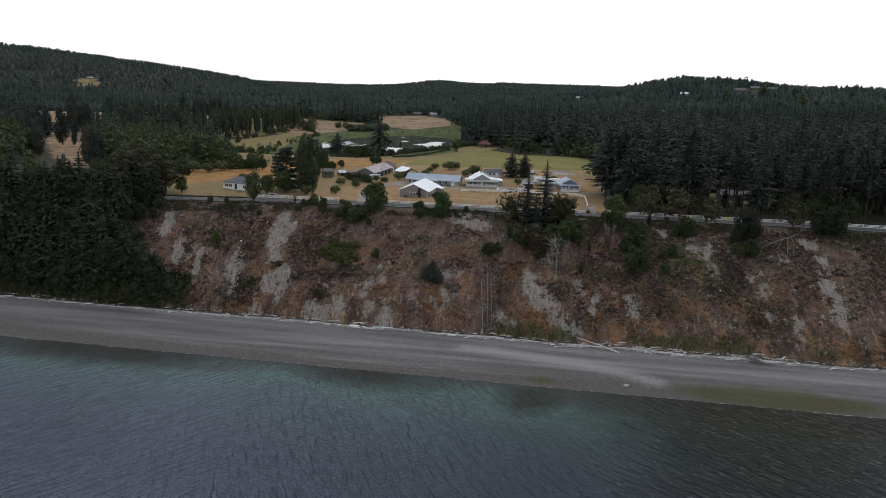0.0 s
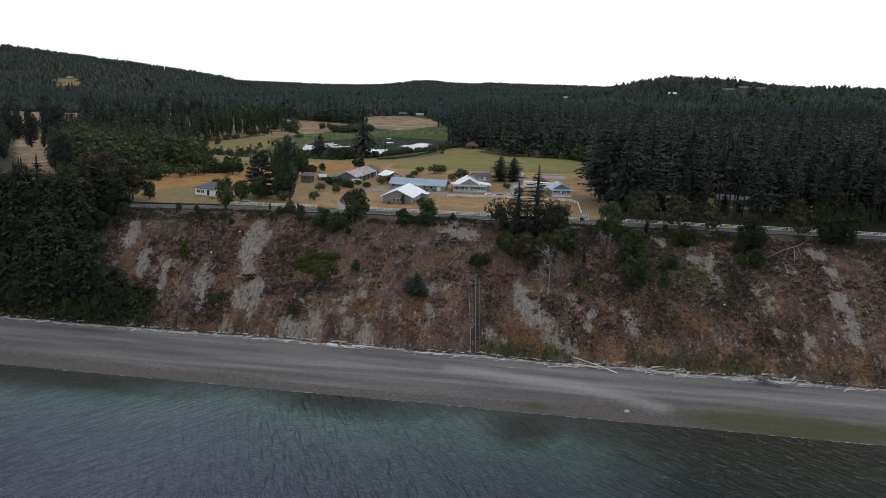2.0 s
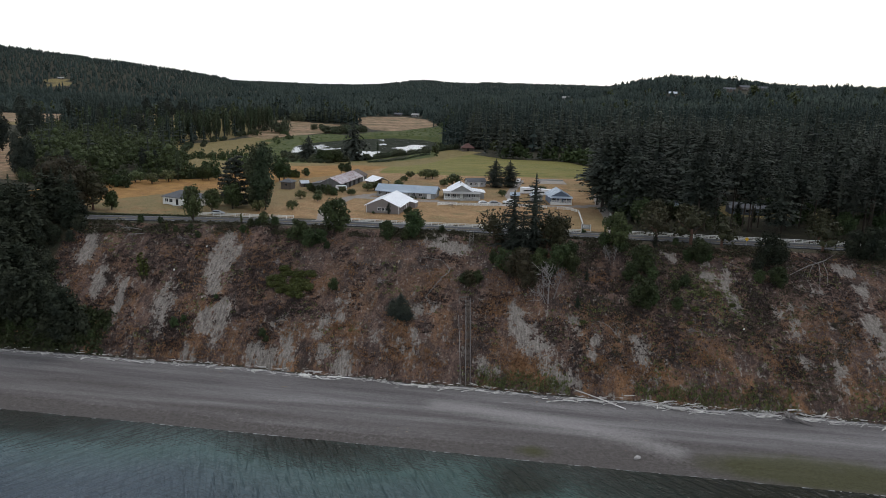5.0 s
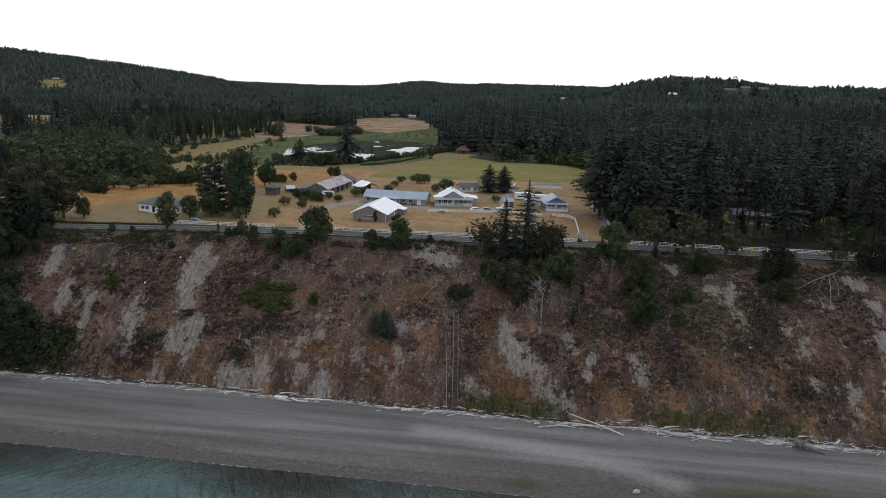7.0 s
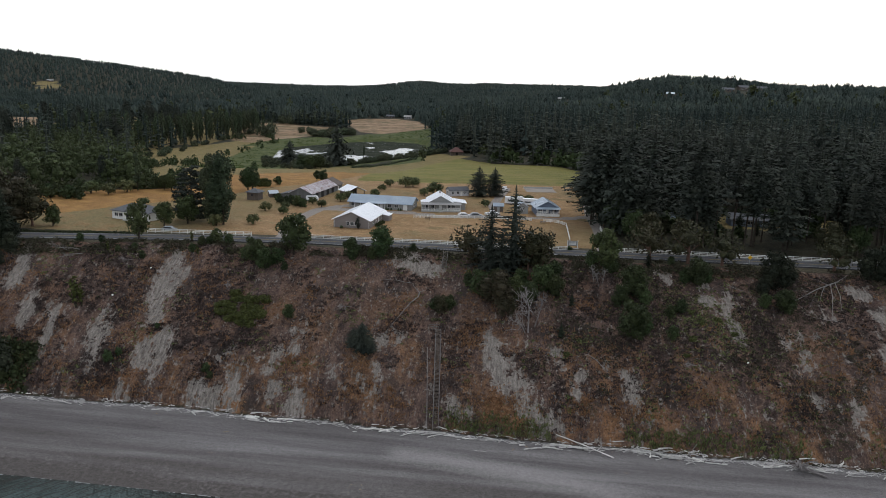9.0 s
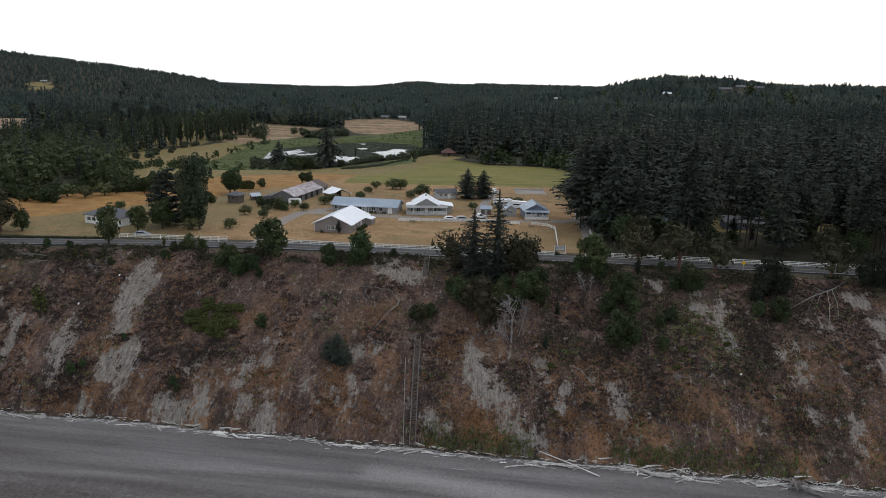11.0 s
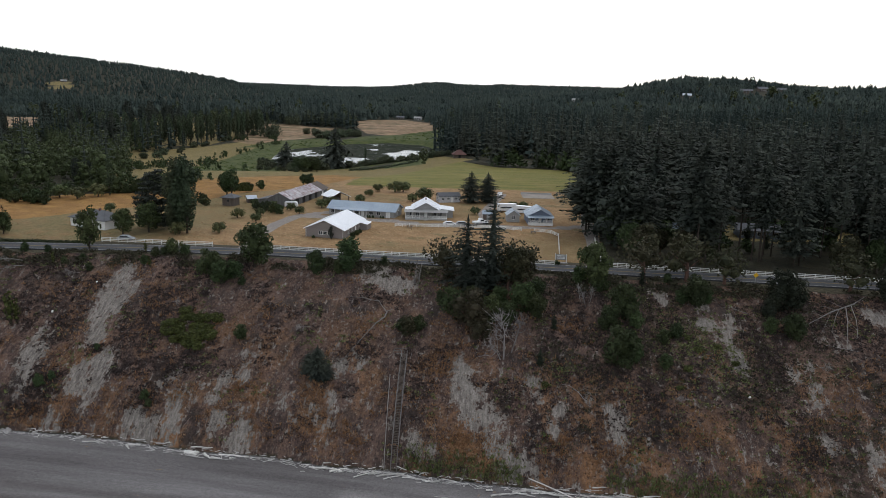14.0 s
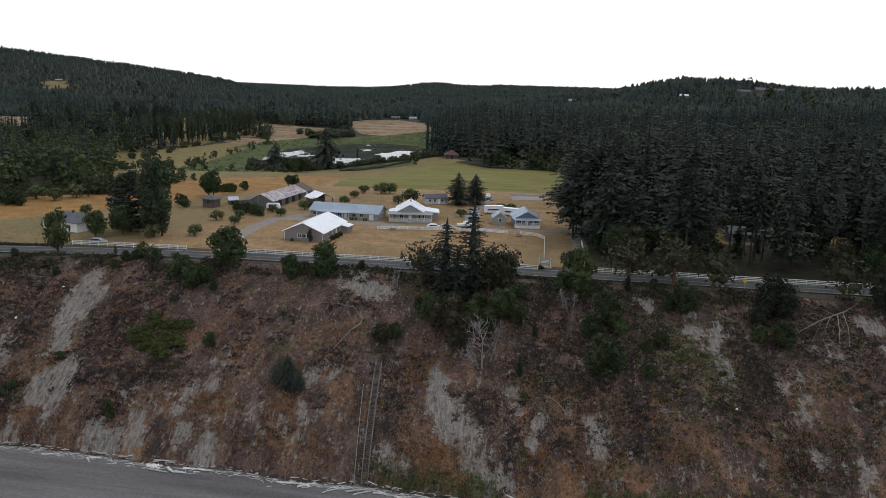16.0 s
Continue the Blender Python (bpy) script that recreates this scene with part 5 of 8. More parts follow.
# white bungalow near the road
w = hip_house("bungalow", -107.6, 262.0, -20, 14.6, 9.0, 2.7, 4.9, "white", "shingle", "white bungalow with dark hipped shingle roof", 0.55)
for xx in (-5.4, -3.4, 3.8):
    window(w, xx, 0, 1.0, 1.5, 1.1, "y-", "white")
door(w, -0.6, 0, 0.2, 1.1, 2.05, "y-", "dark")
part("stoop", box_bm(-1.6, 0.6, -1.4, -0.02, 0, 0.2, 0.02), M["concrete"], w)
part("chimney", box_bm(0.6, 1.2, 4.0, 4.6, 3.8, 5.6, 0.02), M["red"], w)

# dark square cabin among the orchard trees
d = hip_house("cabin", -81.8, 313.5, -10, 4.6, 4.4, 3.0, 4.4, "cedar", "shingle", "dark two-storey board cabin with hipped roof", 0.7)
window(d, 0, 0, 1.6, 1.0, 0.8, "y-", "cedar")
cs = gable_house("calf_shed", -75.6, 322.5, 28, 3.2, 3.8, 1.7, 2.6, "cedar", "metalpale", "small dark board shed with pale metal roof", "x", 0.4, 6, "shed")
door(cs, 0, 0, 0, 1.2, 1.5, "y-", "dark")

# red-roofed hut at the edge of the far field
q = hip_house("hut", -11.5, 585.0, 8, 8.5, 7.0, 2.4, 5.6, "cedar", "red", "dark hut with red-brown hipped roof at the wood's edge", 1.0)
door(q, 0, 0, 0, 1.6, 2.2, "y-", "dark")

# pale house half hidden among the firs
p = gable_house("forest_house", 104.0, 292.0, -4, 13.0, 8.0, 2.6, 4.2, "blue", "shingle", "slate-blue house with dark roof among tall firs", "x", 0.6)
for xx in (-5, 0, 5):
    window(p, xx, 0, 0.9, 1.5, 1.2, "y-")
p2 = gable_house("forest_shed", 74.0, 292.0, 3, 7.0, 5.0, 2.4, 3.8, "blue", "metalblue", "small shed under tall firs", "x", 0.4, 0, "shed")
door(p2, 0, 0, 0, 1.8, 2.0, "y-", "dark")

# houses on the far hills and beyond the pond
HILL_HOUSES = (
        ("hill_house", 298, 1272, -10, 12, 8, 4, 6.5, "cedar", "metalpale", "pale tall house on the wooded hill"),
        ("hill_house", 137, 1370, 0, 11, 8, 3.5, 6, "grey", "grey", "white house on the wooded hill"),
        ("hill_house", 22, 1880, 0, 22, 9, 4, 6, "grey", "metalblue", "long white house on the far hill"),
        ("valley_house", -132, 1158, 5, 11, 8, 3.0, 4.8, "cedar", "shingle", "low farm house beyond the pond"),
        ("valley_house", -106, 1150, -8, 10, 8, 3.0, 5.0, "grey", "grey", "pale farm house beyond the pond"),
        ("hill_house", 392, 1290, -15, 18, 10, 4, 6.5, "cedar", "shingle", "grey house on the wooded ridge"),
        ("hill_house", 424, 1312, 5, 15, 10, 5, 8, "cedar", "shingle", "dark house on the wooded ridge"),
        ("hill_house", 458, 1326, 0, 15, 9, 4, 6.5, "cedar", "shingle", "grey house on the wooded ridge"),
        ("hillside_farm", -946, 1684, 20, 12, 8, 3, 5, "cedar", "grey", "grey farm building by a hillside clearing"))
for nm, x_, y_, tn, ww, dd, ev, rg, wm, rm, lb in HILL_HOUSES:
    hh = gable_house(nm, x_, y_, tn, ww, dd, ev, rg, wm, rm, lb, "x", 0.8)
    for xx in (-0.3, 0.0, 0.3):
        window(hh, xx * ww, 0, 1.2, 2.2, 1.8, "y-")


# ---------------------------------------------------------------- vehicles
def car(x, y, turn, length, width, tall, m, label, kind_="car"):
    v = thing("parked_" + kind_, x, y, None, turn, label, "van" if kind_ == "van" else kind_)
    L2, W2 = length / 2, width / 2
    if kind_ == "car":
        prof = [(-L2, 0.35), (L2, 0.35), (L2, 0.75), (L2 - 1.0, 0.92), (L2 - 1.75, tall), (-L2 + 0.9, tall), (-L2 + 0.15, 0.95), (-L2, 0.8)]
        glass = [(L2 - 1.2, 0.93), (L2 - 1.78, tall - 0.10), (-L2 + 0.95, tall - 0.10), (-L2 + 0.4, 0.95)]
    elif kind_ == "pickup":
        prof = [(-L2, 0.45), (L2, 0.45), (L2, 1.0), (L2 - 1.3, 1.12), (L2 - 1.8, tall), (-0.3, tall), (-0.45, 1.15), (-L2, 1.1)]
        glass = [(L2 - 1.45, 1.13), (L2 - 1.85, tall - 0.1), (-0.25, tall - 0.1), (-0.35, 1.16)]
    else:
        prof = [(-L2, 0.4), (L2, 0.4), (L2, 1.3), (L2 - 0.35, tall - 0.1), (L2 - 0.6, tall), (-L2 + 0.2, tall), (-L2, tall - 0.2)]
        glass = [(L2 - 2.4, 1.35), (L2 - 2.4, 1.85), (-L2 + 0.9, 1.85), (-L2 + 0.9, 1.35)]
    bm = prism(prof, "y", -W2, W2)
    bmesh.ops.bevel(bm, geom=list(bm.edges), offset=0.06, segments=1, affect="EDGES")
    part("body", bm, M[m], v)
    for sgn in (-1, 1):
        part("side_window", prism(glass, "y", sgn * (W2 + 0.004), sgn * (W2 + 0.02)), M["glass"], v)
        for fx in (-L2 + 0.85, L2 - 0.85):
            bm = tube([(fx, sgn * (W2 - 0.18), 0.33), (fx, sgn * (W2 + 0.03), 0.33)], [0.33, 0.33], 12)
            wh = part("wheel", bm, M["rubber"], v)
            part("rim", tube([(fx, sgn * (W2 - 0.1), 0.33), (fx, sgn * (W2 + 0.04), 0.33)], [0.19, 0.19], 10), M["steel"], wh)
    return v


car(-88.0, 247.5, 8, 4.6, 1.8, 1.45, "cargrey", "silver car parked behind the roadside fence")
car(2.5, 292.2, 12, 4.6, 1.8, 1.45, "carwhite", "white car parked before the farmhouse")
car(6.8, 292.8, 6, 4.7, 1.85, 1.5, "cargrey", "silver car parked before the farmhouse")
car(18.7, 366.5, 80, 5.4, 1.95, 1.85, "carwhite", "white pickup on the field track", "pickup")
car(12.5, 297.0, 30, 5.2, 1.9, 1.85, "carwhite", "white pickup parked by the drive", "pickup")
car(21.8, 327.0, 15, 7.6, 2.4, 3.0, "carwhite", "white travel trailer by the shed", "van")
car(28.4, 323.5, -12, 7.0, 2.4, 2.9, "carwhite", "white travel trailer by the shed", "van")
car(-58.6, 316.5, 5, 4.8, 2.0, 2.2, "carwhite", "white van parked against the barn", "van")

# slab with a low wall at the field's edge
pad = thing("slab", 35, 371, None, 4, "pale concrete slab with a low wall by the field", "slab")
part("slab_top", box_bm(-6.8, 6.8, -6.5, 6.5, -0.3, 0.12, 0.03), M["gravel"], pad)
part("low_wall", box_bm(-6.8, 6.8, 6.2, 6.5, 0.12, 0.75, 0.02), M["concrete"], pad)


# ---------------------------------------------------------------- fences and signs
POST = mesh_of("post", *(lambda b: ([tuple(v.co) for v in b.verts], [[v.index for v in f.verts] for f in b.faces]))(
    (lambda bm: (bm.verts.index_update(), bm)[1])(box_bm(-0.075, 0.075, -0.075, 0.075, -0.4, 1.42, 0.02))), M["fence"])
RAIL = mesh_of("rail", *(lambda b: ([tuple(v.co) for v in b.verts], [[v.index for v in f.verts] for f in b.faces]))(
    (lambda bm: (bm.verts.index_update(), bm)[1])(box_bm(0, 1, -0.03, 0.03, -0.085, 0.085, 0.012))), M["fence"])


def fence(pts, spacing=2.45, heights=(0.42, 0.86, 1.28), tall=1.0, label="white three-rail board fence along the road"):
    f_ = thing("fence", pts[0][0], pts[0][1], 0, 0, label, "fence")
    f_.matrix_world = Matrix.Identity(4)
    prev = None
    for a, b in zip(pts, pts[1:]):
        n = max(1, round(math.hypot(b[0] - a[0], b[1] - a[1]) / spacing))
        for j in range(n + 1):
            if j == 0 and prev is not None:
                continue
            t = j / n
            x_, y_ = a[0] + (b[0] - a[0]) * t, a[1] + (b[1] - a[1]) * t
            z_ = h1(x_, y_)
            o = new("post", POST)
            o.parent = f_
            o.matrix_world = pose(x_, y_, z_, random.uniform(-1, 1), random.uniform(-1, 1), random.uniform(-3, 3)) @ Matrix.Diagonal((1, 1, tall, 1))
            if prev is not None:
                px, py, pz = prev
                ln = math.hypot(x_ - px, y_ - py)
                an = math.degrees(math.atan2(y_ - py, x_ - px))
                for hh in heights:
                    rl = new("rail", RAIL)
                    rl.parent = f_
                    rl.matrix_world = pose(px, py, pz + hh * tall, 0, -math.degrees(math.atan2(z_ - pz, ln)), an) \
                        @ Matrix.Translation((0, -0.10, 0)) @ Matrix.Diagonal((ln, 1, 1, 1))
            prev = (x_, y_, z_)
    return f_


fence([(-93.3, 243.8), (-60.9, 243.6)])
fence([(-46.5, 243.2), (-30.7, 242.3), (-12.2, 241.6), (1.3, 241.3), (26.7, 240.3), (34.2, 239.6)])
fence([(48.6, 240.8), (70.1, 239.7), (91.1, 238.6), (118.5, 236.8), (150, 233.5)])
fence([(-15.3, 286.2), (1.4, 288.2), (15.9, 289.8), (26.5, 287.4)], 2.45, (0.42, 0.86, 1.28), 0.8, "white board fence along the drive")
fence([(30.5, 286.4), (33.0, 286.1), (35.8, 284.9), (38.0, 279.9), (36.6, 254.7)], 2.45, (0.42, 0.86, 1.28), 0.85,
      "white board fence round the lawn")
fence([(47.4, 247.5), (48.9, 276.1)], 2.45, (0.42, 0.86, 1.28), 0.85, "white board fence beside the gravel drive")

for x_, y_, sc in ((-46.8, 245.6, 0.5), (-47.6, 246.5, 0.4), (-45.9, 246.3, 0.45), (-48.4, 244.9, 0.35), (-52.9, 262.5, 0.4), (-52.4, 264.0, 0.35)):
    bm = bmesh.new()
    bmesh.ops.create_icosphere(bm, subdivisions=2, radius=sc)
    for v in bm.verts:
        v.co = Vector((v.co.x * 1.3, v.co.y, v.co.z * 0.7)) * (1 + 0.12 * math.sin(v.co.x * 9 + v.co.y * 7 + v.co.z * 5))
    me = bpy.data.meshes.new("white_stone")
    bm.to_mesh(me)
    bm.free()
    me.materials.append(M["white"])
    ob = new("white_stone", me)
    ob.matrix_world = pose(x_, y_, h1(x_, y_) + sc * 0.3, 0, 0, x_ * 20)
    tagged(ob, "white painted stone beside the gravel drive", "stone", "white drive stones")
for x_, y_, tn in ((30.2, 283.5, 4), (-10.2, 284.5, -3), (-104, 255.0, -20)):
    tb = thing("picnic_table", x_, y_, None, tn, "weathered timber picnic table on dry grass", "table")
    part("tabletop", box_bm(-0.95, 0.95, -0.38, 0.38, 0.71, 0.76, 0.01), M["cedar"], tb)
    for yy in (-0.7, 0.7):
        part("bench", box_bm(-0.95, 0.95, yy - 0.14, yy + 0.14, 0.42, 0.46, 0.01), M["cedar"], tb)
    for xx in (-0.7, 0.7):
        part("leg_frame", prism([(-0.75, 0), (-0.62, 0), (-0.18, 0.71), (0.18, 0.71), (0.62, 0), (0.75, 0), (0.30, 0.71), (-0.30, 0.71)], "x", xx - 0.04, xx + 0.04), M["cedar"], tb)

sg = thing("farm_sign", 36.2, 243.6, None, -4, "pale framed sign board on two posts by the drive", "sign")
for xx in (-1.5, 1.5):
    part("post", box_bm(xx - 0.08, xx + 0.08, -0.08, 0.08, -0.3, 2.6, 0.01), M["fence"], sg)
part("board", box_bm(-1.4, 1.4, -0.05, 0.05, 0.9, 2.4, 0.01), M["grey"], sg)
for zz in (1.25, 1.6, 1.95):
    part("lettering", box_bm(-1.0, 1.0, -0.075, -0.055, zz, zz + 0.14), M["white"], sg)
part("footing", box_bm(-1.8, 1.8, -0.5, 0.4, -0.2, 0.25, 0.08), M["stone"], sg)

ys = thing("road_sign", 83.4, 229.6, None, 6, "yellow diamond road sign on a post", "sign")
part("post", box_bm(-0.05, 0.05, -0.05, 0.05, -0.3, 2.9), M["steel"], ys)
bm = box_bm(-0.48, 0.48, -0.02, 0.02, -0.48, 0.48, 0.01)
bmesh.ops.transform(bm, verts=bm.verts, matrix=Matrix.Translation((0, -0.08, 2.3)) @ Matrix.Rotation(radians(45), 4, "Y"))
part("panel", bm, M["yellow"], ys)

# ---------------------------------------------------------------- far woods: many small firs joined
def tier_trees(name, xs, ys, hs, ws, sides, tiers, seed, material, label, z=None):
    rs = np.random.RandomState(seed)
    n = len(xs)
    zs = height(xs, ys) if z is None else z
    V, F = [], []
    base = 0
    for t in range(tiers):
        lo, hi = 0.08 + 0.80 * t / tiers, min(1.0, 0.08 + 0.80 * t / tiers + 1.45 / tiers)
        if t == tiers - 1:
            hi = 1.0
        rad = ws / 2 * (1 - lo ** 1.5) ** 0.8
        ang = rs.uniform(0, 6.28, (n, 1)) + np.arange(sides)[None] * (6.283 / sides) + rs.uniform(-0.25, 0.25, (n, sides))
        r = rad[:, None] * rs.uniform(0.55, 1.2, (n, sides))
        ring = np.stack([xs[:, None] + np.cos(ang) * r, ys[:, None] + np.sin(ang) * r,
                         (zs + hs * lo)[:, None] + rs.uniform(-0.10, 0.06, (n, sides)) * hs[:, None]], -1)
        apex = np.stack([xs + rs.uniform(-0.04, 0.04, n) * ws, ys + rs.uniform(-0.04, 0.04, n) * ws, zs + hs * hi], -1)[:, None]
        V.append(np.concatenate([ring, apex], 1).reshape(-1, 3))
        first = base + np.arange(n)[:, None] * (sides + 1)
        k = np.arange(sides)[None]
        F.append(np.stack([first + k, first + (k + 1) % sides, np.broadcast_to(first + sides, (n, sides))], -1).reshape(-1, 3))
        base += n * (sides + 1)
    V, F = np.concatenate(V).astype(np.float32), np.concatenate(F).astype(np.int32)
    me = bpy.data.meshes.new(name)
    me.vertices.add(len(V))
    me.vertices.foreach_set("co", V.ravel())
    me.loops.add(F.size)
    me.loops.foreach_set("vertex_index", F.ravel())
    me.polygons.add(len(F))
    me.polygons.foreach_set("loop_start", np.arange(0, F.size, 3, dtype=np.int32))
    me.update(calc_edges=True)
    me.materials.append(material)
    return tagged(new(name, me), label, "forest", kind="stuff")


OPEN = [(GOLD, 12), (GREEN, 8), (lawn, 10), (LOW, 8), (FAR_TAN, 12), (FAR_TAN_B, 10), (LEFT_A, 8), (LEFT_B, 8), (LEFT_C, 4),
        (LEFT_D, 4), (HILL_CLEAR, 10), (HILL_CLEAR_B, 8),
        ([(-240, 500), (-60, 470), (-40, 520), (-38, 640), (-40, 860), (-56, 930), (-140, 930), (-205, 905), (-235, 770)], 6),
        ([(-24, 555), (4, 555), (4, 600), (-24, 605)], 4), ([(60, 400), (60, 250), (45, 250)], 2)]


VISTA = [(-392, 596), (-362, 604), (-436, 762), (-540, 802)]
OPEN += [(VISTA, 4)]
OPEN += [([(h[1] - 16, h[2] - 45), (h[1] + 16, h[2] - 45), (h[1] + 15, h[2] + 13), (h[1] - 15, h[2] + 13)], 5) for h in HILL_HOUSES]


def wooded(x, y):
    v = np.ones(x.shape, bool)
    for poly, soft in OPEN:
        v &= inside(x, y, poly, soft) < 0.25
    return v & (y > road_y(x) + 14)


def scatter(x0, x1, y0, y1, step, seed, jitter=0.9):
    rs = np.random.RandomState(seed)
    a, b = np.meshgrid(np.arange(x0, x1, step), np.arange(y0, y1, step))
    a, b = a.ravel(), b.ravel()
    return a + rs.uniform(-jitter, jitter, a.size) * step * 0.6, b + rs.uniform(-jitter, jitter, b.size) * step * 0.6, rs


def woods(name, x0, x1, y0, y1, step, seed, sides, tiers, tall, wide, label, keep=None):
    xs, ys, rs = scatter(x0, x1, y0, y1, step, seed)
    ok = wooded(xs, ys) & (np.abs(xs - 10) < ys * 0.66 + 130)
    if keep is not None:
        ok &= keep(xs, ys)
    xs, ys = xs[ok], ys[ok]
    f = 0.55 + 0.75 * fbm(xs / 60.0, ys / 60.0, seed + 3, 3)
    hs = rs.uniform(0.7, 1.25, len(xs)) * tall * f
    ws = hs * rs.uniform(0.75, 1.25, len(xs)) * wide
    return tier_trees(name, xs, ys, hs, ws, sides, tiers, seed, M["wood_far"], label)


woods("far_forest", -2600, 2600, 1500, 2900, 14.5, 61, 5, 2, 11.5, 0.66, "dense dark fir forest over the far hills")
woods("ridge_forest", -2400, 2400, 2900, 4400, 27.0, 64, 4, 2, 14, 1.2, "dark forest on the horizon ridge")
# nearer slopes: firs of loose boughs, with rounder broadleaf crowns among them
FIR_MID = [conifer_meshes(150 + k, hh, ww, 2.0, 11, only_quads=True, frond=2.4, fine=0.85, droop=0.2, full=1.7) for k, (hh, ww) in enumerate(((31, 12.0), (35, 11.0), (25, 11.5)))]
ROUND_FAR = [broadleaf_meshes(160 + k, hh, ww, 1.0, 60, 1.5, only_quads=True) for k, (hh, ww) in enumerate(((12, 10), (10, 9), (14, 9)))]


def wood_of(name, kinds, x0, x1, y0, y1, step, seed, lo, hi, label, m="wood_far", keep=None):
    xs, ys, rs_ = scatter(x0, x1, y0, y1, step, seed)
    ok_ = wooded(xs, ys) & (np.abs(xs - 10) < ys * 0.66 + 110)
    if keep is not None:
        ok_ &= keep(xs, ys)
    xs, ys = xs[ok_], ys[ok_]
    f_ = 0.6 + 0.8 * fbm(xs / 45.0, ys / 45.0, seed + 3, 3)
    return joined_trees(name, kinds, xs, ys, rs_.uniform(lo, hi, len(xs)) * f_, seed, M[m], label)


woods("hill_forest", -1200, 1100, 1000, 1520, 9.6, 62, 6, 3, 13.0, 0.72, "dense dark fir forest on the hillsides")
FIR_FAR = [conifer_meshes(155 + k, hh, ww, 1.2, 7, only_quads=True, frond=20.0, fine=1.5, full=1.5) for k, (hh, ww) in enumerate(((21, 8.5), (24, 9.0), (17, 8.0)))]
wood_of("valley_forest", FIR_FAR, -900, 760, 600, 1010, 10.2, 63, 0.6, 1.25, "dense dark fir forest round the valley fields",
        keep=lambda x, y: (fbm(x / 55.0, y / 110.0, 301, 2) < 0.55) | (x > -240))
wood_of("valley_broadleaf", ROUND_FAR, -800, 700, 560, 1300, 46.0, 65, 0.6, 1.3, "rounded broadleaf crowns among the firs", "leaf")
wood_of("hill_broadleaf", ROUND_FAR, -1100, 950, 960, 1800, 54.0, 66, 0.6, 1.2, "rounded crowns scattered through the hillside firs")

# ---------------------------------------------------------------- firs behind the road: one by one
FIRS = [conifer_meshes(100 + k, hh, ww, bb, lv + 6, frond=0.85, full=1.9 + 0.5 * (k % 3), droop=0.14, fine=0.52) for k, (hh, ww, bb, lv) in enumerate(
    ((32, 17.5, 7.0, 23), (35, 17.0, 9.0, 24), (26, 16.0, 4.0, 20), (36, 16.5, 13.0, 19)))]
FIRS_BACK = [conifer_meshes(110 + k, hh, ww, bb, 19, frond=1.3, full=1.9 + 0.4 * k, droop=0.16, fine=0.6) for k, (hh, ww, bb) in enumerate(((33, 16.5, 4.0), (37, 15.5, 8.0), (28, 15.5, 2.0)))]
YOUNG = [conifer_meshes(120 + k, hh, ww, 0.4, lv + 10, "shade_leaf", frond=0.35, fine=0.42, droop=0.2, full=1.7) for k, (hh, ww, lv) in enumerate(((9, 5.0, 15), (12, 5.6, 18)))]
fx_, fy_, rs = scatter(40, 270, 248, 560, 13.0, 71, 1.25)
RIGHT_EDGE = [(51, 262), (46, 286), (48, 312), (53, 345), (64, 395), (72, 470), (60, 528), (24, 532), (4, 572), (0, 598), (30, 602),
              (300, 600), (300, 246), (75, 246)]
ok = (inside(fx_, fy_, RIGHT_EDGE, 1.0) > 0.5) & (fy_ > road_y(fx_) + 12)
ok &= ~((inside(fx_, fy_, GLADE, 2) > 0.5) & (rs.uniform(size=fx_.size) < 0.30))
ok &= ~((np.abs(fx_ - 102) < 11) & (np.abs(fy_ - 284) < 9)) & ~((fx_ > 60) & (fx_ < 175) & (fy_ < road_y(fx_) + 11))
order = np.argsort(fy_[ok] + 0.0 * fx_[ok])
near = list(zip(fx_[ok][order], fy_[ok][order]))
for k, (x_, y_) in enumerate(near[:215]):
    front = y_ < 276 or x_ < 58
    plant("fir_tree", (FIRS[3] if y_ < 268 and k % 4 else FIRS[(k * 7 + k // 5) % 4]) if front else FIRS_BACK[(k * 5 + k // 4) % 3], float(x_), float(y_), rs.uniform(0.62, 1.08), rs.uniform(0, 360),
          "tall dark green fir in the dense wood", "fir tree", "firs behind the road", tall=rs.uniform(0.8, 1.15))
rest = np.array(near[215:]) if len(near) > 215 else np.zeros((0, 2))
bx_, by_, rs2 = scatter(-10, 420, 520, 640, 8.0, 73)
okb = wooded(bx_, by_) & (inside(bx_, by_, RIGHT_EDGE, 1.0) < 0.5)
ax_ = np.concatenate([rest[:, 0], bx_[okb]])
ay_ = np.concatenate([rest[:, 1], by_[okb]])
cx_, cy_, rs3 = scatter(270, 420, 246, 560, 11.5, 74)
okc = (cx_ < cy_ * 0.62 + 60) & (cy_ > road_y(cx_) + 12)
ax_, ay_ = np.concatenate([ax_, cx_[okc]]), np.concatenate([ay_, cy_[okc]])
joined_trees("fir_wood", FIR_MID, ax_, ay_, rs.uniform(0.75, 1.15, len(ax_)), 75, M["fir"], "dense dark fir wood behind the road")

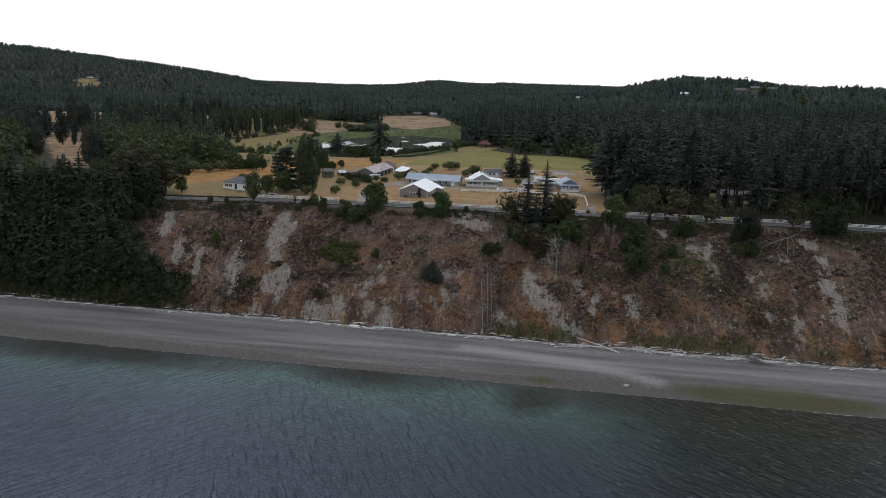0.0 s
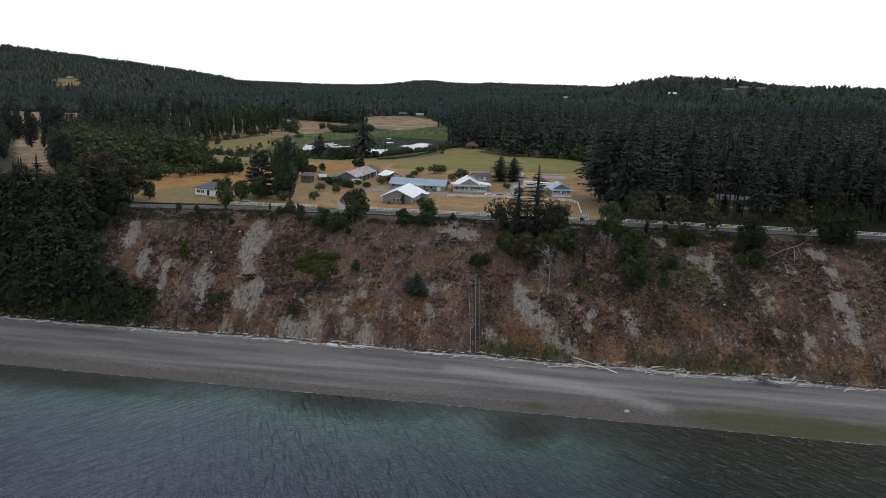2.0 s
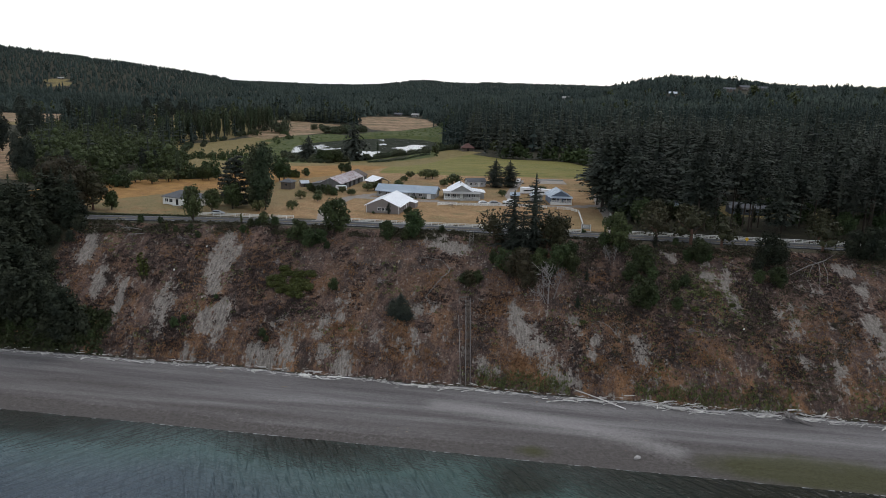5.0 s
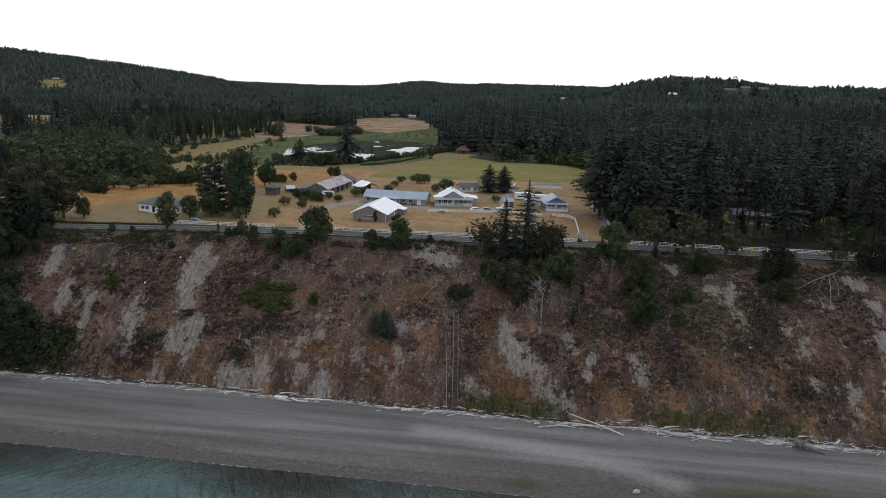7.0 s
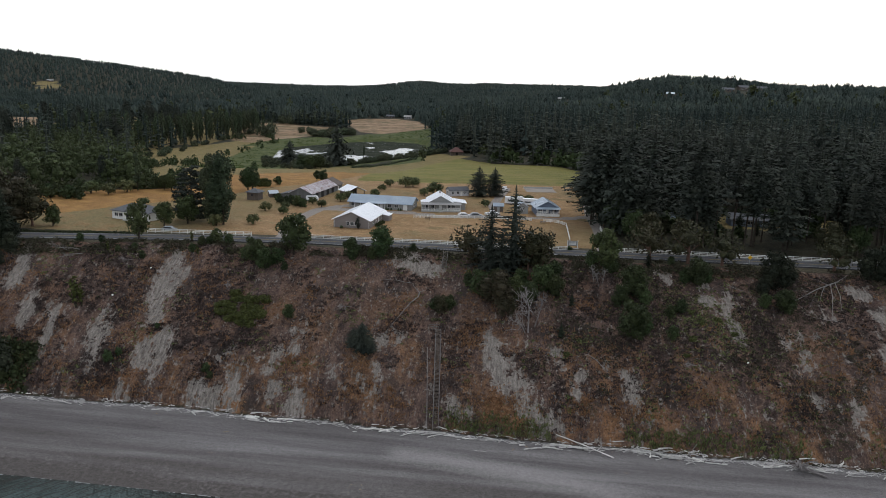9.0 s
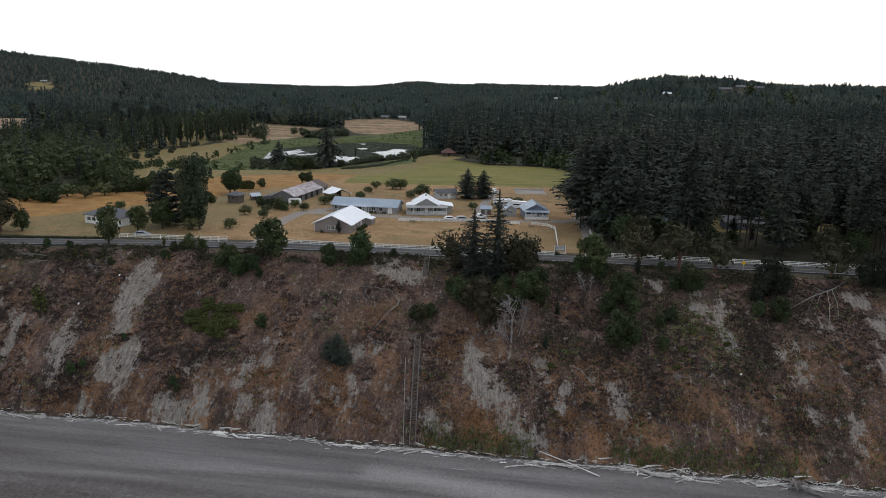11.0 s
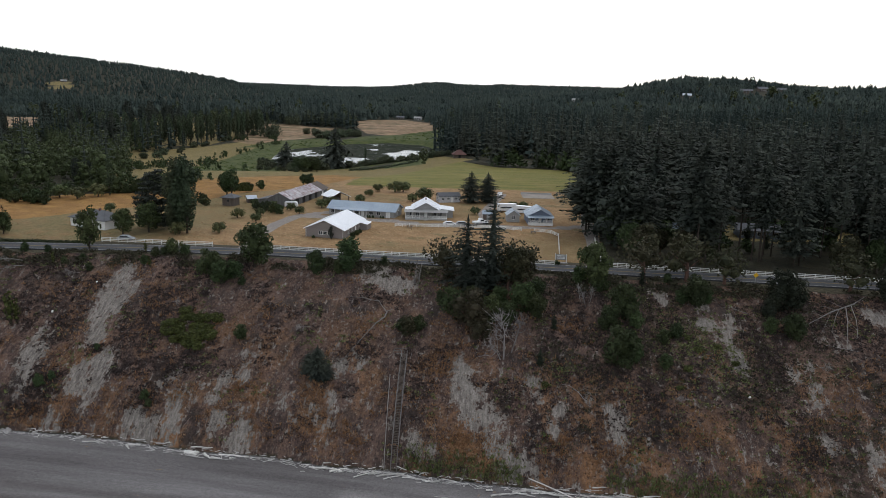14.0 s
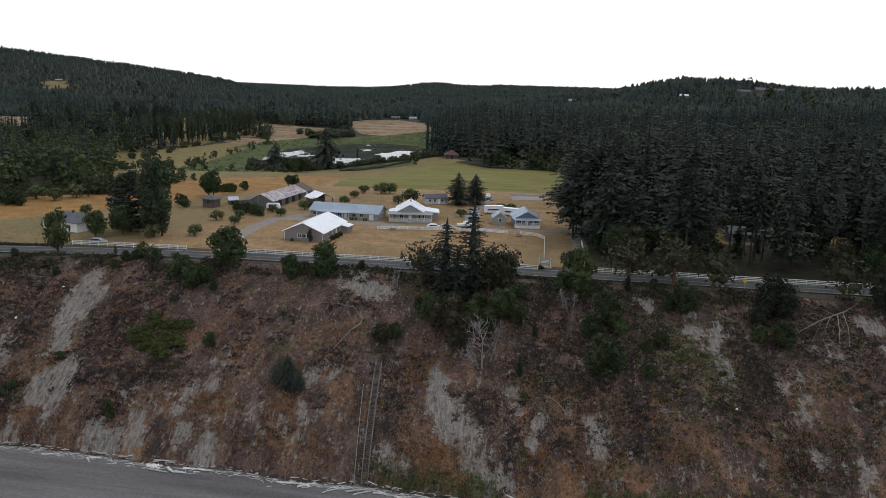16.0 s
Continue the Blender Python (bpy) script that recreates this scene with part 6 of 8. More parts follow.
# left-hand woods near the bungalow and along the valley
lx_, ly_, rs = scatter(-520, -108, 236, 640, 13.0, 81)
LEFT_WOOD = [(-420, 225), (-196, 240), (-186, 286), (-214, 296), (-238, 326), (-302, 440), (-420, 470)]
LEFT_WOOD_B = [(-292, 480), (-226, 362), (-204, 330), (-193, 310), (-180, 300), (-174, 314), (-160, 324), (-142, 333), (-128, 333), (-138, 352), (-150, 372), (-168, 412), (-204, 472), (-240, 545), (-256, 640), (-520, 640), (-420, 560)]
okl = ((inside(lx_, ly_, LEFT_WOOD, 1) > 0.5) | (inside(lx_, ly_, LEFT_WOOD_B, 1) > 0.5)) & (inside(lx_, ly_, LEFT_A, 4) < 0.3) & (inside(lx_, ly_, VISTA, 4) < 0.3) & (inside(lx_, ly_, LEFT_C, 4) < 0.3) & (inside(lx_, ly_, LEFT_B, 4) < 0.3) & (inside(lx_, ly_, LEFT_D, 4) < 0.3)
BROAD = [broadleaf_meshes(200 + k, hh, ww, th, nn, lf, "leaf") for k, (hh, ww, th, nn, lf) in enumerate(
    ((11, 9, 1.4, 2300, 0.36), (13, 10, 1.8, 2700, 0.38), (8, 6.5, 1.0, 1500, 0.29)))]
POPLAR = [broadleaf_meshes(220 + k, hh, ww, 0.4, nn, 0.42 if nn > 1000 else 0.55, "poplar", 12, True) for k, (hh, ww, nn) in enumerate(((25, 11.0, 5200), (27, 6.0, 620)))]
MADRONE = [broadleaf_meshes(230 + k, hh, ww, 2.4, nn, 0.32, "madrone") for k, (hh, ww, nn) in enumerate(((13, 12, 2400), (11, 7, 1500)))]
lxs, lys = lx_[okl], ly_[okl]
pick = rs.uniform(size=len(lxs))
size_ = rs.uniform(0.85, 1.25, len(lxs)) * np.where((lys < 325) & (lxs < -186), 0.6, 1.0)
ROUND_MID = [broadleaf_meshes(170 + k, hh, ww, 0.2, 760, 0.44, only_quads=True) for k, (hh, ww) in enumerate(((12, 11), (14, 12), (9, 10)))]
ROUND_BACK = [broadleaf_meshes(175 + k, hh, ww, 0.2, 240, 0.62, only_quads=True) for k, (hh, ww) in enumerate(((12, 11), (14, 12), (9, 10)))]
close = (pick > 0.16) & (lys < 400)
joined_trees("western_wood", ROUND_MID, lxs[close], lys[close], size_[close], 85, M["leaf"], "dense green broadleaf wood beyond the gold field")
back = (pick > 0.16) & (lys >= 400)
joined_trees("western_wood", ROUND_BACK, lxs[back], lys[back], size_[back], 84, M["leaf"], "dense green broadleaf wood towards the valley")
# thickets along the wood's front
front_ = np.array([(-196, 309), (-182, 299), (-174, 314), (-160, 323), (-142, 332), (-128, 333), (-121, 345)], float)
t_ = rs.uniform(0, len(front_) - 1.001, 90)
k_ = t_.astype(int)
q_ = front_[k_] + (front_[k_ + 1] - front_[k_]) * (t_ - k_)[:, None] + rs.normal(size=(90, 2)) * 2.0
joined_trees("wood_edge_thicket", ROUND_BACK, q_[:, 0], q_[:, 1] + 1.5, rs.uniform(0.16, 0.45, 90), 87, M["leaf"], "low green thicket along the wood's edge", category="thicket")
joined_trees("western_firs", FIR_MID, lxs[pick <= 0.16], lys[pick <= 0.16], rs.uniform(0.55, 0.85, (pick <= 0.16).sum()), 86, M["fir"],
             "dark firs among the broadleaf wood")

# poplar rows along the valley fields
rs = np.random.RandomState(83)
for (x0, y0), (x1, y1), n in (((-262, 640), (-232, 850), 46), ((-270, 650), (-244, 860), 34), ((-322, 560), (-272, 622), 24),
                              ((-345, 640), (-320, 700), 9), ((-270, 630), (-330, 690), 14)):
    for k in range(n):
        t = (k + rs.uniform(-0.3, 0.3)) / n
        plant("poplar_tree", POPLAR[1], x0 + (x1 - x0) * t + rs.uniform(-4, 4), y0 + (y1 - y0) * t, rs.uniform(0.75, 1.05) * (0.62 if x0 == -322 else 1.0),
              rs.uniform(0, 360), "slender dark poplar in a valley row", "poplar tree", "poplars along the valley", tall=rs.uniform(0.9, 1.2))
# bushes round the pond and along the low field
WILLOW = [broadleaf_meshes(240 + k, 5.0, 7.5, 0.1, 560, 0.42, "willow", 12) for k in range(2)]
BUSH = [broadleaf_meshes(250 + k, 2.6, 3.2, 0.1, 420, 0.26, "leaf", 7) for k in range(3)]
for (x0, y0), (x1, y1), n, w_, lo, hi in (((-93, 566), (-62, 605), 20, 2.0, 0.55, 0.95), ((-47, 598), (-25, 611), 10, 2.0, 0.7, 1.1), ((-122, 528), (-100, 540), 12, 4.0, 0.8, 1.3),
                                          ((-150, 560), (-132, 545), 8, 4.0, 0.6, 1.0), ((-238, 560), (-236, 860), 16, 5.0, 0.6, 1.2), ((-163, 806), (-136, 840), 14, 4.0, 1.0, 1.7),
                                          ((-190, 856), (-182, 862), 2, 2.0, 1.0, 1.3)):
    for k in range(n):
        t = (k + rs.uniform(-0.4, 0.4)) / max(1, n - 1)
        plant("willow_bush", WILLOW[k % 2], x0 + (x1 - x0) * t + rs.normal() * w_, y0 + (y1 - y0) * t + rs.normal() * w_, rs.uniform(lo, hi), rs.uniform(0, 360), "dark green willow bush by the pond", "bush",
              "bushes round the pond")
# round trees behind the far fields
fx2 = np.concatenate([rs.uniform(-226, -204, 9), rs.uniform(-262, -178, 34), rs.uniform(-190, -170, 8)])
fy2 = np.concatenate([rs.uniform(788, 806, 9), 985 + rs.uniform(-12, 40, 34), rs.uniform(960, 1060, 8)])
joined_trees("field_trees", ROUND_BACK, fx2, fy2, rs.uniform(0.7, 1.3, len(fx2)), 91, M["willow"], "soft grey-green trees along the far fields")


# hedges and loose bushes over the valley: field edges, marsh, far meadows
rs = np.random.RandomState(88)
hx, hy = [], []
for line, n_, w_ in (([(-176, 470), (-186, 560), (-190, 650), (-186, 730), (-215, 800)], 70, 4.0), ([(-240, 740), (-228, 760)], 12, 5.0),
                     ([(-38, 830), (-50, 930)], 14, 4.0),
                     ([(16, 537), (60, 531), (74, 470)], 70, 2.4), ([(-165, 440), (-120, 455)], 12, 5.0),
                     ([(-150, 352), (-132, 360), (-122, 382)], 46, 6.0), ([(-172, 400), (-170, 465)], 30, 5.0)):
    P_ = np.array(line, float)
    t_ = rs.uniform(0, len(P_) - 1.001, n_)
    k_ = t_.astype(int)
    q_ = P_[k_] + (P_[k_ + 1] - P_[k_]) * (t_ - k_)[:, None] + rs.normal(size=(n_, 2)) * w_
    hx.append(q_[:, 0])
    hy.append(q_[:, 1])
hx, hy = np.concatenate(hx), np.concatenate(hy)
dry = inside(hx, hy, POND, 4) < 0.3
joined_trees("hedge_bushes", ROUND_FAR, hx[dry], hy[dry], rs.uniform(0.14, 0.62, dry.sum()) ** 1.2 * (0.85 + 0.5 * (hy[dry] > 820) + 0.9 * (hx[dry] > -10)), 89, M["leaf"], "green bushes in loose hedges over the valley", tall=np.full(int(dry.sum()), 0.7), category="hedge")

# big dark poplars standing in the western meadow
TOWER = broadleaf_meshes(245, 27, 12, 0.3, 2600, 0.5, "fir", 14, True)
for x_, y_, sc in ((-287, 440, 1.0), (-283, 447, 0.42), (-349, 564, 1.35), (-340, 566, 1.1), (-361, 600, 0.75), (-204, 322, 0.80), (-200, 323, 0.72), (-207, 327, 0.7), (-182, 309, 0.5), (-177, 315, 0.52),
                   (-263, 372, 0.95), (-256, 362, 0.8), (-272, 382, 1.05), (-250, 354, 0.6), (-298, 420, 1.0), (-366, 552, 0.9), (-378, 560, 1.0),
                   (-321, 719, 1.2), (-312, 728, 1.1), (-318, 760, 1.2), (-308, 764, 1.15), (-300, 760, 1.05), (-294, 770, 1.0), (-358, 700, 1.0), (-400, 720, 1.1),
                   (-156, 342, 0.5), (-152, 346, 0.45), (-330, 640, 0.9), (-345, 690, 0.85), (-430, 700, 0.9)):
    plant("poplar_tree", TOWER, x_, y_, sc, x_ * 13, "big dark poplar standing in the western meadow", "poplar tree", "poplars along the valley")
for x_, y_, sc in ((-279, 608, 1.05), (-284, 615, 0.9), (-306, 645, 0.8), (-362, 548, 0.7), (-369, 556, 0.8), (-256, 566, 0.6)):
    plant("fir_tree", FIRS_BACK[2], x_, y_, sc, x_ * 17, "tall dark fir among the valley poplars", "fir tree", "firs along the valley")
# ---------------------------------------------------------------- single trees on the farm
plant("poplar_tree", POPLAR[0], -75.4, 260.5, 1.0, 20, "large dense dark green poplar beside the lawn", "poplar tree")
plant("poplar_tree", POPLAR[0], -79.2, 262.5, 0.92, 120, "large dense dark green poplar beside the lawn", "poplar tree", tall=1.04)


def cedar_meshes(seed, height_, width, n=3400):
    """Trunk and crown of a spreading cedar: flat plates of foliage on level limbs."""
    rs_ = np.random.RandomState(seed)
    bm = tube([(0, 0, -0.5), (0.1, 0, height_ * 0.5), (0, 0.1, height_ * 0.95)], [0.5, 0.34, 0.05], 8)
    plates = []
    for j in range(30):
        q_ = (j + rs_.uniform(-0.3, 0.3)) / 29
        z_ = 1.4 + (height_ - 1.6) * max(0.0, q_)
        reach = width / 2 * (1.0 - 0.62 * max(0.0, q_) ** 1.8) * rs_.uniform(0.65, 1.0)
        a_ = j * 2.4 + rs_.uniform(-0.5, 0.5)
        r_ = reach * rs_.uniform(0.42, 0.58)
        cx, cy = math.cos(a_) * (reach - r_), math.sin(a_) * (reach - r_)
        plates.append((cx, cy, z_, r_, r_, rs_.uniform(0.5, 0.85)))
        tube([(0, 0, z_ - 0.9), (cx * 0.6, cy * 0.6, z_ - 0.45), (cx * 1.3, cy * 1.3, z_ - 0.2)], [0.14, 0.09, 0.04], 5, bm)
    pts = crown_points(rs_, n, plates, 0.35)
    leaves = rand_quads(rs_, pts, 0.42, 0.45)
    core = blob_quads(rs_, plates, 0.70, 3, 7)
    me = bpy.data.meshes.new("trunk")
    bm.to_mesh(me)
    bm.free()
    me.materials.append(M["bark"])
    return me, quads_mesh("crown", np.concatenate([leaves, core]), M["fir"])


CEDAR = cedar_meshes(300, 18.0, 17.5, 5200)
plant("cedar_tree", CEDAR, -88.0, 266.5, 1.0, 0, "broad spreading dark cedar beside the bungalow", "cedar tree")
plant("broadleaf_tree", BROAD[0], -86.9, 259.5, 0.85, 70, "round dark green tree beside the bungalow", "tree")
plant("broadleaf_tree", BROAD[0], -92.8, 255.0, 0.72, 10, "round dark green tree beside the bungalow", "tree")
plant("broadleaf_tree", BROAD[2], -91.2, 233.2, 1.05, 40, "slim leafy tree at the bluff's edge", "tree", tall=1.4)
ORCHARD = [broadleaf_meshes(270 + k, 4.9, 7.8, 1.0, 520, 0.34, "orchard", 11) for k in range(2)]
for x_, y_, sc in ((-66.5, 263.4, 0.6), (-77.0, 258.5, 0.7), (-62, 285, 0.5), (-70, 290, 0.6), (-64, 296, 0.5), (-57, 310, 0.5),
                   (-34, 365, 0.6), (-26.5, 365, 0.85), (-23.2, 367, 0.8), (-12.3, 346, 0.95), (-16, 341, 0.6), (-35.4, 351, 0.5),
                   (-139.7, 313, 0.8), (-135.8, 320.8, 0.9), (-147.8, 314.8, 0.9), (-152.5, 310.8, 0.6), (10, 316, 0.5), (28, 335, 0.5), (24, 331, 0.6),
                   (-45, 321, 0.7), (-47.5, 318, 0.6), (-52, 303, 0.5), (-36, 335, 0.55), (-115, 290, 0.55)):
    plant("fruit_tree", ORCHARD[int(abs(x_ * 7)) % 2], x_, y_, sc * 1.12, (x_ * 37) % 360, "low spreading orchard tree on dry grass", "fruit tree", "orchard trees")
for x_, y_, sc in ((-88.8, 337, 0.85), (-91.5, 339, 0.75), (-66, 374, 0.45), (-70, 377, 0.4), (-124.5, 331, 0.5), (-119, 333, 0.46), (-121.5, 331, 0.55)):
    plant("broadleaf_tree", BROAD[1], x_, y_, sc, (x_ * 31) % 360, "dense dark dome of leaves at the field's edge", "tree")
plant("poplar_tree", POPLAR[1], -132.8, 324, 0.64, 10, "slender poplar at the gold field's edge", "poplar tree")
for x_, y_, sc in ((-58.8, 301.5, 1.3), (-61.5, 304, 1.5), (-65, 306, 1.4), (-69, 308, 1.2), (-84, 360, 1.4), (-88, 356, 1.2), (-156, 300, 1.6),
                   (-162, 292, 1.7), (-72, 315, 1.1), (-90, 312, 1.4), (-94, 318, 1.5)):
    plant("garden_bush", BUSH[int(abs(x_)) % 3], x_, y_, sc, (x_ * 53) % 360, "dense green bush on dry grass", "bush", "farm bushes")
TWIN = conifer_meshes(312, 12.4, 11.0, 0.1, 32, droop=0.16, full=2.0, frond=0.35, fine=0.34)
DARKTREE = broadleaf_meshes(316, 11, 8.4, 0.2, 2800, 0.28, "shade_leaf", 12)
DARKFIR = conifer_meshes(310, 11, 9.5, 0.2, 34, droop=0.2, full=2.4, frond=0.3, fine=0.34)
plant("fir_tree", TWIN, 7.2, 344.5, 1.0, 0, "dense black-green fir behind the farmhouse", "fir tree")
plant("fir_tree", TWIN, 13.8, 347.5, 0.95, 70, "dense black-green fir behind the farmhouse", "fir tree")
CYP = broadleaf_meshes(320, 4.4, 1.9, 0.1, 420, 0.2, "fir", 8, True)
plant("cypress", CYP, -31.2, 261.9, 1.0, 0, "small dark pointed cypress against the hall", "cypress")
for x_, y_, sc in ((-36.8, 262.3, 0.35), (-25.6, 266.5, 0.55), (-25.0, 269.5, 0.6), (-24.6, 273, 0.5), (34.9, 239.9, 0.55)):
    plant("garden_bush", BUSH[1], x_, y_, sc, 0, "small clipped dark bush", "bush", "clipped bushes")
# the two firs and the round clumps by the pond
PONDFIR = conifer_meshes(305, 22, 19.0, 0.6, 26, full=1.7)
plant("fir_tree", PONDFIR, -126.7, 549, 0.8, 0, "dark fir before the pond", "fir tree")
plant("fir_tree", PONDFIR, -95.5, 560, 1.35, 50, "dark fir before the pond", "fir tree")
plant("fir_tree", FIRS[2], -131, 552, 0.5, 90, "dark fir before the pond", "fir tree")
for x_, y_ in ((-106, 517), (-112, 521), (-99, 521), (-104, 526)):
    plant("broadleaf_tree", BROAD[0], x_, y_, 0.85, x_ * 17, "round dark tree before the pond", "tree", "trees before the pond")
plant("poplar_tree", POPLAR[1], -89.2, 640, 0.42, 0, "slender tree on the pond's shore", "poplar tree")

# ---------------------------------------------------------------- trees and bushes on the bluff
plant("broadleaf_tree", BROAD[0], -44.3, 229.0, 1.08, 0, "full dark green tree at the bluff's edge", "tree")
for x_, y_, sc, ms in ((-27.4, 226.5, 0.62, BROAD[0]), (-19.2, 228.5, 0.86, BROAD[0]), (-21.5, 227.5, 0.5, BROAD[2]), (-10.6, 232.0, 0.36, BROAD[2]),
                       (-54.5, 224.0, 0.62, BROAD[1]), (-50.5, 221.5, 0.62, BROAD[0]), (-47.5, 223.5, 0.50, BROAD[0]), (-57.5, 226.0, 0.42, BROAD[2]), (-45.0, 221.0, 0.36, BROAD[2]),
                       (-64.0, 232.0, 0.45, BROAD[2]), (-67.5, 232.5, 0.62, BROAD[2]), (-71.4, 230.0, 0.42, BROAD[2]), (-73.0, 227.0, 0.38, BROAD[2]), (-69.5, 231.5, 0.34, BROAD[2]),
                       (-85.7, 223.0, 0.34, BROAD[2]), (-93.5, 225.0, 0.30, BROAD[2]), (-89.5, 226.5, 0.28, BROAD[2]), (-100, 228.5, 0.32, BROAD[2]), (-106, 227.5, 0.4, BROAD[2]),
                       (42.6, 225.0, 1.05, BROAD[0]), (44.5, 222.5, 0.7, BROAD[2]), (39.5, 226.0, 0.6, BROAD[2]), (61.4, 227.0, 0.36, BROAD[2])):
    plant("broadleaf_tree", ms, x_, y_, sc, (x_ * 41) % 360, "dense dark green tree at the bluff's edge", "tree", "bluff edge trees", sink=0.5)
# the clump in the middle: two firs, madrones, dark scrub below
THIN = [conifer_meshes(330 + k, hh, ww, 0.5, 30, "fir", 0.14, 0.22, frond=0.42, full=2.0, fine=0.45) for k, (hh, ww) in enumerate(((22, 11.0), (19, 11.4)))]
plant("fir_tree", THIN[0], 17.8, 222.5, 1.06, 0, "open-branched dark fir on the bluff's edge", "fir tree")
plant("fir_tree", THIN[1], 11.6, 221.5, 1.0, 100, "open-branched dark fir on the bluff's edge", "fir tree")
plant("fir_tree", THIN[1], 14.5, 219.0, 0.72, 200, "open-branched dark fir on the bluff's edge", "fir tree")
plant("madrone_tree", MADRONE[1], 7.0, 223.0, 0.62, 0, "madrone with rusty olive leaves on the bluff", "madrone tree")
plant("madrone_tree", MADRONE[1], 21.8, 222.0, 1.1, 60, "madrone with rusty olive leaves on the bluff", "madrone tree", lean=4)
plant("madrone_tree", MADRONE[1], 26.0, 222.5, 1.0, 150, "madrone with rusty olive leaves on the bluff", "madrone tree")
for x_, y_, sc, ms in ((13.8, 208.5, 0.85, MADRONE[0]), (9.0, 213, 0.62, BROAD[1]), (18.5, 211, 0.62, BROAD[1]), (25.5, 214, 0.75, BROAD[0]), (22, 210, 0.6, BROAD[0]), (13, 215, 0.55, BROAD[1]), (20, 217, 0.5, BROAD[0]), (29, 212, 0.6, BROAD[0]), (16, 205, 0.5, MADRONE[0]),
                       (29, 219, 0.55, BROAD[0]), (6.0, 217, 0.5, BROAD[2]), (-0.9, 206, 0.58, MADRONE[1]), (1.6, 208.5, 0.55, BROAD[2]), (-2.6, 208.0, 0.45, BROAD[2]),
                       (48.5, 212.5, 0.85, BROAD[0]), (45.2, 209.5, 0.6, BROAD[0]), (46.4, 199.0, 0.82, BROAD[1]), (51.5, 209.5, 0.6, BROAD[2]), (49.0, 200.5, 0.6, BROAD[0]),
                       (85.6, 207.8, 0.62, BROAD[0]), (81.5, 210, 0.55, BROAD[2]), (66.7, 218.5, 0.78, BROAD[0]), (63.5, 219.5, 0.55, BROAD[2]), (69.5, 220.5, 0.5, BROAD[2]),
                       (-39.8, 204.2, 0.52, BROAD[2]), (57, 206, 0.5, BROAD[2]), (59.7, 207, 0.55, BROAD[2]), (56.3, 198.4, 0.5, BROAD[2])):
    plant("bluff_bush", ms, x_, y_, sc, (x_ * 29) % 360, "dense dark green bush on the steep bluff", "bush", "bushes on the bluff", sink=1.0 * sc)
for x_, y_, sc, ms in ((85.5, 217.0, 0.98, DARKTREE), (89.5, 218.5, 0.7, DARKTREE), (82.5, 214.5, 0.5, DARKTREE), (32.7, 208.8, 0.4, YOUNG[0]),
                       (29.4, 199.2, 0.42, YOUNG[0]), (-19.0, 194.2, 0.66, DARKFIR), (-21.4, 195.4, 0.42, DARKFIR), (-17.2, 193.4, 0.42, DARKFIR), (112, 221, 0.85, DARKTREE), (116, 220, 1.0, DARKTREE),
                       (120, 222, 1.0, YOUNG[0]), (55, 226, 0.5, YOUNG[0])):
    plant("young_fir", ms, x_, y_, sc, (x_ * 23) % 360, "young dark fir on the steep bluff", "fir tree", "young firs on the bluff", sink=0.3)
# narrow yellow-green shoots
SHOOT = broadleaf_meshes(340, 4.5, 1.6, 0.1, 220, 0.22, "vine", 7, True)
for x_, y_, sc in ((-96.0, 204.8, 2.0), (-94.9, 205.6, 1.5), (-75, 232.3, 0.8), (-64.8, 232, 0.9), (-96, 224, 0.8), (-71, 226, 0.7)):
    plant("sapling", SHOOT, x_, y_, sc, 0, "narrow yellow-green sapling on the slope", "sapling", "saplings")
# green mat of vines
VINE = [broadleaf_meshes(350 + k, 1.5, 4.4, 0.05, 620, 0.24, "vine", 9) for k in range(2)]
rs = np.random.RandomState(91)
for k in range(30):
    a, r_ = rs.uniform(0, 6.28), math.sqrt(rs.uniform())
    plant("vine_mat", (None, VINE[k % 2][1]), -52.6 + 6.6 * r_ * math.cos(a), 206.6 + 7.0 * r_ * math.sin(a), rs.uniform(0.7, 1.05), rs.uniform(0, 360),
          "bright green mat of vines spread over the slope", "vines", "vine mats", sink=0.25)
for x_, y_, sc in ((30.5, 194, 0.5), (64, 203, 0.6), (61, 198, 0.6), (58.5, 193, 0.5), (62.5, 207, 0.55), (72, 201, 0.5), (69, 205.5, 0.5)):
    plant("vine_mat", (None, VINE[0][1]), x_, y_, sc, x_ * 11, "small green vines on the slope", "vines", "vine mats", sink=0.1)

# the wooded western slope
rs = np.random.RandomState(93)
k = 0
west_x, west_y = [], []
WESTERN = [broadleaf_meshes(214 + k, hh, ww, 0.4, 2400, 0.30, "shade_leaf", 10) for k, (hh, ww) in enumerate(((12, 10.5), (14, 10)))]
while k < 520:
    x_ = rs.uniform(-200, -106)
    s0 = rs.uniform(0.03, 1.15)
    y_ = float(base_y(np.array([x_]))[0] + s0 * (crest_y(x_) - base_y(np.array([x_]))[0]))
    if x_ > -124.5 + 21 * float(smooth(0.30, 0.06, s0)):
        continue
    k += 1
    if k > 75:
        west_x.append(x_ - (8 if s0 > 0.5 else 0))
        west_y.append(y_)
        continue
    if k % 4 == 0:
        plant("fir_tree", YOUNG[1], x_, y_, rs.uniform(0.9, 1.4), rs.uniform(0, 360),
              "dark fir on the wooded western slope", "fir tree", "western slope firs", sink=0.5)
    else:
        plant("broadleaf_tree", WESTERN[k % 2], x_, y_, rs.uniform(0.6, 1.1), rs.uniform(0, 360),
              "dark green tree on the wooded western slope", "tree", "western slope trees", sink=0.8)
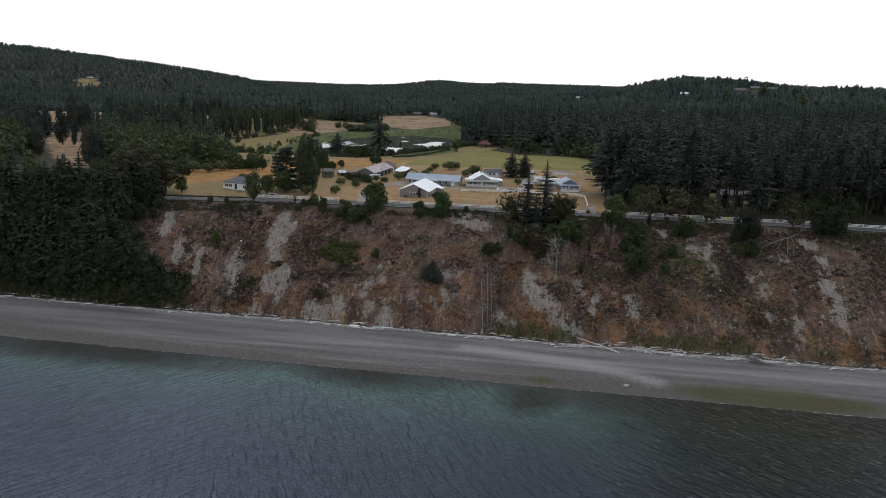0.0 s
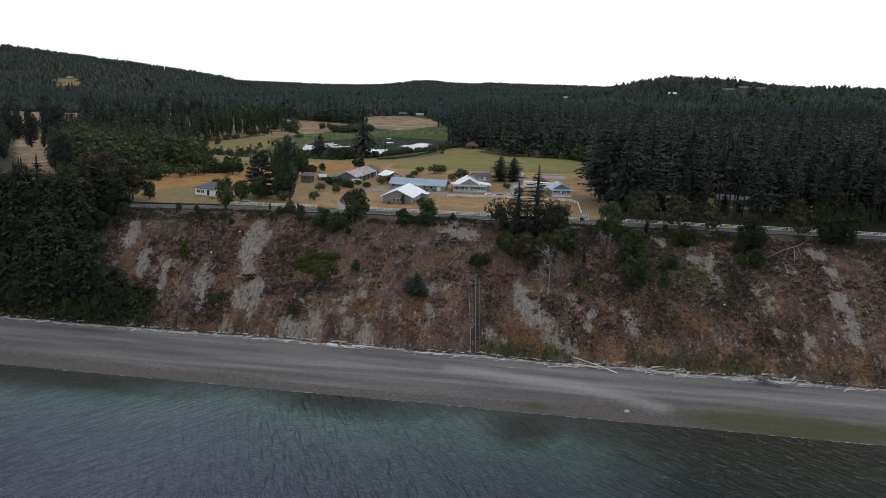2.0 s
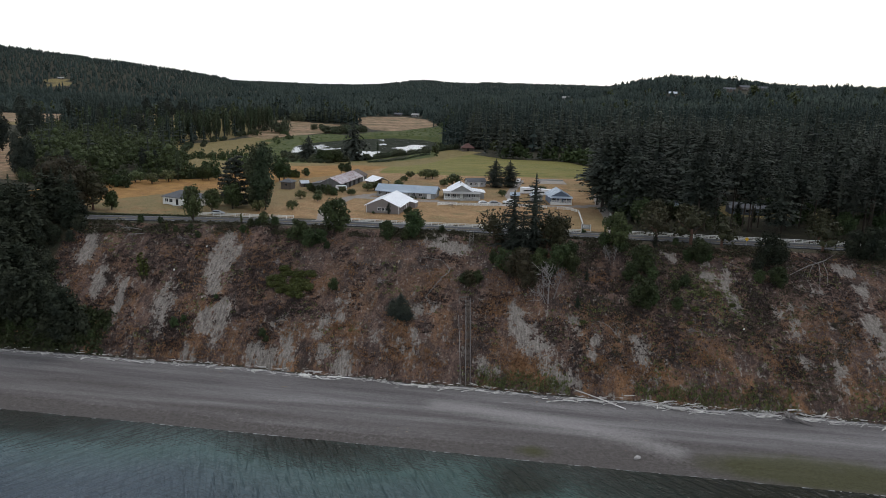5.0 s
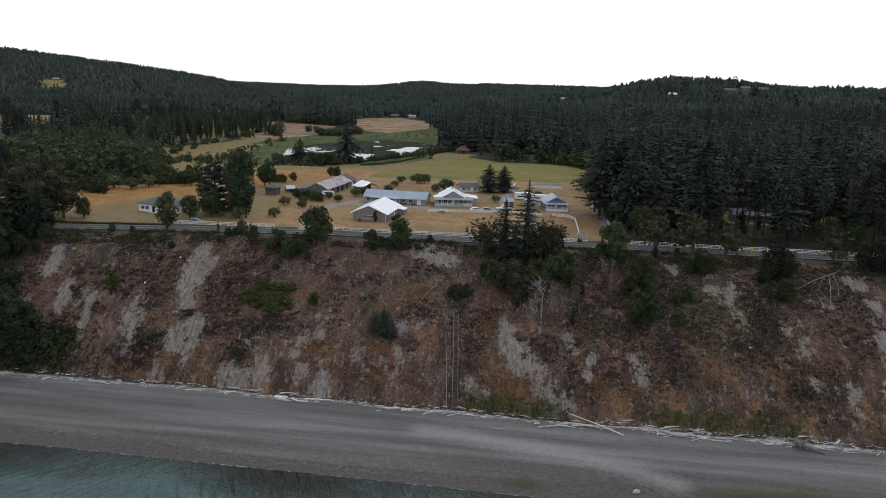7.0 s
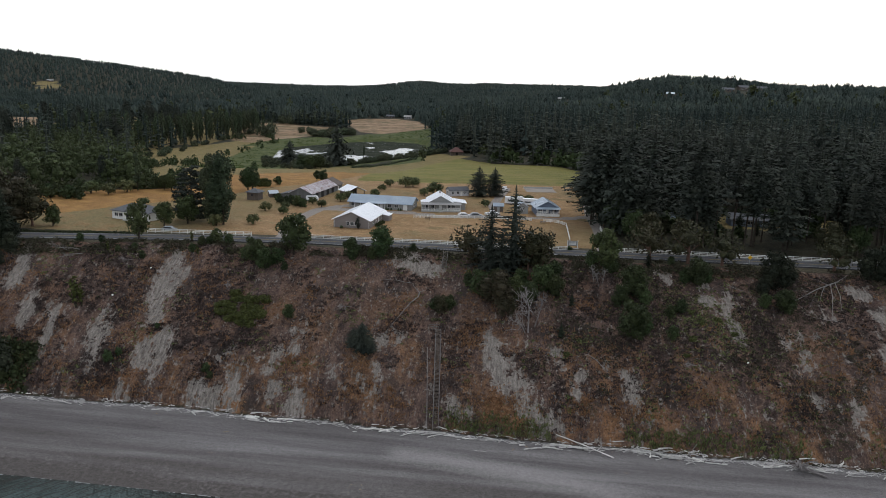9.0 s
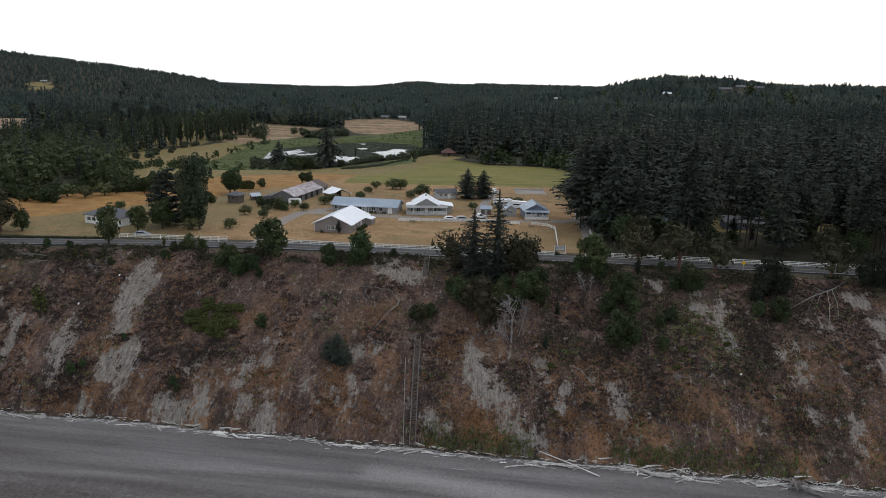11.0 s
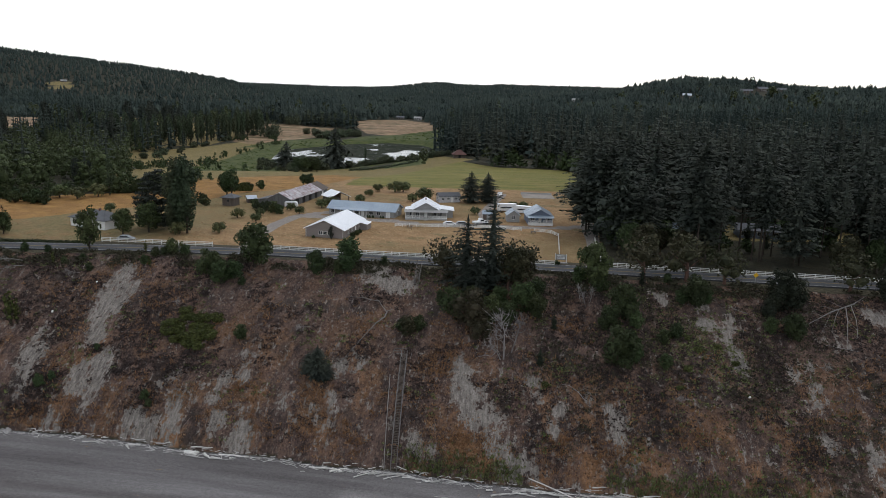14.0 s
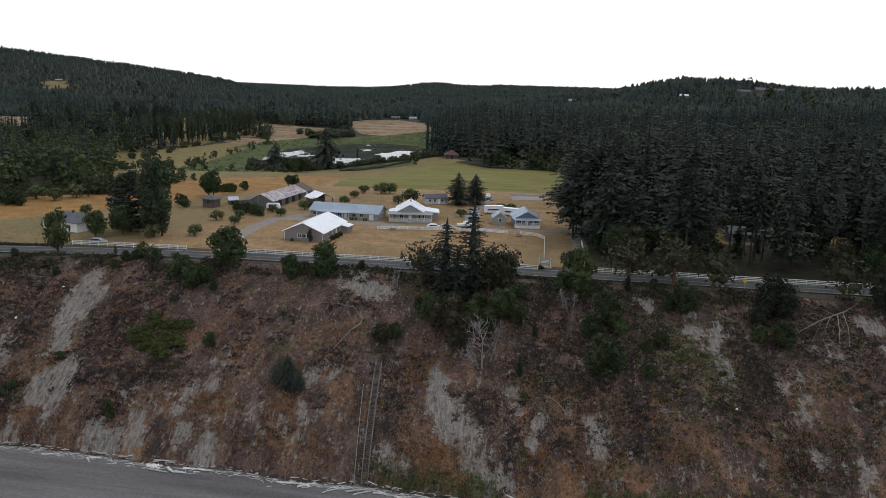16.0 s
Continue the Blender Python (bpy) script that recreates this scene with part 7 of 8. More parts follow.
for k in range(46):
    x_ = rs.uniform(-136, -121)
    s0 = rs.uniform(0.25, 1.12)
    y_ = float(base_y(np.array([x_]))[0] + s0 * (crest_y(x_) - base_y(np.array([x_]))[0]))
    plant("broadleaf_tree", WESTERN[k % 2], x_, y_, rs.uniform(0.28, 0.52), rs.uniform(0, 360), "dark green tree on the wooded western slope", "tree", "western slope trees", sink=0.6)
west_x, west_y = np.array(west_x), np.array(west_y)
half = len(west_x) * 35 // 100
WEST_FIR = [conifer_meshes(360 + k, 14, 9.5, 0.5, 16, only_quads=True, frond=1.0, fine=0.6, droop=0.2, full=2.0) for k in range(2)]
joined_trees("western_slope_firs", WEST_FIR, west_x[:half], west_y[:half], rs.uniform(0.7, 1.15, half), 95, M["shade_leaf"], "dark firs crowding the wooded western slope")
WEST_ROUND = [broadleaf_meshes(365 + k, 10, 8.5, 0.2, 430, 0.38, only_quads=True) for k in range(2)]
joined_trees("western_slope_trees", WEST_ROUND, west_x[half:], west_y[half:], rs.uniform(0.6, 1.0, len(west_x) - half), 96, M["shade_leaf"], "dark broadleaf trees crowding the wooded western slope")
for x_, y_, sc in ((-108, 190.5, 0.5), (-103.5, 188.4, 0.42), (-112, 192, 0.55), (-116, 190.5, 0.5), (-121, 190, 0.55), (-127, 190, 0.5), (-106, 187.6, 0.35), (-81, 191.0, 0.42), (-79, 192.6, 0.3), (-56.1, 189.0, 0.36), (-54.6, 187.5, 0.28), (-72.6, 200.8, 0.24)):
    plant("bluff_bush", BROAD[2], x_, y_, sc, x_ * 7, "dark bush at the bluff's foot", "bush", "bushes at the foot", sink=0.3)
xs = rs.uniform(-185, -100, 2600)
ys = base_y(xs) + rs.uniform(0.2, 9.0, 2600) ** 1.0
WEST_SCRUB = xs, ys
DOME = broadleaf_meshes(236, 18.0, 21.0, 1.2, 6500, 0.36, "madrone", 18)
plant("madrone_tree", DOME, -139, 243.5, 1.0, 0, "wide dark olive madrone beside the road", "madrone tree")
plant("madrone_tree", MADRONE[0], -131, 246, 1.0, 80, "wide dark olive madrone beside the road", "madrone tree")
plant("broadleaf_tree", BROAD[2], -125.5, 248, 0.85, 0, "slim leafy tree beside the road", "tree")
# madrones and low trees between road and fir wood
for x_, y_, sc, ms in ((60, 253, 0.8, MADRONE[0]), (72, 255, 0.8, MADRONE[0]), (56, 254, 0.8, BROAD[1]), (112, 246, 0.8, MADRONE[0]), (121, 248, 0.75, BROAD[1]), (58, 262, 0.9, BROAD[0]),
                       (66, 260, 0.7, MADRONE[1]), (78, 254, 0.6, BROAD[2]), (132, 246, 0.9, BROAD[0]), (53, 270, 0.9, BROAD[1])):
    plant("madrone_tree" if ms in MADRONE else "broadleaf_tree", ms, x_, y_, sc, (x_ * 13) % 360, "low olive-green tree under the tall firs", "tree", "trees behind the fence")

UNDER = [broadleaf_meshes(180 + k, 4.5, 5.0, 0.2, 85, 0.75, only_quads=True) for k in range(2)]
rs = np.random.RandomState(94)
ux = rs.uniform(52, 170, 330)
ux[::2] = rs.uniform(52, 90, 165)
uy = road_y(ux) + rs.uniform(34, 95, 330)
okk = ~((np.abs(ux - 102) < 10) & (np.abs(uy - 282) < 10)) & (ux > 50 + (uy - 250) * 0.02)
okk[::3] = False
joined_trees("understory", UNDER, ux[okk], uy[okk], rs.uniform(0.5, 1.2, okk.sum()), 94, M["leaf"], "dark bushes under the tall firs")

# ---------------------------------------------------------------- dead trees
def dead_tree(seed, length, limbs=9, spread=0.55):
    rs_ = np.random.RandomState(seed)
    bm = tube([(0, 0, -0.3), (length * 0.05, 0.05, length * 0.5), (-length * 0.02, 0.2, length)], [length * 0.013 + 0.05, length * 0.009 + 0.03, 0.02], 6)
    for j in range(limbs):
        a, q_ = rs_.uniform(0, 6.28), rs_.uniform(0.25, 0.95)
        ln = length * spread * (1.05 - q_) * rs_.uniform(0.6, 1.2) + 0.5
        p0 = Vector((0.05, 0.05, length * q_))
        d = Vector((math.cos(a) * 0.8, math.sin(a) * 0.8, rs_.uniform(0.5, 1.3)))
        j1, j2 = (Vector(rs_.uniform(-0.16, 0.16, 3)) * ln for _ in range(2))
        p1, p2 = p0 + d * ln * 0.5 + j2, p0 + d * ln + Vector((0, 0, rs_.uniform(-0.5, 0.3) * ln)) + j1
        tube([p0, p0 + d * ln * 0.25 + j1, p1, p2], [0.07, 0.055, 0.045, 0.02], 5, bm)
        for i in range(3):
            e = Vector((rs_.uniform(-1, 1), rs_.uniform(-1, 1), rs_.uniform(0, 0.8)))
            tube([p1, p1 + e * ln * 0.4], [0.038, 0.018], 4, bm)
    me = bpy.data.meshes.new("dead_tree")
    bm.to_mesh(me)
    bm.free()
    me.materials.append(M["dead"])
    return me


DEAD = [dead_tree(400 + k, ln, lb, sp) for k, (ln, lb, sp) in enumerate(((9, 20, 0.6), (7, 16, 0.6), (10, 10, 0.4), (5, 15, 0.9)))]


def lay_dead(me, x_, y_, rx, ry, rz, sc, label, lift=0.3):
    ob = new("dead_tree", me)
    ob.matrix_world = pose(x_, y_, h1(x_, y_) + lift, rx, ry, rz) @ Matrix.Scale(sc, 4)
    return tagged(ob, label, "dead tree", "dead trees on the bluff")


lay_dead(DEAD[0], 21.4, 200.6, 6, -6, 0, 1.35, "bleached grey dead snag standing on the bluff")
lay_dead(DEAD[1], 23.2, 202.6, 8, 16, 60, 1.25, "bleached grey dead snag leaning on the bluff")
lay_dead(DEAD[3], 20.6, 200.4, 16, -34, 20, 1.25, "bleached grey dead limbs on the bluff")


def fallen(name, trunks, label, lift=0.35):
    """A fallen dead tree: bent limbs that follow the slope, each (x, y, height over it, thickness)."""
    ob = new(name)
    x0, y0 = trunks[0][0][:2]
    ob.matrix_world = pose(x0, y0, h1(x0, y0))
    tagged(ob, label, "dead tree", "dead trees on the bluff")
    for j, t_ in enumerate(trunks):
        pts = [(x - x0, y - y0, h1(x, y) - h1(x0, y0) + up * 0.28 + lift) for x, y, up, r in t_]
        part("trunk" if j == 0 else "limb", tube(pts, [q_[3] * 0.58 for q_ in t_], 6), M["dead"], ob)
    return ob


fallen("fallen_tree", [[(-16.7, 218, 0.1, 0.08), (-13.2, 217.8, 0.3, 0.16), (-11.2, 217.0, 0.4, 0.19), (-9.3, 216.8, 0.2, 0.22)],
                       [(-13.2, 217.8, 0.3, 0.09), (-14.6, 219.2, 0.8, 0.06), (-15.0, 220.6, 0.9, 0.03)],
                       [(-11.2, 217.0, 0.4, 0.08), (-11.8, 215.4, 0.3, 0.04)]], "bent bleached tree fallen across the slope")
fallen("fallen_tree", [[(-15.1, 197.4, 0.0, 0.10), (-10.9, 204.3, 0.5, 0.17), (-8.7, 208.8, 0.7, 0.22), (-7.0, 211.5, 0.5, 0.26), (-6.7, 213.4, 0.5, 0.28)],
                       [(-6.9, 213.2, 0.5, 0.20), (-8.4, 215.4, 0.6, 0.13), (-9.2, 216.6, 1.0, 0.06)], [(-6.9, 213.2, 0.5, 0.14), (-5.4, 214.4, 1.0, 0.07)],
                       [(-8.7, 208.8, 0.7, 0.08), (-11.4, 209.6, 1.1, 0.04)], [(-10.7, 204.3, 0.5, 0.07), (-8.6, 203.4, 0.7, 0.03)],
                       [(-9.6, 206.8, 0.6, 0.07), (-11.8, 205.8, 0.9, 0.03)]], "broken bleached trunk lying up the slope")
fallen("fallen_tree", [[(103.2, 219.4, 0.6, 0.34), (96.4, 215.2, 1.2, 0.26), (89.4, 210.9, 0.4, 0.10)], [(100.6, 217.8, 0.8, 0.18), (98.9, 212.0, 2.2, 0.14), (96.6, 205.6, 0.3, 0.06)],
                       [(98.6, 216.5, 1.0, 0.16), (96.6, 213.0, 2.4, 0.12), (94.5, 209.2, 0.4, 0.05)], [(102.2, 218.8, 0.6, 0.16), (101.0, 212.4, 2.0, 0.12), (99.2, 206.8, 0.4, 0.05)],
                       [(97.5, 215.9, 1.1, 0.12), (95.6, 216.6, 2.6, 0.08), (93.6, 216.9, 3.0, 0.04)], [(94.2, 213.8, 1.0, 0.10), (92.4, 214.6, 2.2, 0.05), (91.0, 214.4, 2.6, 0.03)],
                       [(96.4, 215.2, 1.2, 0.10), (94.0, 211.2, 1.4, 0.06), (91.6, 208.0, 0.4, 0.03)], [(102.8, 219.2, 0.6, 0.16), (105.2, 220.2, 3.4, 0.08), (106.0, 220.4, 5.0, 0.04)],
                       [(98.9, 212.0, 2.2, 0.07), (100.2, 209.2, 1.4, 0.03)], [(99.6, 217.2, 0.9, 0.10), (97.0, 218.4, 3.2, 0.06), (95.2, 218.8, 4.2, 0.03)]],
       "pale dead tree with a fan of limbs near the bluff's top")
fallen("fallen_tree", [[(91.5, 205.2, 0.2, 0.06), (94.2, 204.2, 0.4, 0.13), (97.7, 202.6, 0.3, 0.17)], [(94.2, 204.2, 0.4, 0.07), (93.2, 206.4, 0.8, 0.03)],
                       [(95.8, 203.5, 0.4, 0.06), (96.6, 205.2, 0.8, 0.03)]], "short pale dead trunk on the slope")
fallen("fallen_tree", [[(33.5, 193.6, 0.2, 0.05), (35.4, 193.0, 0.6, 0.11), (37.2, 191.4, 0.4, 0.15), (38.7, 189.8, 0.1, 0.12)], [(35.4, 193.0, 0.6, 0.08), (36.6, 194.6, 1.2, 0.04)],
                       [(37.2, 191.4, 0.4, 0.09), (39.6, 192.2, 0.9, 0.04)], [(36.4, 192.2, 0.5, 0.08), (35.2, 190.2, 0.6, 0.03)]], "tangle of pale dead limbs on the slope")
for x_, y_ in ((39.4, 218.6), (41.6, 217.8), (40.5, 216.8)):
    lay_dead(DEAD[1], x_, y_, 12, (x_ * 40) % 30 - 15, x_ * 70, 0.62, "cluster of pale bare stems among the bushes")
for x_, y_, a_ in ((-104, 223.5, 80), (-107, 222.5, 62), (-102.5, 221.8, 95)):
    lay_dead(DEAD[2], x_, y_, 10, -a_, 20, 0.6, "pale dead branch lying below the road edge", 0.5)
for x_, y_ in ((-88, 222), (-60, 214), (-30, 219), (-24, 208), (70, 198), (88, 200), (106, 205), (60, 190), (30, 205), (-98, 214), (78, 216), (115, 212)):
    lay_dead(DEAD[int(x_) % 4], x_, y_, 50 + (x_ * 7) % 40, (x_ * 13) % 80 - 40, x_ * 17, 0.45, "small pale dead branch on the slope", 0.15)
# madrones rooted on the bluff side of the road, bare red stems under open crowns
MAD_OPEN = [broadleaf_meshes(370 + k, 11.5, 13.5, 3.0, 480, 0.5, "madrone", 16) for k in range(2)]
for k, (x_, y_, sc) in enumerate(((56.0, 229.5, 0.95), (66.5, 229.0, 1.05), (75.5, 228.0, 0.85), (104.5, 225.5, 0.85), (24.5, 226.5, 0.85), (6.0, 226.5, 0.9))):
    ob = plant("madrone_tree", MAD_OPEN[k % 2], x_, y_, sc, x_ * 31, "madrone with bare red stem and open crown beside the road", "madrone tree", "roadside madrones", lean=6 - 4 * (k % 3))
for me_ in (MAD_OPEN[0][0], MAD_OPEN[1][0], MADRONE[0][0], MADRONE[1][0]):
    me_.materials[0] = M["redbark"]
# broad old firs at the wood's corner, and willows thick along the pond's near bank
CORNER = conifer_meshes(375, 30, 17, 2.0, 30, frond=0.7, full=2.2, droop=0.18, fine=0.65)
for x_, y_, sc in ((50.5, 283, 1.0), (55, 268, 0.95), (53, 300, 1.05)):
    plant("fir_tree", CORNER, x_, y_, sc, x_ * 37, "broad old fir at the corner of the wood", "fir tree", "firs behind the road")
rs = np.random.RandomState(97)
for k in range(34):
    t_ = rs.uniform()
    x_, y_ = (-92 + 40 * t_ + rs.normal() * 2.5, 566 + 62 * t_ + rs.normal() * 5) if k < 22 else (-140 + 36 * rs.uniform(), 505 + 30 * rs.uniform())
    plant("willow_bush", WILLOW[k % 2], x_, y_, rs.uniform(0.8, 1.35) * (1.0 if k < 22 else 0.5), rs.uniform(0, 360), "grey-green willow thicket by the pond", "bush", "bushes round the pond")
# slim firs on tall bare stems along the front of the wood, and cover before the house in it
POLEFIR = [conifer_meshes(380 + k, 30 + 3 * k, 9.5, 14.0 + 2 * k, 15, "fir", 0.17, 0.1, frond=0.8, fine=0.75) for k in range(2)]
rs = np.random.RandomState(98)
for k in range(26):
    x_ = 76 + 3.6 * k + rs.uniform(-1.6, 1.6)
    y_ = float(road_y(x_)) + rs.uniform(16, 44)
    if abs(x_ - 104) < 9 and abs(y_ - 290) < 7:
        continue
    plant("fir_tree", POLEFIR[k % 2], x_, y_, rs.uniform(0.7, 1.0), rs.uniform(0, 360), "slim fir on a tall bare stem", "fir tree", "firs behind the road", lean=rs.uniform(-2, 2))
for x_, y_, sc in ((96, 279, 0.85), (101, 276, 0.6), (107, 279, 0.8), (112, 281, 0.7)):
    plant("young_fir", YOUNG[0], x_, y_, sc, x_ * 7, "young dark fir before the house in the wood", "fir tree", "young firs in the wood")
# dense dark hedge at the western field's corner, and the yellow-green bush in the gold field
for k in range(22):
    x_, y_ = -178 + 1.6 * k + rs.normal() * 1.8, 319 - 0.9 * k + rs.normal() * 2.6
    plant("hedge_bush", BUSH[k % 3], x_, y_, rs.uniform(1.2, 2.1), rs.uniform(0, 360), "dense dark hedge bush by the gold field", "bush", "western hedge")
for dx, dy, sc in ((0, 0, 1.1), (3.4, 0.8, 0.9), (-3.2, 0.4, 0.8), (1.2, 2.4, 1.2)):
    plant("yellow_bush", (None, VINE[int(sc * 10) % 2][1]), -90.5 + dx, 352.0 + dy, sc, dx * 90, "bright yellow-green bush in the gold field", "bush", "yellow bushes", sink=0.15, tall=1.7)
# ---------------------------------------------------------------- timber stairs down the bluff
def stair_x(y_):
    return 0.35 - 1.2 * (y_ - 177.4) / 24


def stair_z(y_):
    return h1(stair_x(y_), y_) + 0.35


stairs = thing("beach_stairs", 0.2, 177.6, 0, 0, "long weathered timber stair with side rails climbing the bluff", "stairs")
stairs.matrix_world = Matrix.Identity(4)
ys_ = np.linspace(177.4, 201.4, 13)
zs_ = np.array([stair_z(v) for v in ys_])
zs_ = np.convolve(np.pad(zs_, 1, mode="edge"), [0.25, 0.5, 0.25], "valid")
zs_[0] = h1(stair_x(177.4), 177.4) + 0.1
for xx in (-0.62, 0.62):
    pts = [(stair_x(float(a)) + xx, float(a), float(b)) for a, b in zip(ys_, zs_)]
    part("stringer", tube(pts, [0.12] * len(pts), 4), M["dead"], stairs, "pale weathered stringer")
    part("handrail", tube([(p[0], p[1], p[2] + 0.95) for p in pts], [0.075] * len(pts), 4), M["dead"], stairs, "pale weathered handrail")
    for p in pts:
        part("post", box_bm(p[0] - 0.06, p[0] + 0.06, p[1] - 0.06, p[1] + 0.06, p[2] - 0.9, p[2] + 0.98), M["stairwood"], stairs)
bm = box_bm(-0.56, 0.56, -0.14, 0.14, -0.03, 0.03)
tread_me = bpy.data.meshes.new("tread")
bm.to_mesh(tread_me)
bm.free()
tread_me.materials.append(M["cedar"])
for k in range(84):
    y_ = 177.5 + (201.3 - 177.5) * k / 83
    o = new("tread", tread_me)
    o.parent = stairs
    o.matrix_world = pose(stair_x(y_), y_, float(np.interp(y_, ys_, zs_)) + 0.08, 0, random.uniform(-2, 2), random.uniform(-1.5, 1.5))
zt = float(zs_[-1])
part("landing", box_bm(-2.7, -0.2, 201.4, 203.2, zt - 0.06, zt + 0.06, 0.01), M["stairwood"], stairs)
for yy in (201.5, 203.0):
    part("landing_rail", box_bm(-3.3, -0.8, yy - 0.05, yy + 0.05, zt + 0.75, zt + 0.88), M["stairwood"], stairs)
    for xx in (-3.3, -2.1, -0.8):
        part("post", box_bm(xx - 0.06, xx + 0.06, yy - 0.06, yy + 0.06, zt - 1.5, zt + 0.9), M["stairwood"], stairs)

side = thing("side_pole", -2.0, 178, 0, 0, "long thin timber rail lying up the slope beside the stair", "rail")
side.matrix_world = Matrix.Identity(4)
pts = [(-1.6 - 0.14 * k, 177.5 + 1.6 * k, h1(-1.6 - 0.14 * k, 177.5 + 1.6 * k) + 0.55) for k in range(12)]
part("pole", tube(pts, [0.085] * 12, 5), M["dead"], side)
for p_ in pts[::2]:
    part("post", box_bm(p_[0] - 0.05, p_[0] + 0.05, p_[1] - 0.05, p_[1] + 0.05, p_[2] - 0.9, p_[2] + 0.15), M["stairwood"], side)

lad = thing("upper_ladder", -1.0, 224, 0, 0, "weathered ladder with tall side posts at the bluff's top", "ladder")
lad.matrix_world = Matrix.Identity(4)
for xx in (-1.5, -0.3):
    pts = [(xx, 223.6 + k * 1.3, h1(xx, 223.6 + k * 1.3) + 0.4) for k in range(6)]
    part("stringer", tube(pts, [0.09] * 6, 4), M["stairwood"], lad)
    for p_ in (pts[0], pts[3], pts[5]):
        part("post", box_bm(p_[0] - 0.07, p_[0] + 0.07, p_[1] - 0.07, p_[1] + 0.07, p_[2] - 1, p_[2] + 1.9), M["stairwood"], lad)
    part("handrail", tube([(p_[0], p_[1], p_[2] + 1.2) for p_ in pts], [0.06] * 6, 4), M["stairwood"], lad)
for k in range(20):
    y_ = 223.7 + 6.4 * k / 19
    part("rung", box_bm(-1.45, -0.35, y_ - 0.12, y_ + 0.12, h1(-0.9, y_) + 0.40, h1(-0.9, y_) + 0.46), M["stairwood"], lad)

# ---------------------------------------------------------------- driftwood along the bluff's foot
def log_mesh(seed, length, r):
    rs_ = np.random.RandomState(seed)
    n = 5
    pts = [(length * (k / (n - 1) - 0.5), rs_.uniform(-0.014, 0.014) * length, rs_.uniform(-0.01, 0.015) * length) for k in range(n)]
    bm = tube(pts, [r * (1.1 - 0.5 * k / (n - 1)) * rs_.uniform(0.85, 1.15) for k in range(n)], 7)
    for k in range(rs_.randint(0, 3)):
        p0 = Vector(pts[rs_.randint(1, n - 1)])
        tube([p0, p0 + Vector((rs_.uniform(-0.5, 0.5), rs_.uniform(-0.6, 0.6), rs_.uniform(0.1, 0.5)))], [r * 0.4, r * 0.2], 5, bm)
    me = bpy.data.meshes.new("driftwood_log")
    bm.to_mesh(me)
    bm.free()
    me.materials.append(M["drift"])
    return me


LOGS = [log_mesh(500 + k, ln, r_) for k, (ln, r_) in enumerate(((3.2, 0.12), (4.6, 0.15), (2.2, 0.10), (6.5, 0.17), (1.6, 0.16), (3.8, 0.09), (2.6, 0.24)))]
rs = np.random.RandomState(95)
for k in range(170):
    x_ = rs.uniform(-165, 128)
    if k > 110:
        x_ = rs.choice([30, 50, 55, 60, 78, 80, -2, -42])
        x_ += rs.normal() * 4
    off = rs.uniform(-0.4, 2.0) * (1.5 if 20 < x_ < 90 else 1.0)
    y_ = float(base_y(np.array([x_]))[0]) - off
    ob = new("driftwood_log", LOGS[rs.randint(7)])
    sc = rs.uniform(0.45, 1.0)
    ob.matrix_world = pose(x_, y_, h1(x_, y_) + 0.14 * sc + rs.uniform(0, 0.2), 0, rs.uniform(-4, 4), -5 + rs.normal() * 22) @ Matrix.Scale(sc, 4)
    tagged(ob, "bleached grey driftwood log on the gravel beach", "driftwood", "driftwood logs")
for x_, y_, rz, sc, lg, rx in ((48.5, 171.8, -30, 1.55, 3, 0), (47.0, 172.2, 75, 0.9, 1, -35), (-42, 180.0, -4, 1.2, 6, 0), (-33, 179.6, -6, 1.0, 3, 0), (-55, 181.4, -4, 1.0, 6, 0),
                               (-14, 177.0, -8, 1.2, 1, 0), (30, 173.2, -15, 1.3, 3, 0), (10.5, 169.5, -10, 0.7, 5, 0), (72, 169.3, 20, 1.2, 1, 0), (82, 168.4, -12, 1.2, 5, 0)):
    ob = new("driftwood_log", LOGS[lg])
    ob.matrix_world = pose(x_, y_, h1(x_, y_) + 0.3, rx, -3, rz) @ Matrix.Scale(sc, 4)
    tagged(ob, "large bleached driftwood log on the gravel beach", "driftwood", "driftwood logs")

# small sticks, joined
rs = np.random.RandomState(96)
n = 1500
x_ = np.concatenate([rs.uniform(-170, 130, n), 50 + rs.normal(size=300) * 9, 78 + rs.normal(size=300) * 6])
n = len(x_)
y_ = base_y(x_) - np.abs(rs.normal(size=n)) * 0.9 + 0.3
z_ = height(x_, y_) + 0.07
a = radians(-5) + rs.normal(size=n) * 0.5
ln = rs.uniform(0.25, 1.1, n)
wd = rs.uniform(0.04, 0.10, n)
d = np.stack([np.cos(a) * ln, np.sin(a) * ln, rs.uniform(-0.05, 0.12, n)], 1)
p_ = np.stack([-np.sin(a) * wd, np.cos(a) * wd, 0 * a], 1)
c_ = np.stack([x_, y_, z_], 1)
up = np.array([0, 0, 0.09])
V = np.stack([c_ - d - p_, c_ + d - p_ * 0.6, c_ + d + p_ * 0.6, c_ - d + p_, c_ - d + up, c_ + d + up], 1).reshape(-1, 3)
F = []
for k in range(n):
    o = 6 * k
    F += [(o, o + 1, o + 5, o + 4), (o + 3, o + 4, o + 5, o + 2), (o, o + 4, o + 3), (o + 1, o + 2, o + 5)]
tagged(new("drift_sticks", mesh_of("drift_sticks", V.tolist(), F, M["drift"])), "line of bleached sticks and bark along the beach", "driftwood", kind="stuff")

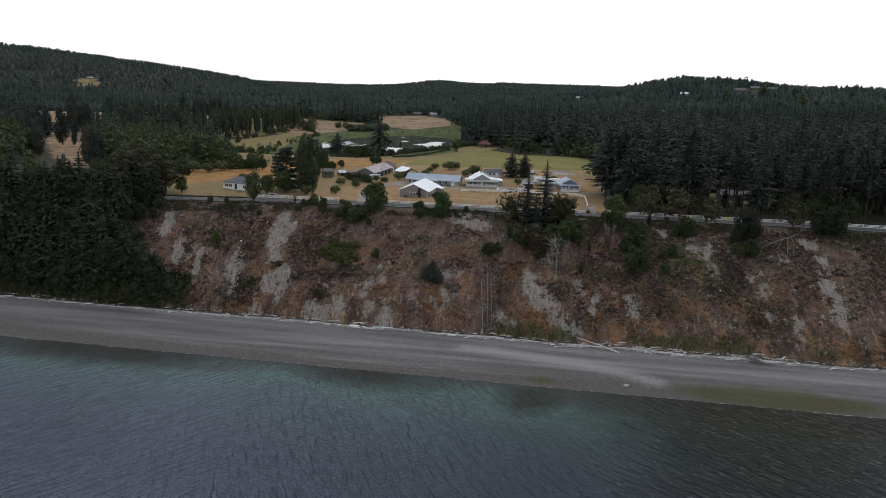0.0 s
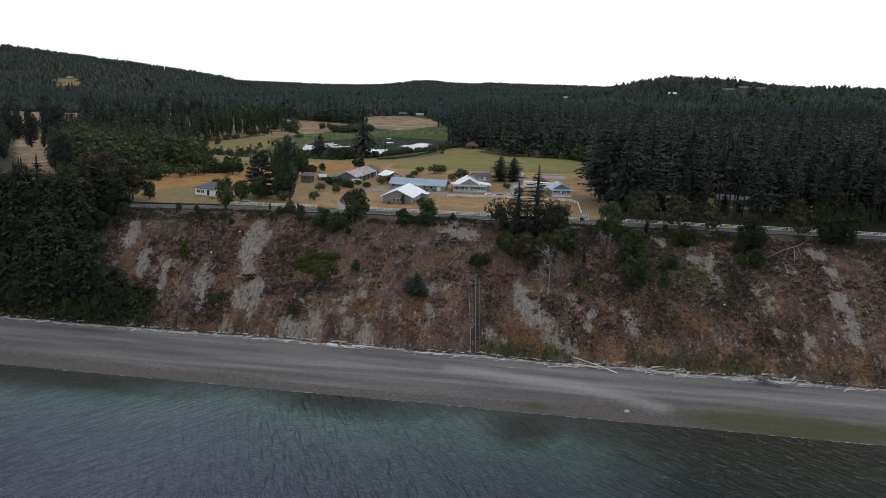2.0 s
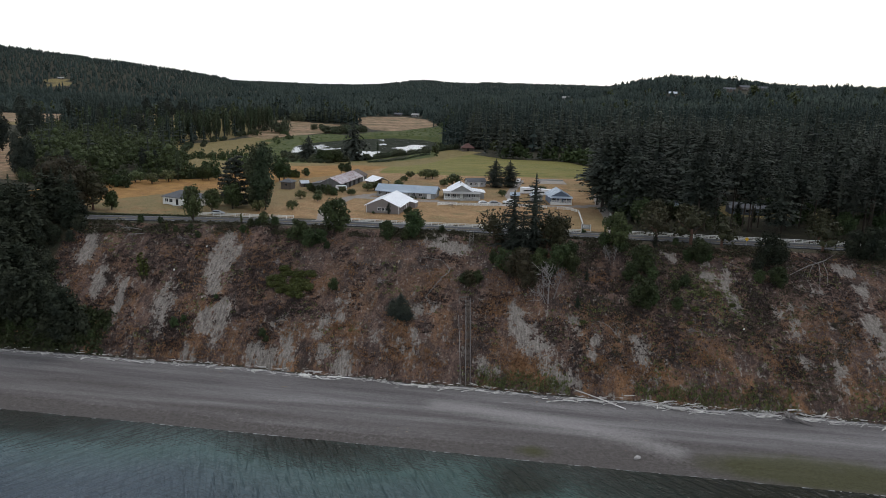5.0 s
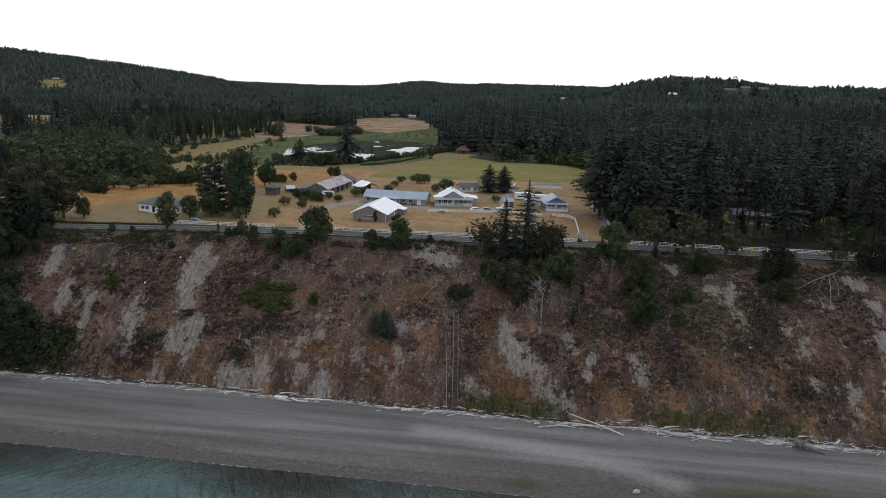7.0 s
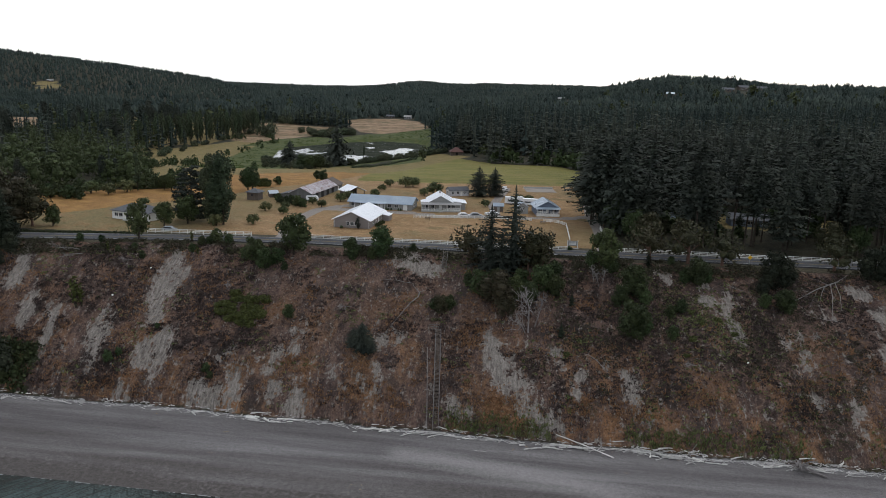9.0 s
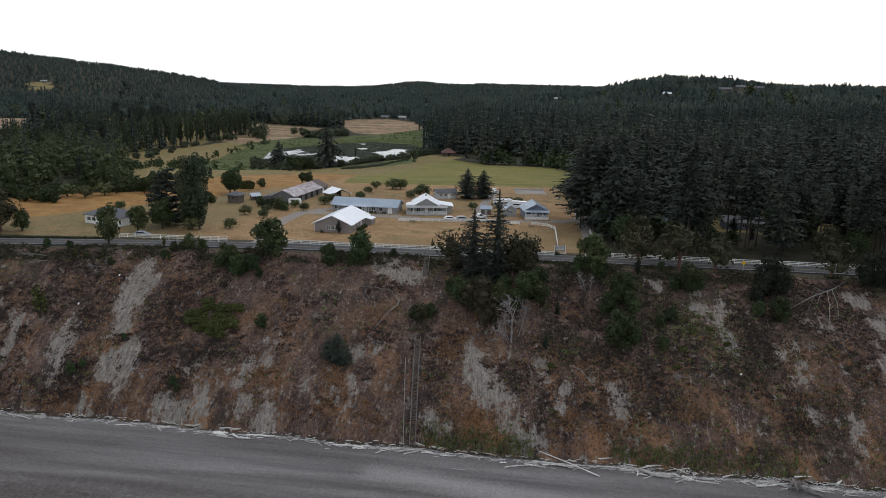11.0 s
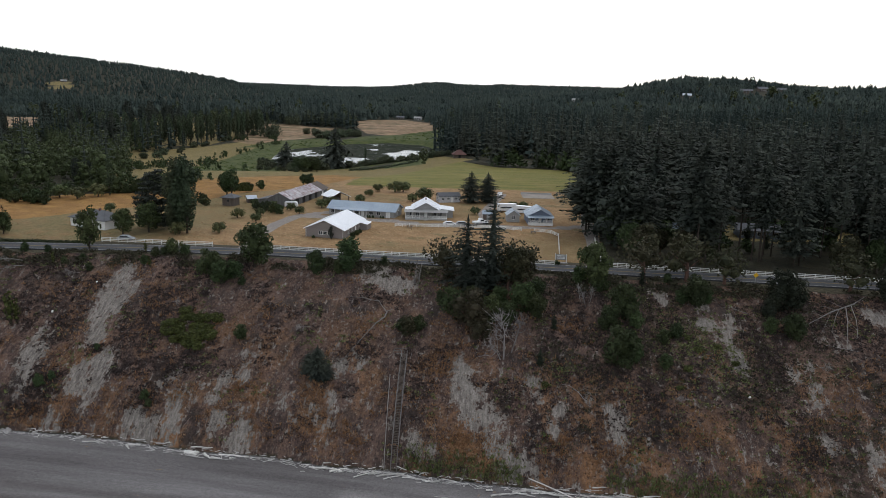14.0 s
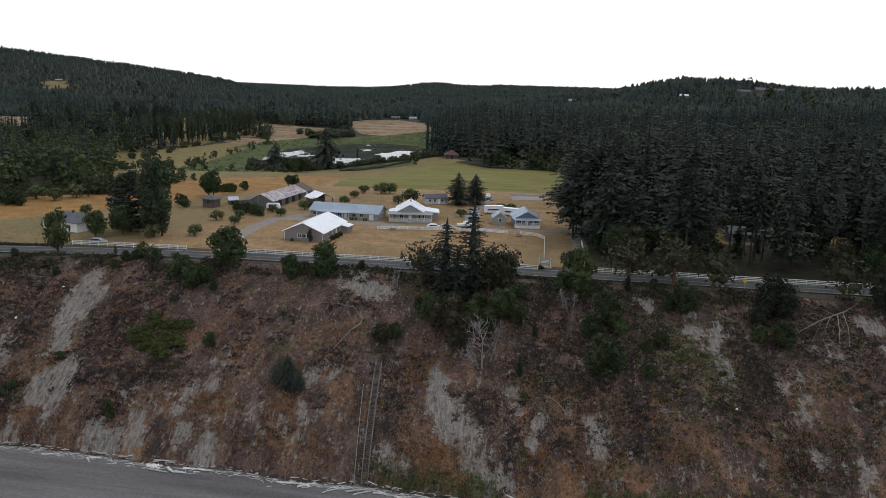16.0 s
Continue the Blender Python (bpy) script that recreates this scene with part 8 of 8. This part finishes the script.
# root wad
rw = new("root_wad")
rw.matrix_world = pose(76.8, 168.4, h1(76.8, 168.4), 0, 0, 20)
tagged(rw, "weathered upturned root wad on the beach", "driftwood")
rs = np.random.RandomState(97)
part("trunk", tube([(3.4, -4.2, 0.15), (1.6, -1.8, 0.5), (0.4, -0.4, 0.8), (-0.3, 0.2, 1.0)], [0.16, 0.30, 0.42, 0.6], 8), M["dead"], rw)
for k in range(20):
    a, e = rs.uniform(0, 6.28), rs.uniform(-0.1, 1.1)
    r_ = rs.uniform(1.6, 4.2)
    part("root", tube([(-0.2, 0.1, 0.8), (math.cos(a) * r_ * 0.5, math.sin(a) * r_ * 0.5, 0.8 + e * r_ * 0.35),
                       (math.cos(a) * r_, math.sin(a) * r_, max(0.1, 0.6 + e * r_ * 0.4 - 0.3))], [0.22, 0.14, 0.05], 6), M["dead"], rw)


# long bleached poles thrown crosswise over the drift line
for (x0, y0), (x1, y1), r_ in (((27.1, 175.3), (38.9, 169.5), 0.13), ((36.9, 174.6), (36.4, 170.0), 0.09), ((29.0, 175.0), (33.5, 172.2), 0.09), ((46, 172.0), (51, 173.0), 0.12), ((39, 173.2), (46, 172.4), 0.11), ((55, 171.6), (57, 173.2), 0.10)):
    pole = new("driftwood_log")
    pole.matrix_world = pose(x0, y0, h1(x0, y0))
    tagged(pole, "long bleached pole lying crosswise on the beach", "driftwood", "crossing poles")
    dz = h1(x1, y1) - h1(x0, y0)
    part("log", tube([(0, 0, 0.32), ((x1 - x0) * 0.5, (y1 - y0) * 0.5, dz * 0.5 + 0.38), (x1 - x0, y1 - y0, dz + 0.16)], [r_ * 0.7, r_, r_ * 1.1], 7), M["dead"] if r_ < 0.105 else M["drift"], pole)


# boulders on the beach
def boulder(seed, x_, y_, sx, sy, sz):
    bm = bmesh.new()
    bmesh.ops.create_icosphere(bm, subdivisions=2, radius=1)
    rs_ = np.random.RandomState(seed)
    for v in bm.verts:
        v.co *= 1 + rs_.uniform(-0.14, 0.14)
        v.co = Vector((v.co.x * sx, v.co.y * sy, v.co.z * sz))
    me = bpy.data.meshes.new("boulder")
    bm.to_mesh(me)
    bm.free()
    me.materials.append(M["stone"])
    ob = new("boulder", me)
    ob.matrix_world = pose(x_, y_, h1(x_, y_) + sz * 0.3, 0, 0, seed * 40)
    tagged(ob, "pale grey boulder on the gravel beach", "boulder", "beach boulders")


boulder(1, 37.5, 146.8, 0.9, 0.6, 0.45)
boulder(3, -84.5, 184.2, 1.3, 0.7, 0.5)

for nm, x_, y_, r_, lb in (("float", -88.2, 209.4, 0.32, "white plastic float washed up on the slope"), ("jug", 72.2, 191.1, 0.26, "white plastic jug lying on the slope"),
                            ("jug", -81.4, 218.4, 0.26, "white plastic jug lying on the slope")):
    ob = thing("white_" + nm, x_, y_, None, 30, lb, "litter")
    part("body", tube([(-r_, 0, 0.25), (-r_ * 0.6, 0, 0.25), (r_ * 0.6, 0, 0.3), (r_, 0, 0.3)], [r_ * 0.5, r_ * 0.8, r_ * 0.8, r_ * 0.25], 9), M["white"], ob)
    part("cap", tube([(r_, 0, 0.3), (r_ * 1.25, 0, 0.31)], [r_ * 0.22, r_ * 0.22], 7), M["grey"], ob)


# ---------------------------------------------------------------- scrub and grass on the bluff, joined
def tufts(name, xs, ys, size, blades, seed, m, label, up=1.0, spread=0.6, category="scrub", sink=0.1, thick=0.20):
    rs_ = np.random.RandomState(seed)
    n_ = len(xs)
    z0 = height(xs, ys) - sink
    X = np.repeat(np.stack([xs, ys, z0], 1), blades, 0)
    S = np.repeat(size, blades)
    N_ = n_ * blades
    a_ = rs_.uniform(0, 6.283, N_)
    r_ = S * spread * np.sqrt(rs_.uniform(0, 1, N_))
    root = X + np.stack([np.cos(a_) * r_ * 0.6, np.sin(a_) * r_ * 0.6, np.zeros(N_)], 1)
    tip = root + np.stack([np.cos(a_) * r_ * 0.9, np.sin(a_) * r_ * 0.9, S * up * rs_.uniform(0.5, 1.2, N_)], 1) \
        + rs_.normal(size=(N_, 3)) * (S * 0.18)[:, None]
    b_ = rs_.uniform(0, 6.283, N_)
    wv = np.stack([np.cos(b_), np.sin(b_), rs_.uniform(-0.4, 0.4, N_)], 1) * (S * rs_.uniform(0.07, thick, N_))[:, None]
    mid = root * 0.45 + tip * 0.55
    return tagged(new(name, quads_mesh(name, np.stack([root, mid - wv, tip, mid + wv], 1), M[m])), label, category, kind="stuff")


def clumps(name, xs, ys, size, per, seed, m, label, leaf=0.24, flat=0.62, category="scrub"):
    """Low rounded scrub: each clump a handful of loose quads over a half ball."""
    rs_ = np.random.RandomState(seed)
    n_ = len(xs) * per
    d_ = rs_.normal(size=(n_, 3))
    d_ /= np.linalg.norm(d_, axis=1)[:, None]
    d_[:, 2] = np.abs(d_[:, 2])
    S = np.repeat(size, per)
    X = np.repeat(np.stack([xs, ys, height(xs, ys) - 0.05], 1), per, 0)
    pts = X + d_ * (S * rs_.uniform(0.45, 1.0, n_))[:, None] * np.array([1, 1, flat])
    q_ = rand_quads(rs_, pts, leaf)
    k_ = (0.5 + 0.7 * S)[:, None, None]
    q_ = pts[:, None] + (q_ - pts[:, None]) * k_
    return tagged(new(name, quads_mesh(name, q_, M[m])), label, category, kind="stuff")


def on_slope(n_, seed, lo=0.02, hi=0.98, x0=-125, x1=135):
    rs_ = np.random.RandomState(seed)
    xs = rs_.uniform(x0, x1, n_)
    q_ = rs_.uniform(lo, hi, n_)
    b_ = base_y(xs)
    return xs, b_ + q_ * (crest_y(xs) - b_), rs_


xs, ys, rs = on_slope(21000, 601)
keep = (bare(xs, ys) < 0.40) & (fbm(xs / 7.0, ys / 9.0, 71, 4) > 0.42)
clumps("brown_scrub", xs[keep], ys[keep], rs.uniform(0.25, 0.8, keep.sum()), 5, 602, "brush", "dry reddish brown scrub over the bluff", 0.20)
# dark scrub, thickened eastwards to stand in for the dimmer light there
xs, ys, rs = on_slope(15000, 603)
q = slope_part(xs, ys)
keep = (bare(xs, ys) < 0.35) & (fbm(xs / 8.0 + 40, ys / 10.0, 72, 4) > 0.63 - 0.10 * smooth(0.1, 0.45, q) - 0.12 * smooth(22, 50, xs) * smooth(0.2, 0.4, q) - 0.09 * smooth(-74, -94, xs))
clumps("dark_scrub", xs[keep], ys[keep], rs.uniform(0.4, 1.2, keep.sum()), 12, 604, "brush_dark", "dark grey-brown scrub over the bluff, doubling as dimmer light eastward", 0.22)
xs, ys, rs = on_slope(16000, 605, 0.01, 0.95)
q = slope_part(xs, ys)
keep = (bare(xs, ys) < 0.4) & (fbm(xs / 9.0 + 7, ys / 9.0 + 3, 73, 4) > 0.43 + 0.24 * q + 0.09 * smooth(20, 50, xs) * smooth(0.2, 0.4, q))
tufts("dry_grass", xs[keep], ys[keep], rs.uniform(0.3, 0.8, keep.sum()), 7, 606, "drygrass", "tufts of orange dry grass on the bluff", 0.9, 0.7)
# thick stands of orange grass low on the slope
rs = np.random.RandomState(615)
gx_, gy_ = [], []
for x0, y0, sx_, sy_, n_ in ((-8, 184, 3.4, 3.0, 420), (-18, 190, 2.2, 2.2, 150), (6.4, 198.5, 2.2, 2.4, 170), (-72.6, 186, 3.8, 1.8, 300), (-82, 185.6, 3, 1.6, 180), (-35.5, 189.5, 2.2, 2.2, 130),
                              (-48.8, 191, 2, 1.5, 100), (44.8, 179.3, 3.4, 1.8, 300), (33.5, 180, 2.6, 2, 200), (16, 180, 3, 2, 240), (10.2, 181, 2.6, 2.4, 200), (80, 186, 3, 3, 180),
                              (59.6, 183, 2.8, 2, 150), (-9.7, 210, 3, 3, 150), (-34, 210, 3, 3, 110), (36.5, 209.4, 3, 2, 120), (92, 190, 5, 4, 220), (-25, 184, 6, 2, 260)):
    gx_.append(x0 + rs.normal(size=n_) * sx_)
    gy_.append(y0 + rs.normal(size=n_) * sy_)
xs, ys = np.concatenate(gx_), np.concatenate(gy_)
keep = (slope_part(xs, ys) > 0.01) & (slope_part(xs, ys) < 0.95) & (fbm(xs / 4.0, ys / 4.0, 79, 3) > 0.40)
tufts("orange_grass", xs[keep], ys[keep], rs.uniform(0.35, 0.85, keep.sum()), 7, 616, "drygrass", "thick orange dry grass low on the bluff", 0.9, 0.8)
# hedge of dark scrub along the top edge, green grass at the foot
rs = np.random.RandomState(607)
xs = rs.uniform(-125, 150, 4200)
ys = crest_y(xs) + rs.uniform(-4.5, 2.5, 4200)
keep = fbm(xs / 6.0, ys / 6.0, 74, 3) > 0.46
clumps("edge_scrub", xs[keep], ys[keep], rs.uniform(0.4, 1.5, keep.sum()), 13, 608, "olive", "dark green scrub along the bluff's edge", 0.24, 0.8)
clumps("western_foot_scrub", *WEST_SCRUB, rs.uniform(0.7, 1.9, 2600), 10, 618, "leaf", "dark bushes crowding the wooded slope's foot", 0.32, 0.9)
xs = rs.uniform(-185, -96, 900)
ys = road_y(xs) + 6.6 + rs.normal(size=900) * 0.7
clumps("roadside_hedge", xs, ys, rs.uniform(0.4, 0.9, 900), 9, 617, "leaf", "low dark hedge between road and field", 0.22, 0.9, "hedge")
xs = np.concatenate([rs.uniform(2, 26, 460), rs.uniform(42, 80, 560), rs.uniform(92, 130, 150)])
ys = base_y(xs) + np.abs(rs.normal(size=len(xs))) * 1.7 + 0.2
tufts("shore_grass", xs, ys, rs.uniform(0.4, 0.95, len(xs)), 7, 609, "greengrass", "green grass along the bluff's foot", 1.0, 0.6)
xs, ys, rs = on_slope(6000, 610)
keep = (bare(xs, ys) < 0.4) & (((fbm(xs / 6.0, ys / 6.0, 75, 3) > 0.6)) | ((xs > 48) & (xs < 84) & (rs.uniform(size=6000) < 0.5)))
clumps("green_scrub", xs[keep], ys[keep], rs.uniform(0.4, 1.1, keep.sum()), 11, 611, "greengrass", "olive green scrub on the bluff", 0.22)

# extra eastern scrub; its dark colour also imitates the dimmer light
xs, ys, rs = on_slope(9000, 612, 0.05, 0.98, 28, 140)
keep = (bare(xs, ys) < 0.45) & (fbm(xs / 7.0 + 11, ys / 8.0, 76, 4) > 0.61 - 0.13 * smooth(0.25, 0.5, slope_part(xs, ys)))
clumps("olive_scrub", xs[keep], ys[keep], rs.uniform(0.35, 1.1, keep.sum()), 9, 613, "olive", "dark olive scrub over the eastern bluff", 0.21)

# one yellow-green thicket, and dark scrub whose colour doubles as shade in hollows
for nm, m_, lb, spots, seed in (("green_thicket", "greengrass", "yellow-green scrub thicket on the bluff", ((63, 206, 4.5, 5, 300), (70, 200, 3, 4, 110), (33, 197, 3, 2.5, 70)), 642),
                                ("dark_hollow_scrub", "brush_dark", "dark bare scrub that puts shade into hollows of the bluff",
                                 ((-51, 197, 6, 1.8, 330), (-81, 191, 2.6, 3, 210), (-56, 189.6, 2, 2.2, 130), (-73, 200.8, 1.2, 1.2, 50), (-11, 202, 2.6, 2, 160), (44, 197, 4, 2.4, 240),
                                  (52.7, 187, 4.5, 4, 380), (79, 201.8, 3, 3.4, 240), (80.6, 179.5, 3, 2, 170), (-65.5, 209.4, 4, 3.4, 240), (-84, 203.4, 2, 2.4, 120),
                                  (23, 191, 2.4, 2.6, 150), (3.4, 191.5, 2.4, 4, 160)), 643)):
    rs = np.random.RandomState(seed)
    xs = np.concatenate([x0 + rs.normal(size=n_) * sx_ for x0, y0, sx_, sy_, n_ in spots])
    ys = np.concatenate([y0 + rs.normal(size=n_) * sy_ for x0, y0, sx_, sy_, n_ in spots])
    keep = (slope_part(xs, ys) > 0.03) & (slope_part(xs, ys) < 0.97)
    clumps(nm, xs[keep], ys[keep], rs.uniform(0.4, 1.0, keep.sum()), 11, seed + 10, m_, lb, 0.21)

# pale dead twigs strewn over the slope
xs, ys, rs = on_slope(14000, 640)
keep = fbm(xs / 3.0 + 9, ys / 3.0, 78, 3) > 0.50 + 0.12 * smooth(25, 50, xs) * smooth(0.2, 0.4, slope_part(xs, ys))
tufts("pale_straw", xs[keep], ys[keep], rs.uniform(0.2, 0.5, keep.sum()), 4, 641, "straw", "wisps of pale dry straw over the bluff", 0.8, 0.8, thick=0.16)
xs, ys, rs = on_slope(4200, 614)
keep = fbm(xs / 10.0 + 5, ys / 10.0, 77, 3) > 0.45
xs, ys = xs[keep], ys[keep]
n = len(xs)
a_ = rs.uniform(0, 6.283, n)
l_ = rs.uniform(0.3, 1.3, n) ** 1.3
x2, y2 = xs + np.cos(a_) * l_, ys + np.sin(a_) * l_
p0 = np.stack([xs, ys, height(xs, ys) + rs.uniform(0.05, 0.35, n)], 1)
p1 = np.stack([x2, y2, height(x2, y2) + rs.uniform(0.1, 0.9, n)], 1)
wv = np.stack([-np.sin(a_), np.cos(a_), 0.6 + 0 * a_], 1) * rs.uniform(0.02, 0.045, n)[:, None]
tagged(new("dead_twigs", quads_mesh("dead_twigs", np.stack([p0 - wv, p1 - wv * 0.4, p1 + wv * 0.4, p0 + wv], 1), M["dead"])),
       "pale dead twigs strewn over the bluff", "twigs", kind="stuff")

# thin broken foam where the ripples meet the gravel
fx = np.arange(-190, 150, 0.45)
lo_, hi_ = base_y(fx) - 45, base_y(fx) - 20
for k in range(30):
    m_ = (lo_ + hi_) / 2
    wetm = height(fx, m_) < 0.0
    lo_, hi_ = np.where(wetm, m_, lo_), np.where(wetm, hi_, m_)
rs = np.random.RandomState(630)
fy = lo_ + 0.25 * (fbm(fx / 3.0, fx * 0, 91) - 0.5)
w_ = 0.16 * np.clip(fbm(fx / 2.0, fx * 0 + 3, 92, 3) * 2.4 - 0.7, 0.05, 1.2)
Q = np.stack([np.stack([fx[:-1], fy[:-1] - w_[:-1], 0 * fx[:-1] + 0.03], 1), np.stack([fx[1:], fy[1:] - w_[1:], 0 * fx[1:] + 0.03], 1),
              np.stack([fx[1:], fy[1:] + w_[1:], 0 * fx[1:] + 0.03], 1), np.stack([fx[:-1], fy[:-1] + w_[:-1], 0 * fx[:-1] + 0.03], 1)], 1)
tagged(new("foam_line", quads_mesh("foam_line", Q[(rs.uniform(size=len(Q)) < 0.85) & (fbm(fx[:-1] / 0.9, fx[:-1] * 0 + 7, 93, 2) > 0.46)], M["foam"])), "thin broken line of foam at the water's edge", "foam", kind="stuff")

# ---------------------------------------------------------------- lily pads and weed on the pond
rs = np.random.RandomState(620)
n = 44000
x_, y_ = rs.uniform(-168, -40, n), rs.uniform(510, 830, n)
# pads also imitate dark tree reflections; gaps leave bright streaks of sky
clear_ = np.exp(-((x_ + 64) / 15) ** 2 - ((y_ - 655) / 80) ** 2) + 0.8 * np.exp(-((x_ + 152) / 9) ** 2 - ((y_ - 645) / 40) ** 2)
cover = fbm(x_ / 26.0, y_ / 60.0, 81, 4) + 0.13 - 0.34 * clear_
keep = (inside(x_, y_, POND, 8) > 0.7) & (cover > 0.55)
x_, y_ = x_[keep], y_[keep]
c_ = np.stack([x_, y_, np.full(len(x_), POND_Z + 0.02) + rs.uniform(0, 0.03, len(x_))], 1)
k8 = np.arange(4) * 1.571
r_ = rs.uniform(0.4, 1.5, (len(x_), 4))
a_ = k8[None] + rs.uniform(-0.4, 0.4, (len(x_), 4))
Q = c_[:, None] + np.stack([np.cos(a_) * r_ * 1.5, np.sin(a_) * r_, 0 * a_], -1)
tagged(new("lily_pads", quads_mesh("lily_pads", Q, M["weed"])), "dark water weed and lily pads, doubling as tree reflections on the pond", "water plants", kind="stuff")

# reeds and rank green grass along the creek and round the pond
rs = np.random.RandomState(622)
x_, y_ = rs.uniform(-215, -30, 6500), rs.uniform(436, 930, 6500)
wet_ = np.maximum.reduce([inside(x_, y_, REEDS, 6), inside(x_, y_, MARSH_B, 10), np.clip(inside(x_, y_, POND, 26) * 1.6, 0, 1)])
keep = (wet_ > 0.6) & (inside(x_, y_, POND, 4) < 0.35) & (fbm(x_ / 9.0, y_ / 16.0, 82, 3) > 0.46) & (inside(x_, y_, GREEN, 3) < 0.2)
tufts("reed_bed", x_[keep], y_[keep], rs.uniform(0.5, 1.2, keep.sum()), 9, 623, "reed", "green reeds and rank grass round the pond", 0.8, 1.0, "reeds")
line_ = np.array([(-82, 545), (-70, 555), (-54, 572), (-43, 586)], float)
t_ = rs.uniform(0, 2.999, 260)
k_ = t_.astype(int)
q_ = line_[k_] + (line_[k_ + 1] - line_[k_]) * (t_ - k_)[:, None] + rs.normal(size=(260, 2)) * (1.2, 1.8)
clumps("creek_hedge", q_[:, 0], q_[:, 1], rs.uniform(0.5, 1.7, 260), 16, 625, "willow", "low dark hedge along the green field's edge", 0.3, 0.9, "hedge")
# taller dry grass in the fields, left in tussocks
x_, y_ = rs.uniform(-178, 72, 9000), rs.uniform(244, 470, 9000)
keep = (np.maximum.reduce([inside(x_, y_, lawn, 2), inside(x_, y_, GOLD, 2)]) > 0.5) & (fbm(x_ / 7.0, y_ / 9.0, 83, 4) > 0.52) \
    & (strip_mask(x_, y_, DRIVE_L, 4) + strip_mask(x_, y_, DRIVE_M, 5) + strip_mask(x_, y_, DRIVE_R, 4) + strip_mask(x_, y_, DRIVE_B, 4) < 0.1) & (np.abs(y_ - road_y(x_)) > 8)
tufts("field_tussocks", x_[keep], y_[keep], rs.uniform(0.15, 0.42, keep.sum()), 5, 624, "drygrass", "tussocks of dry grass in the fields", 0.9, 0.9, "grass", thick=0.24)
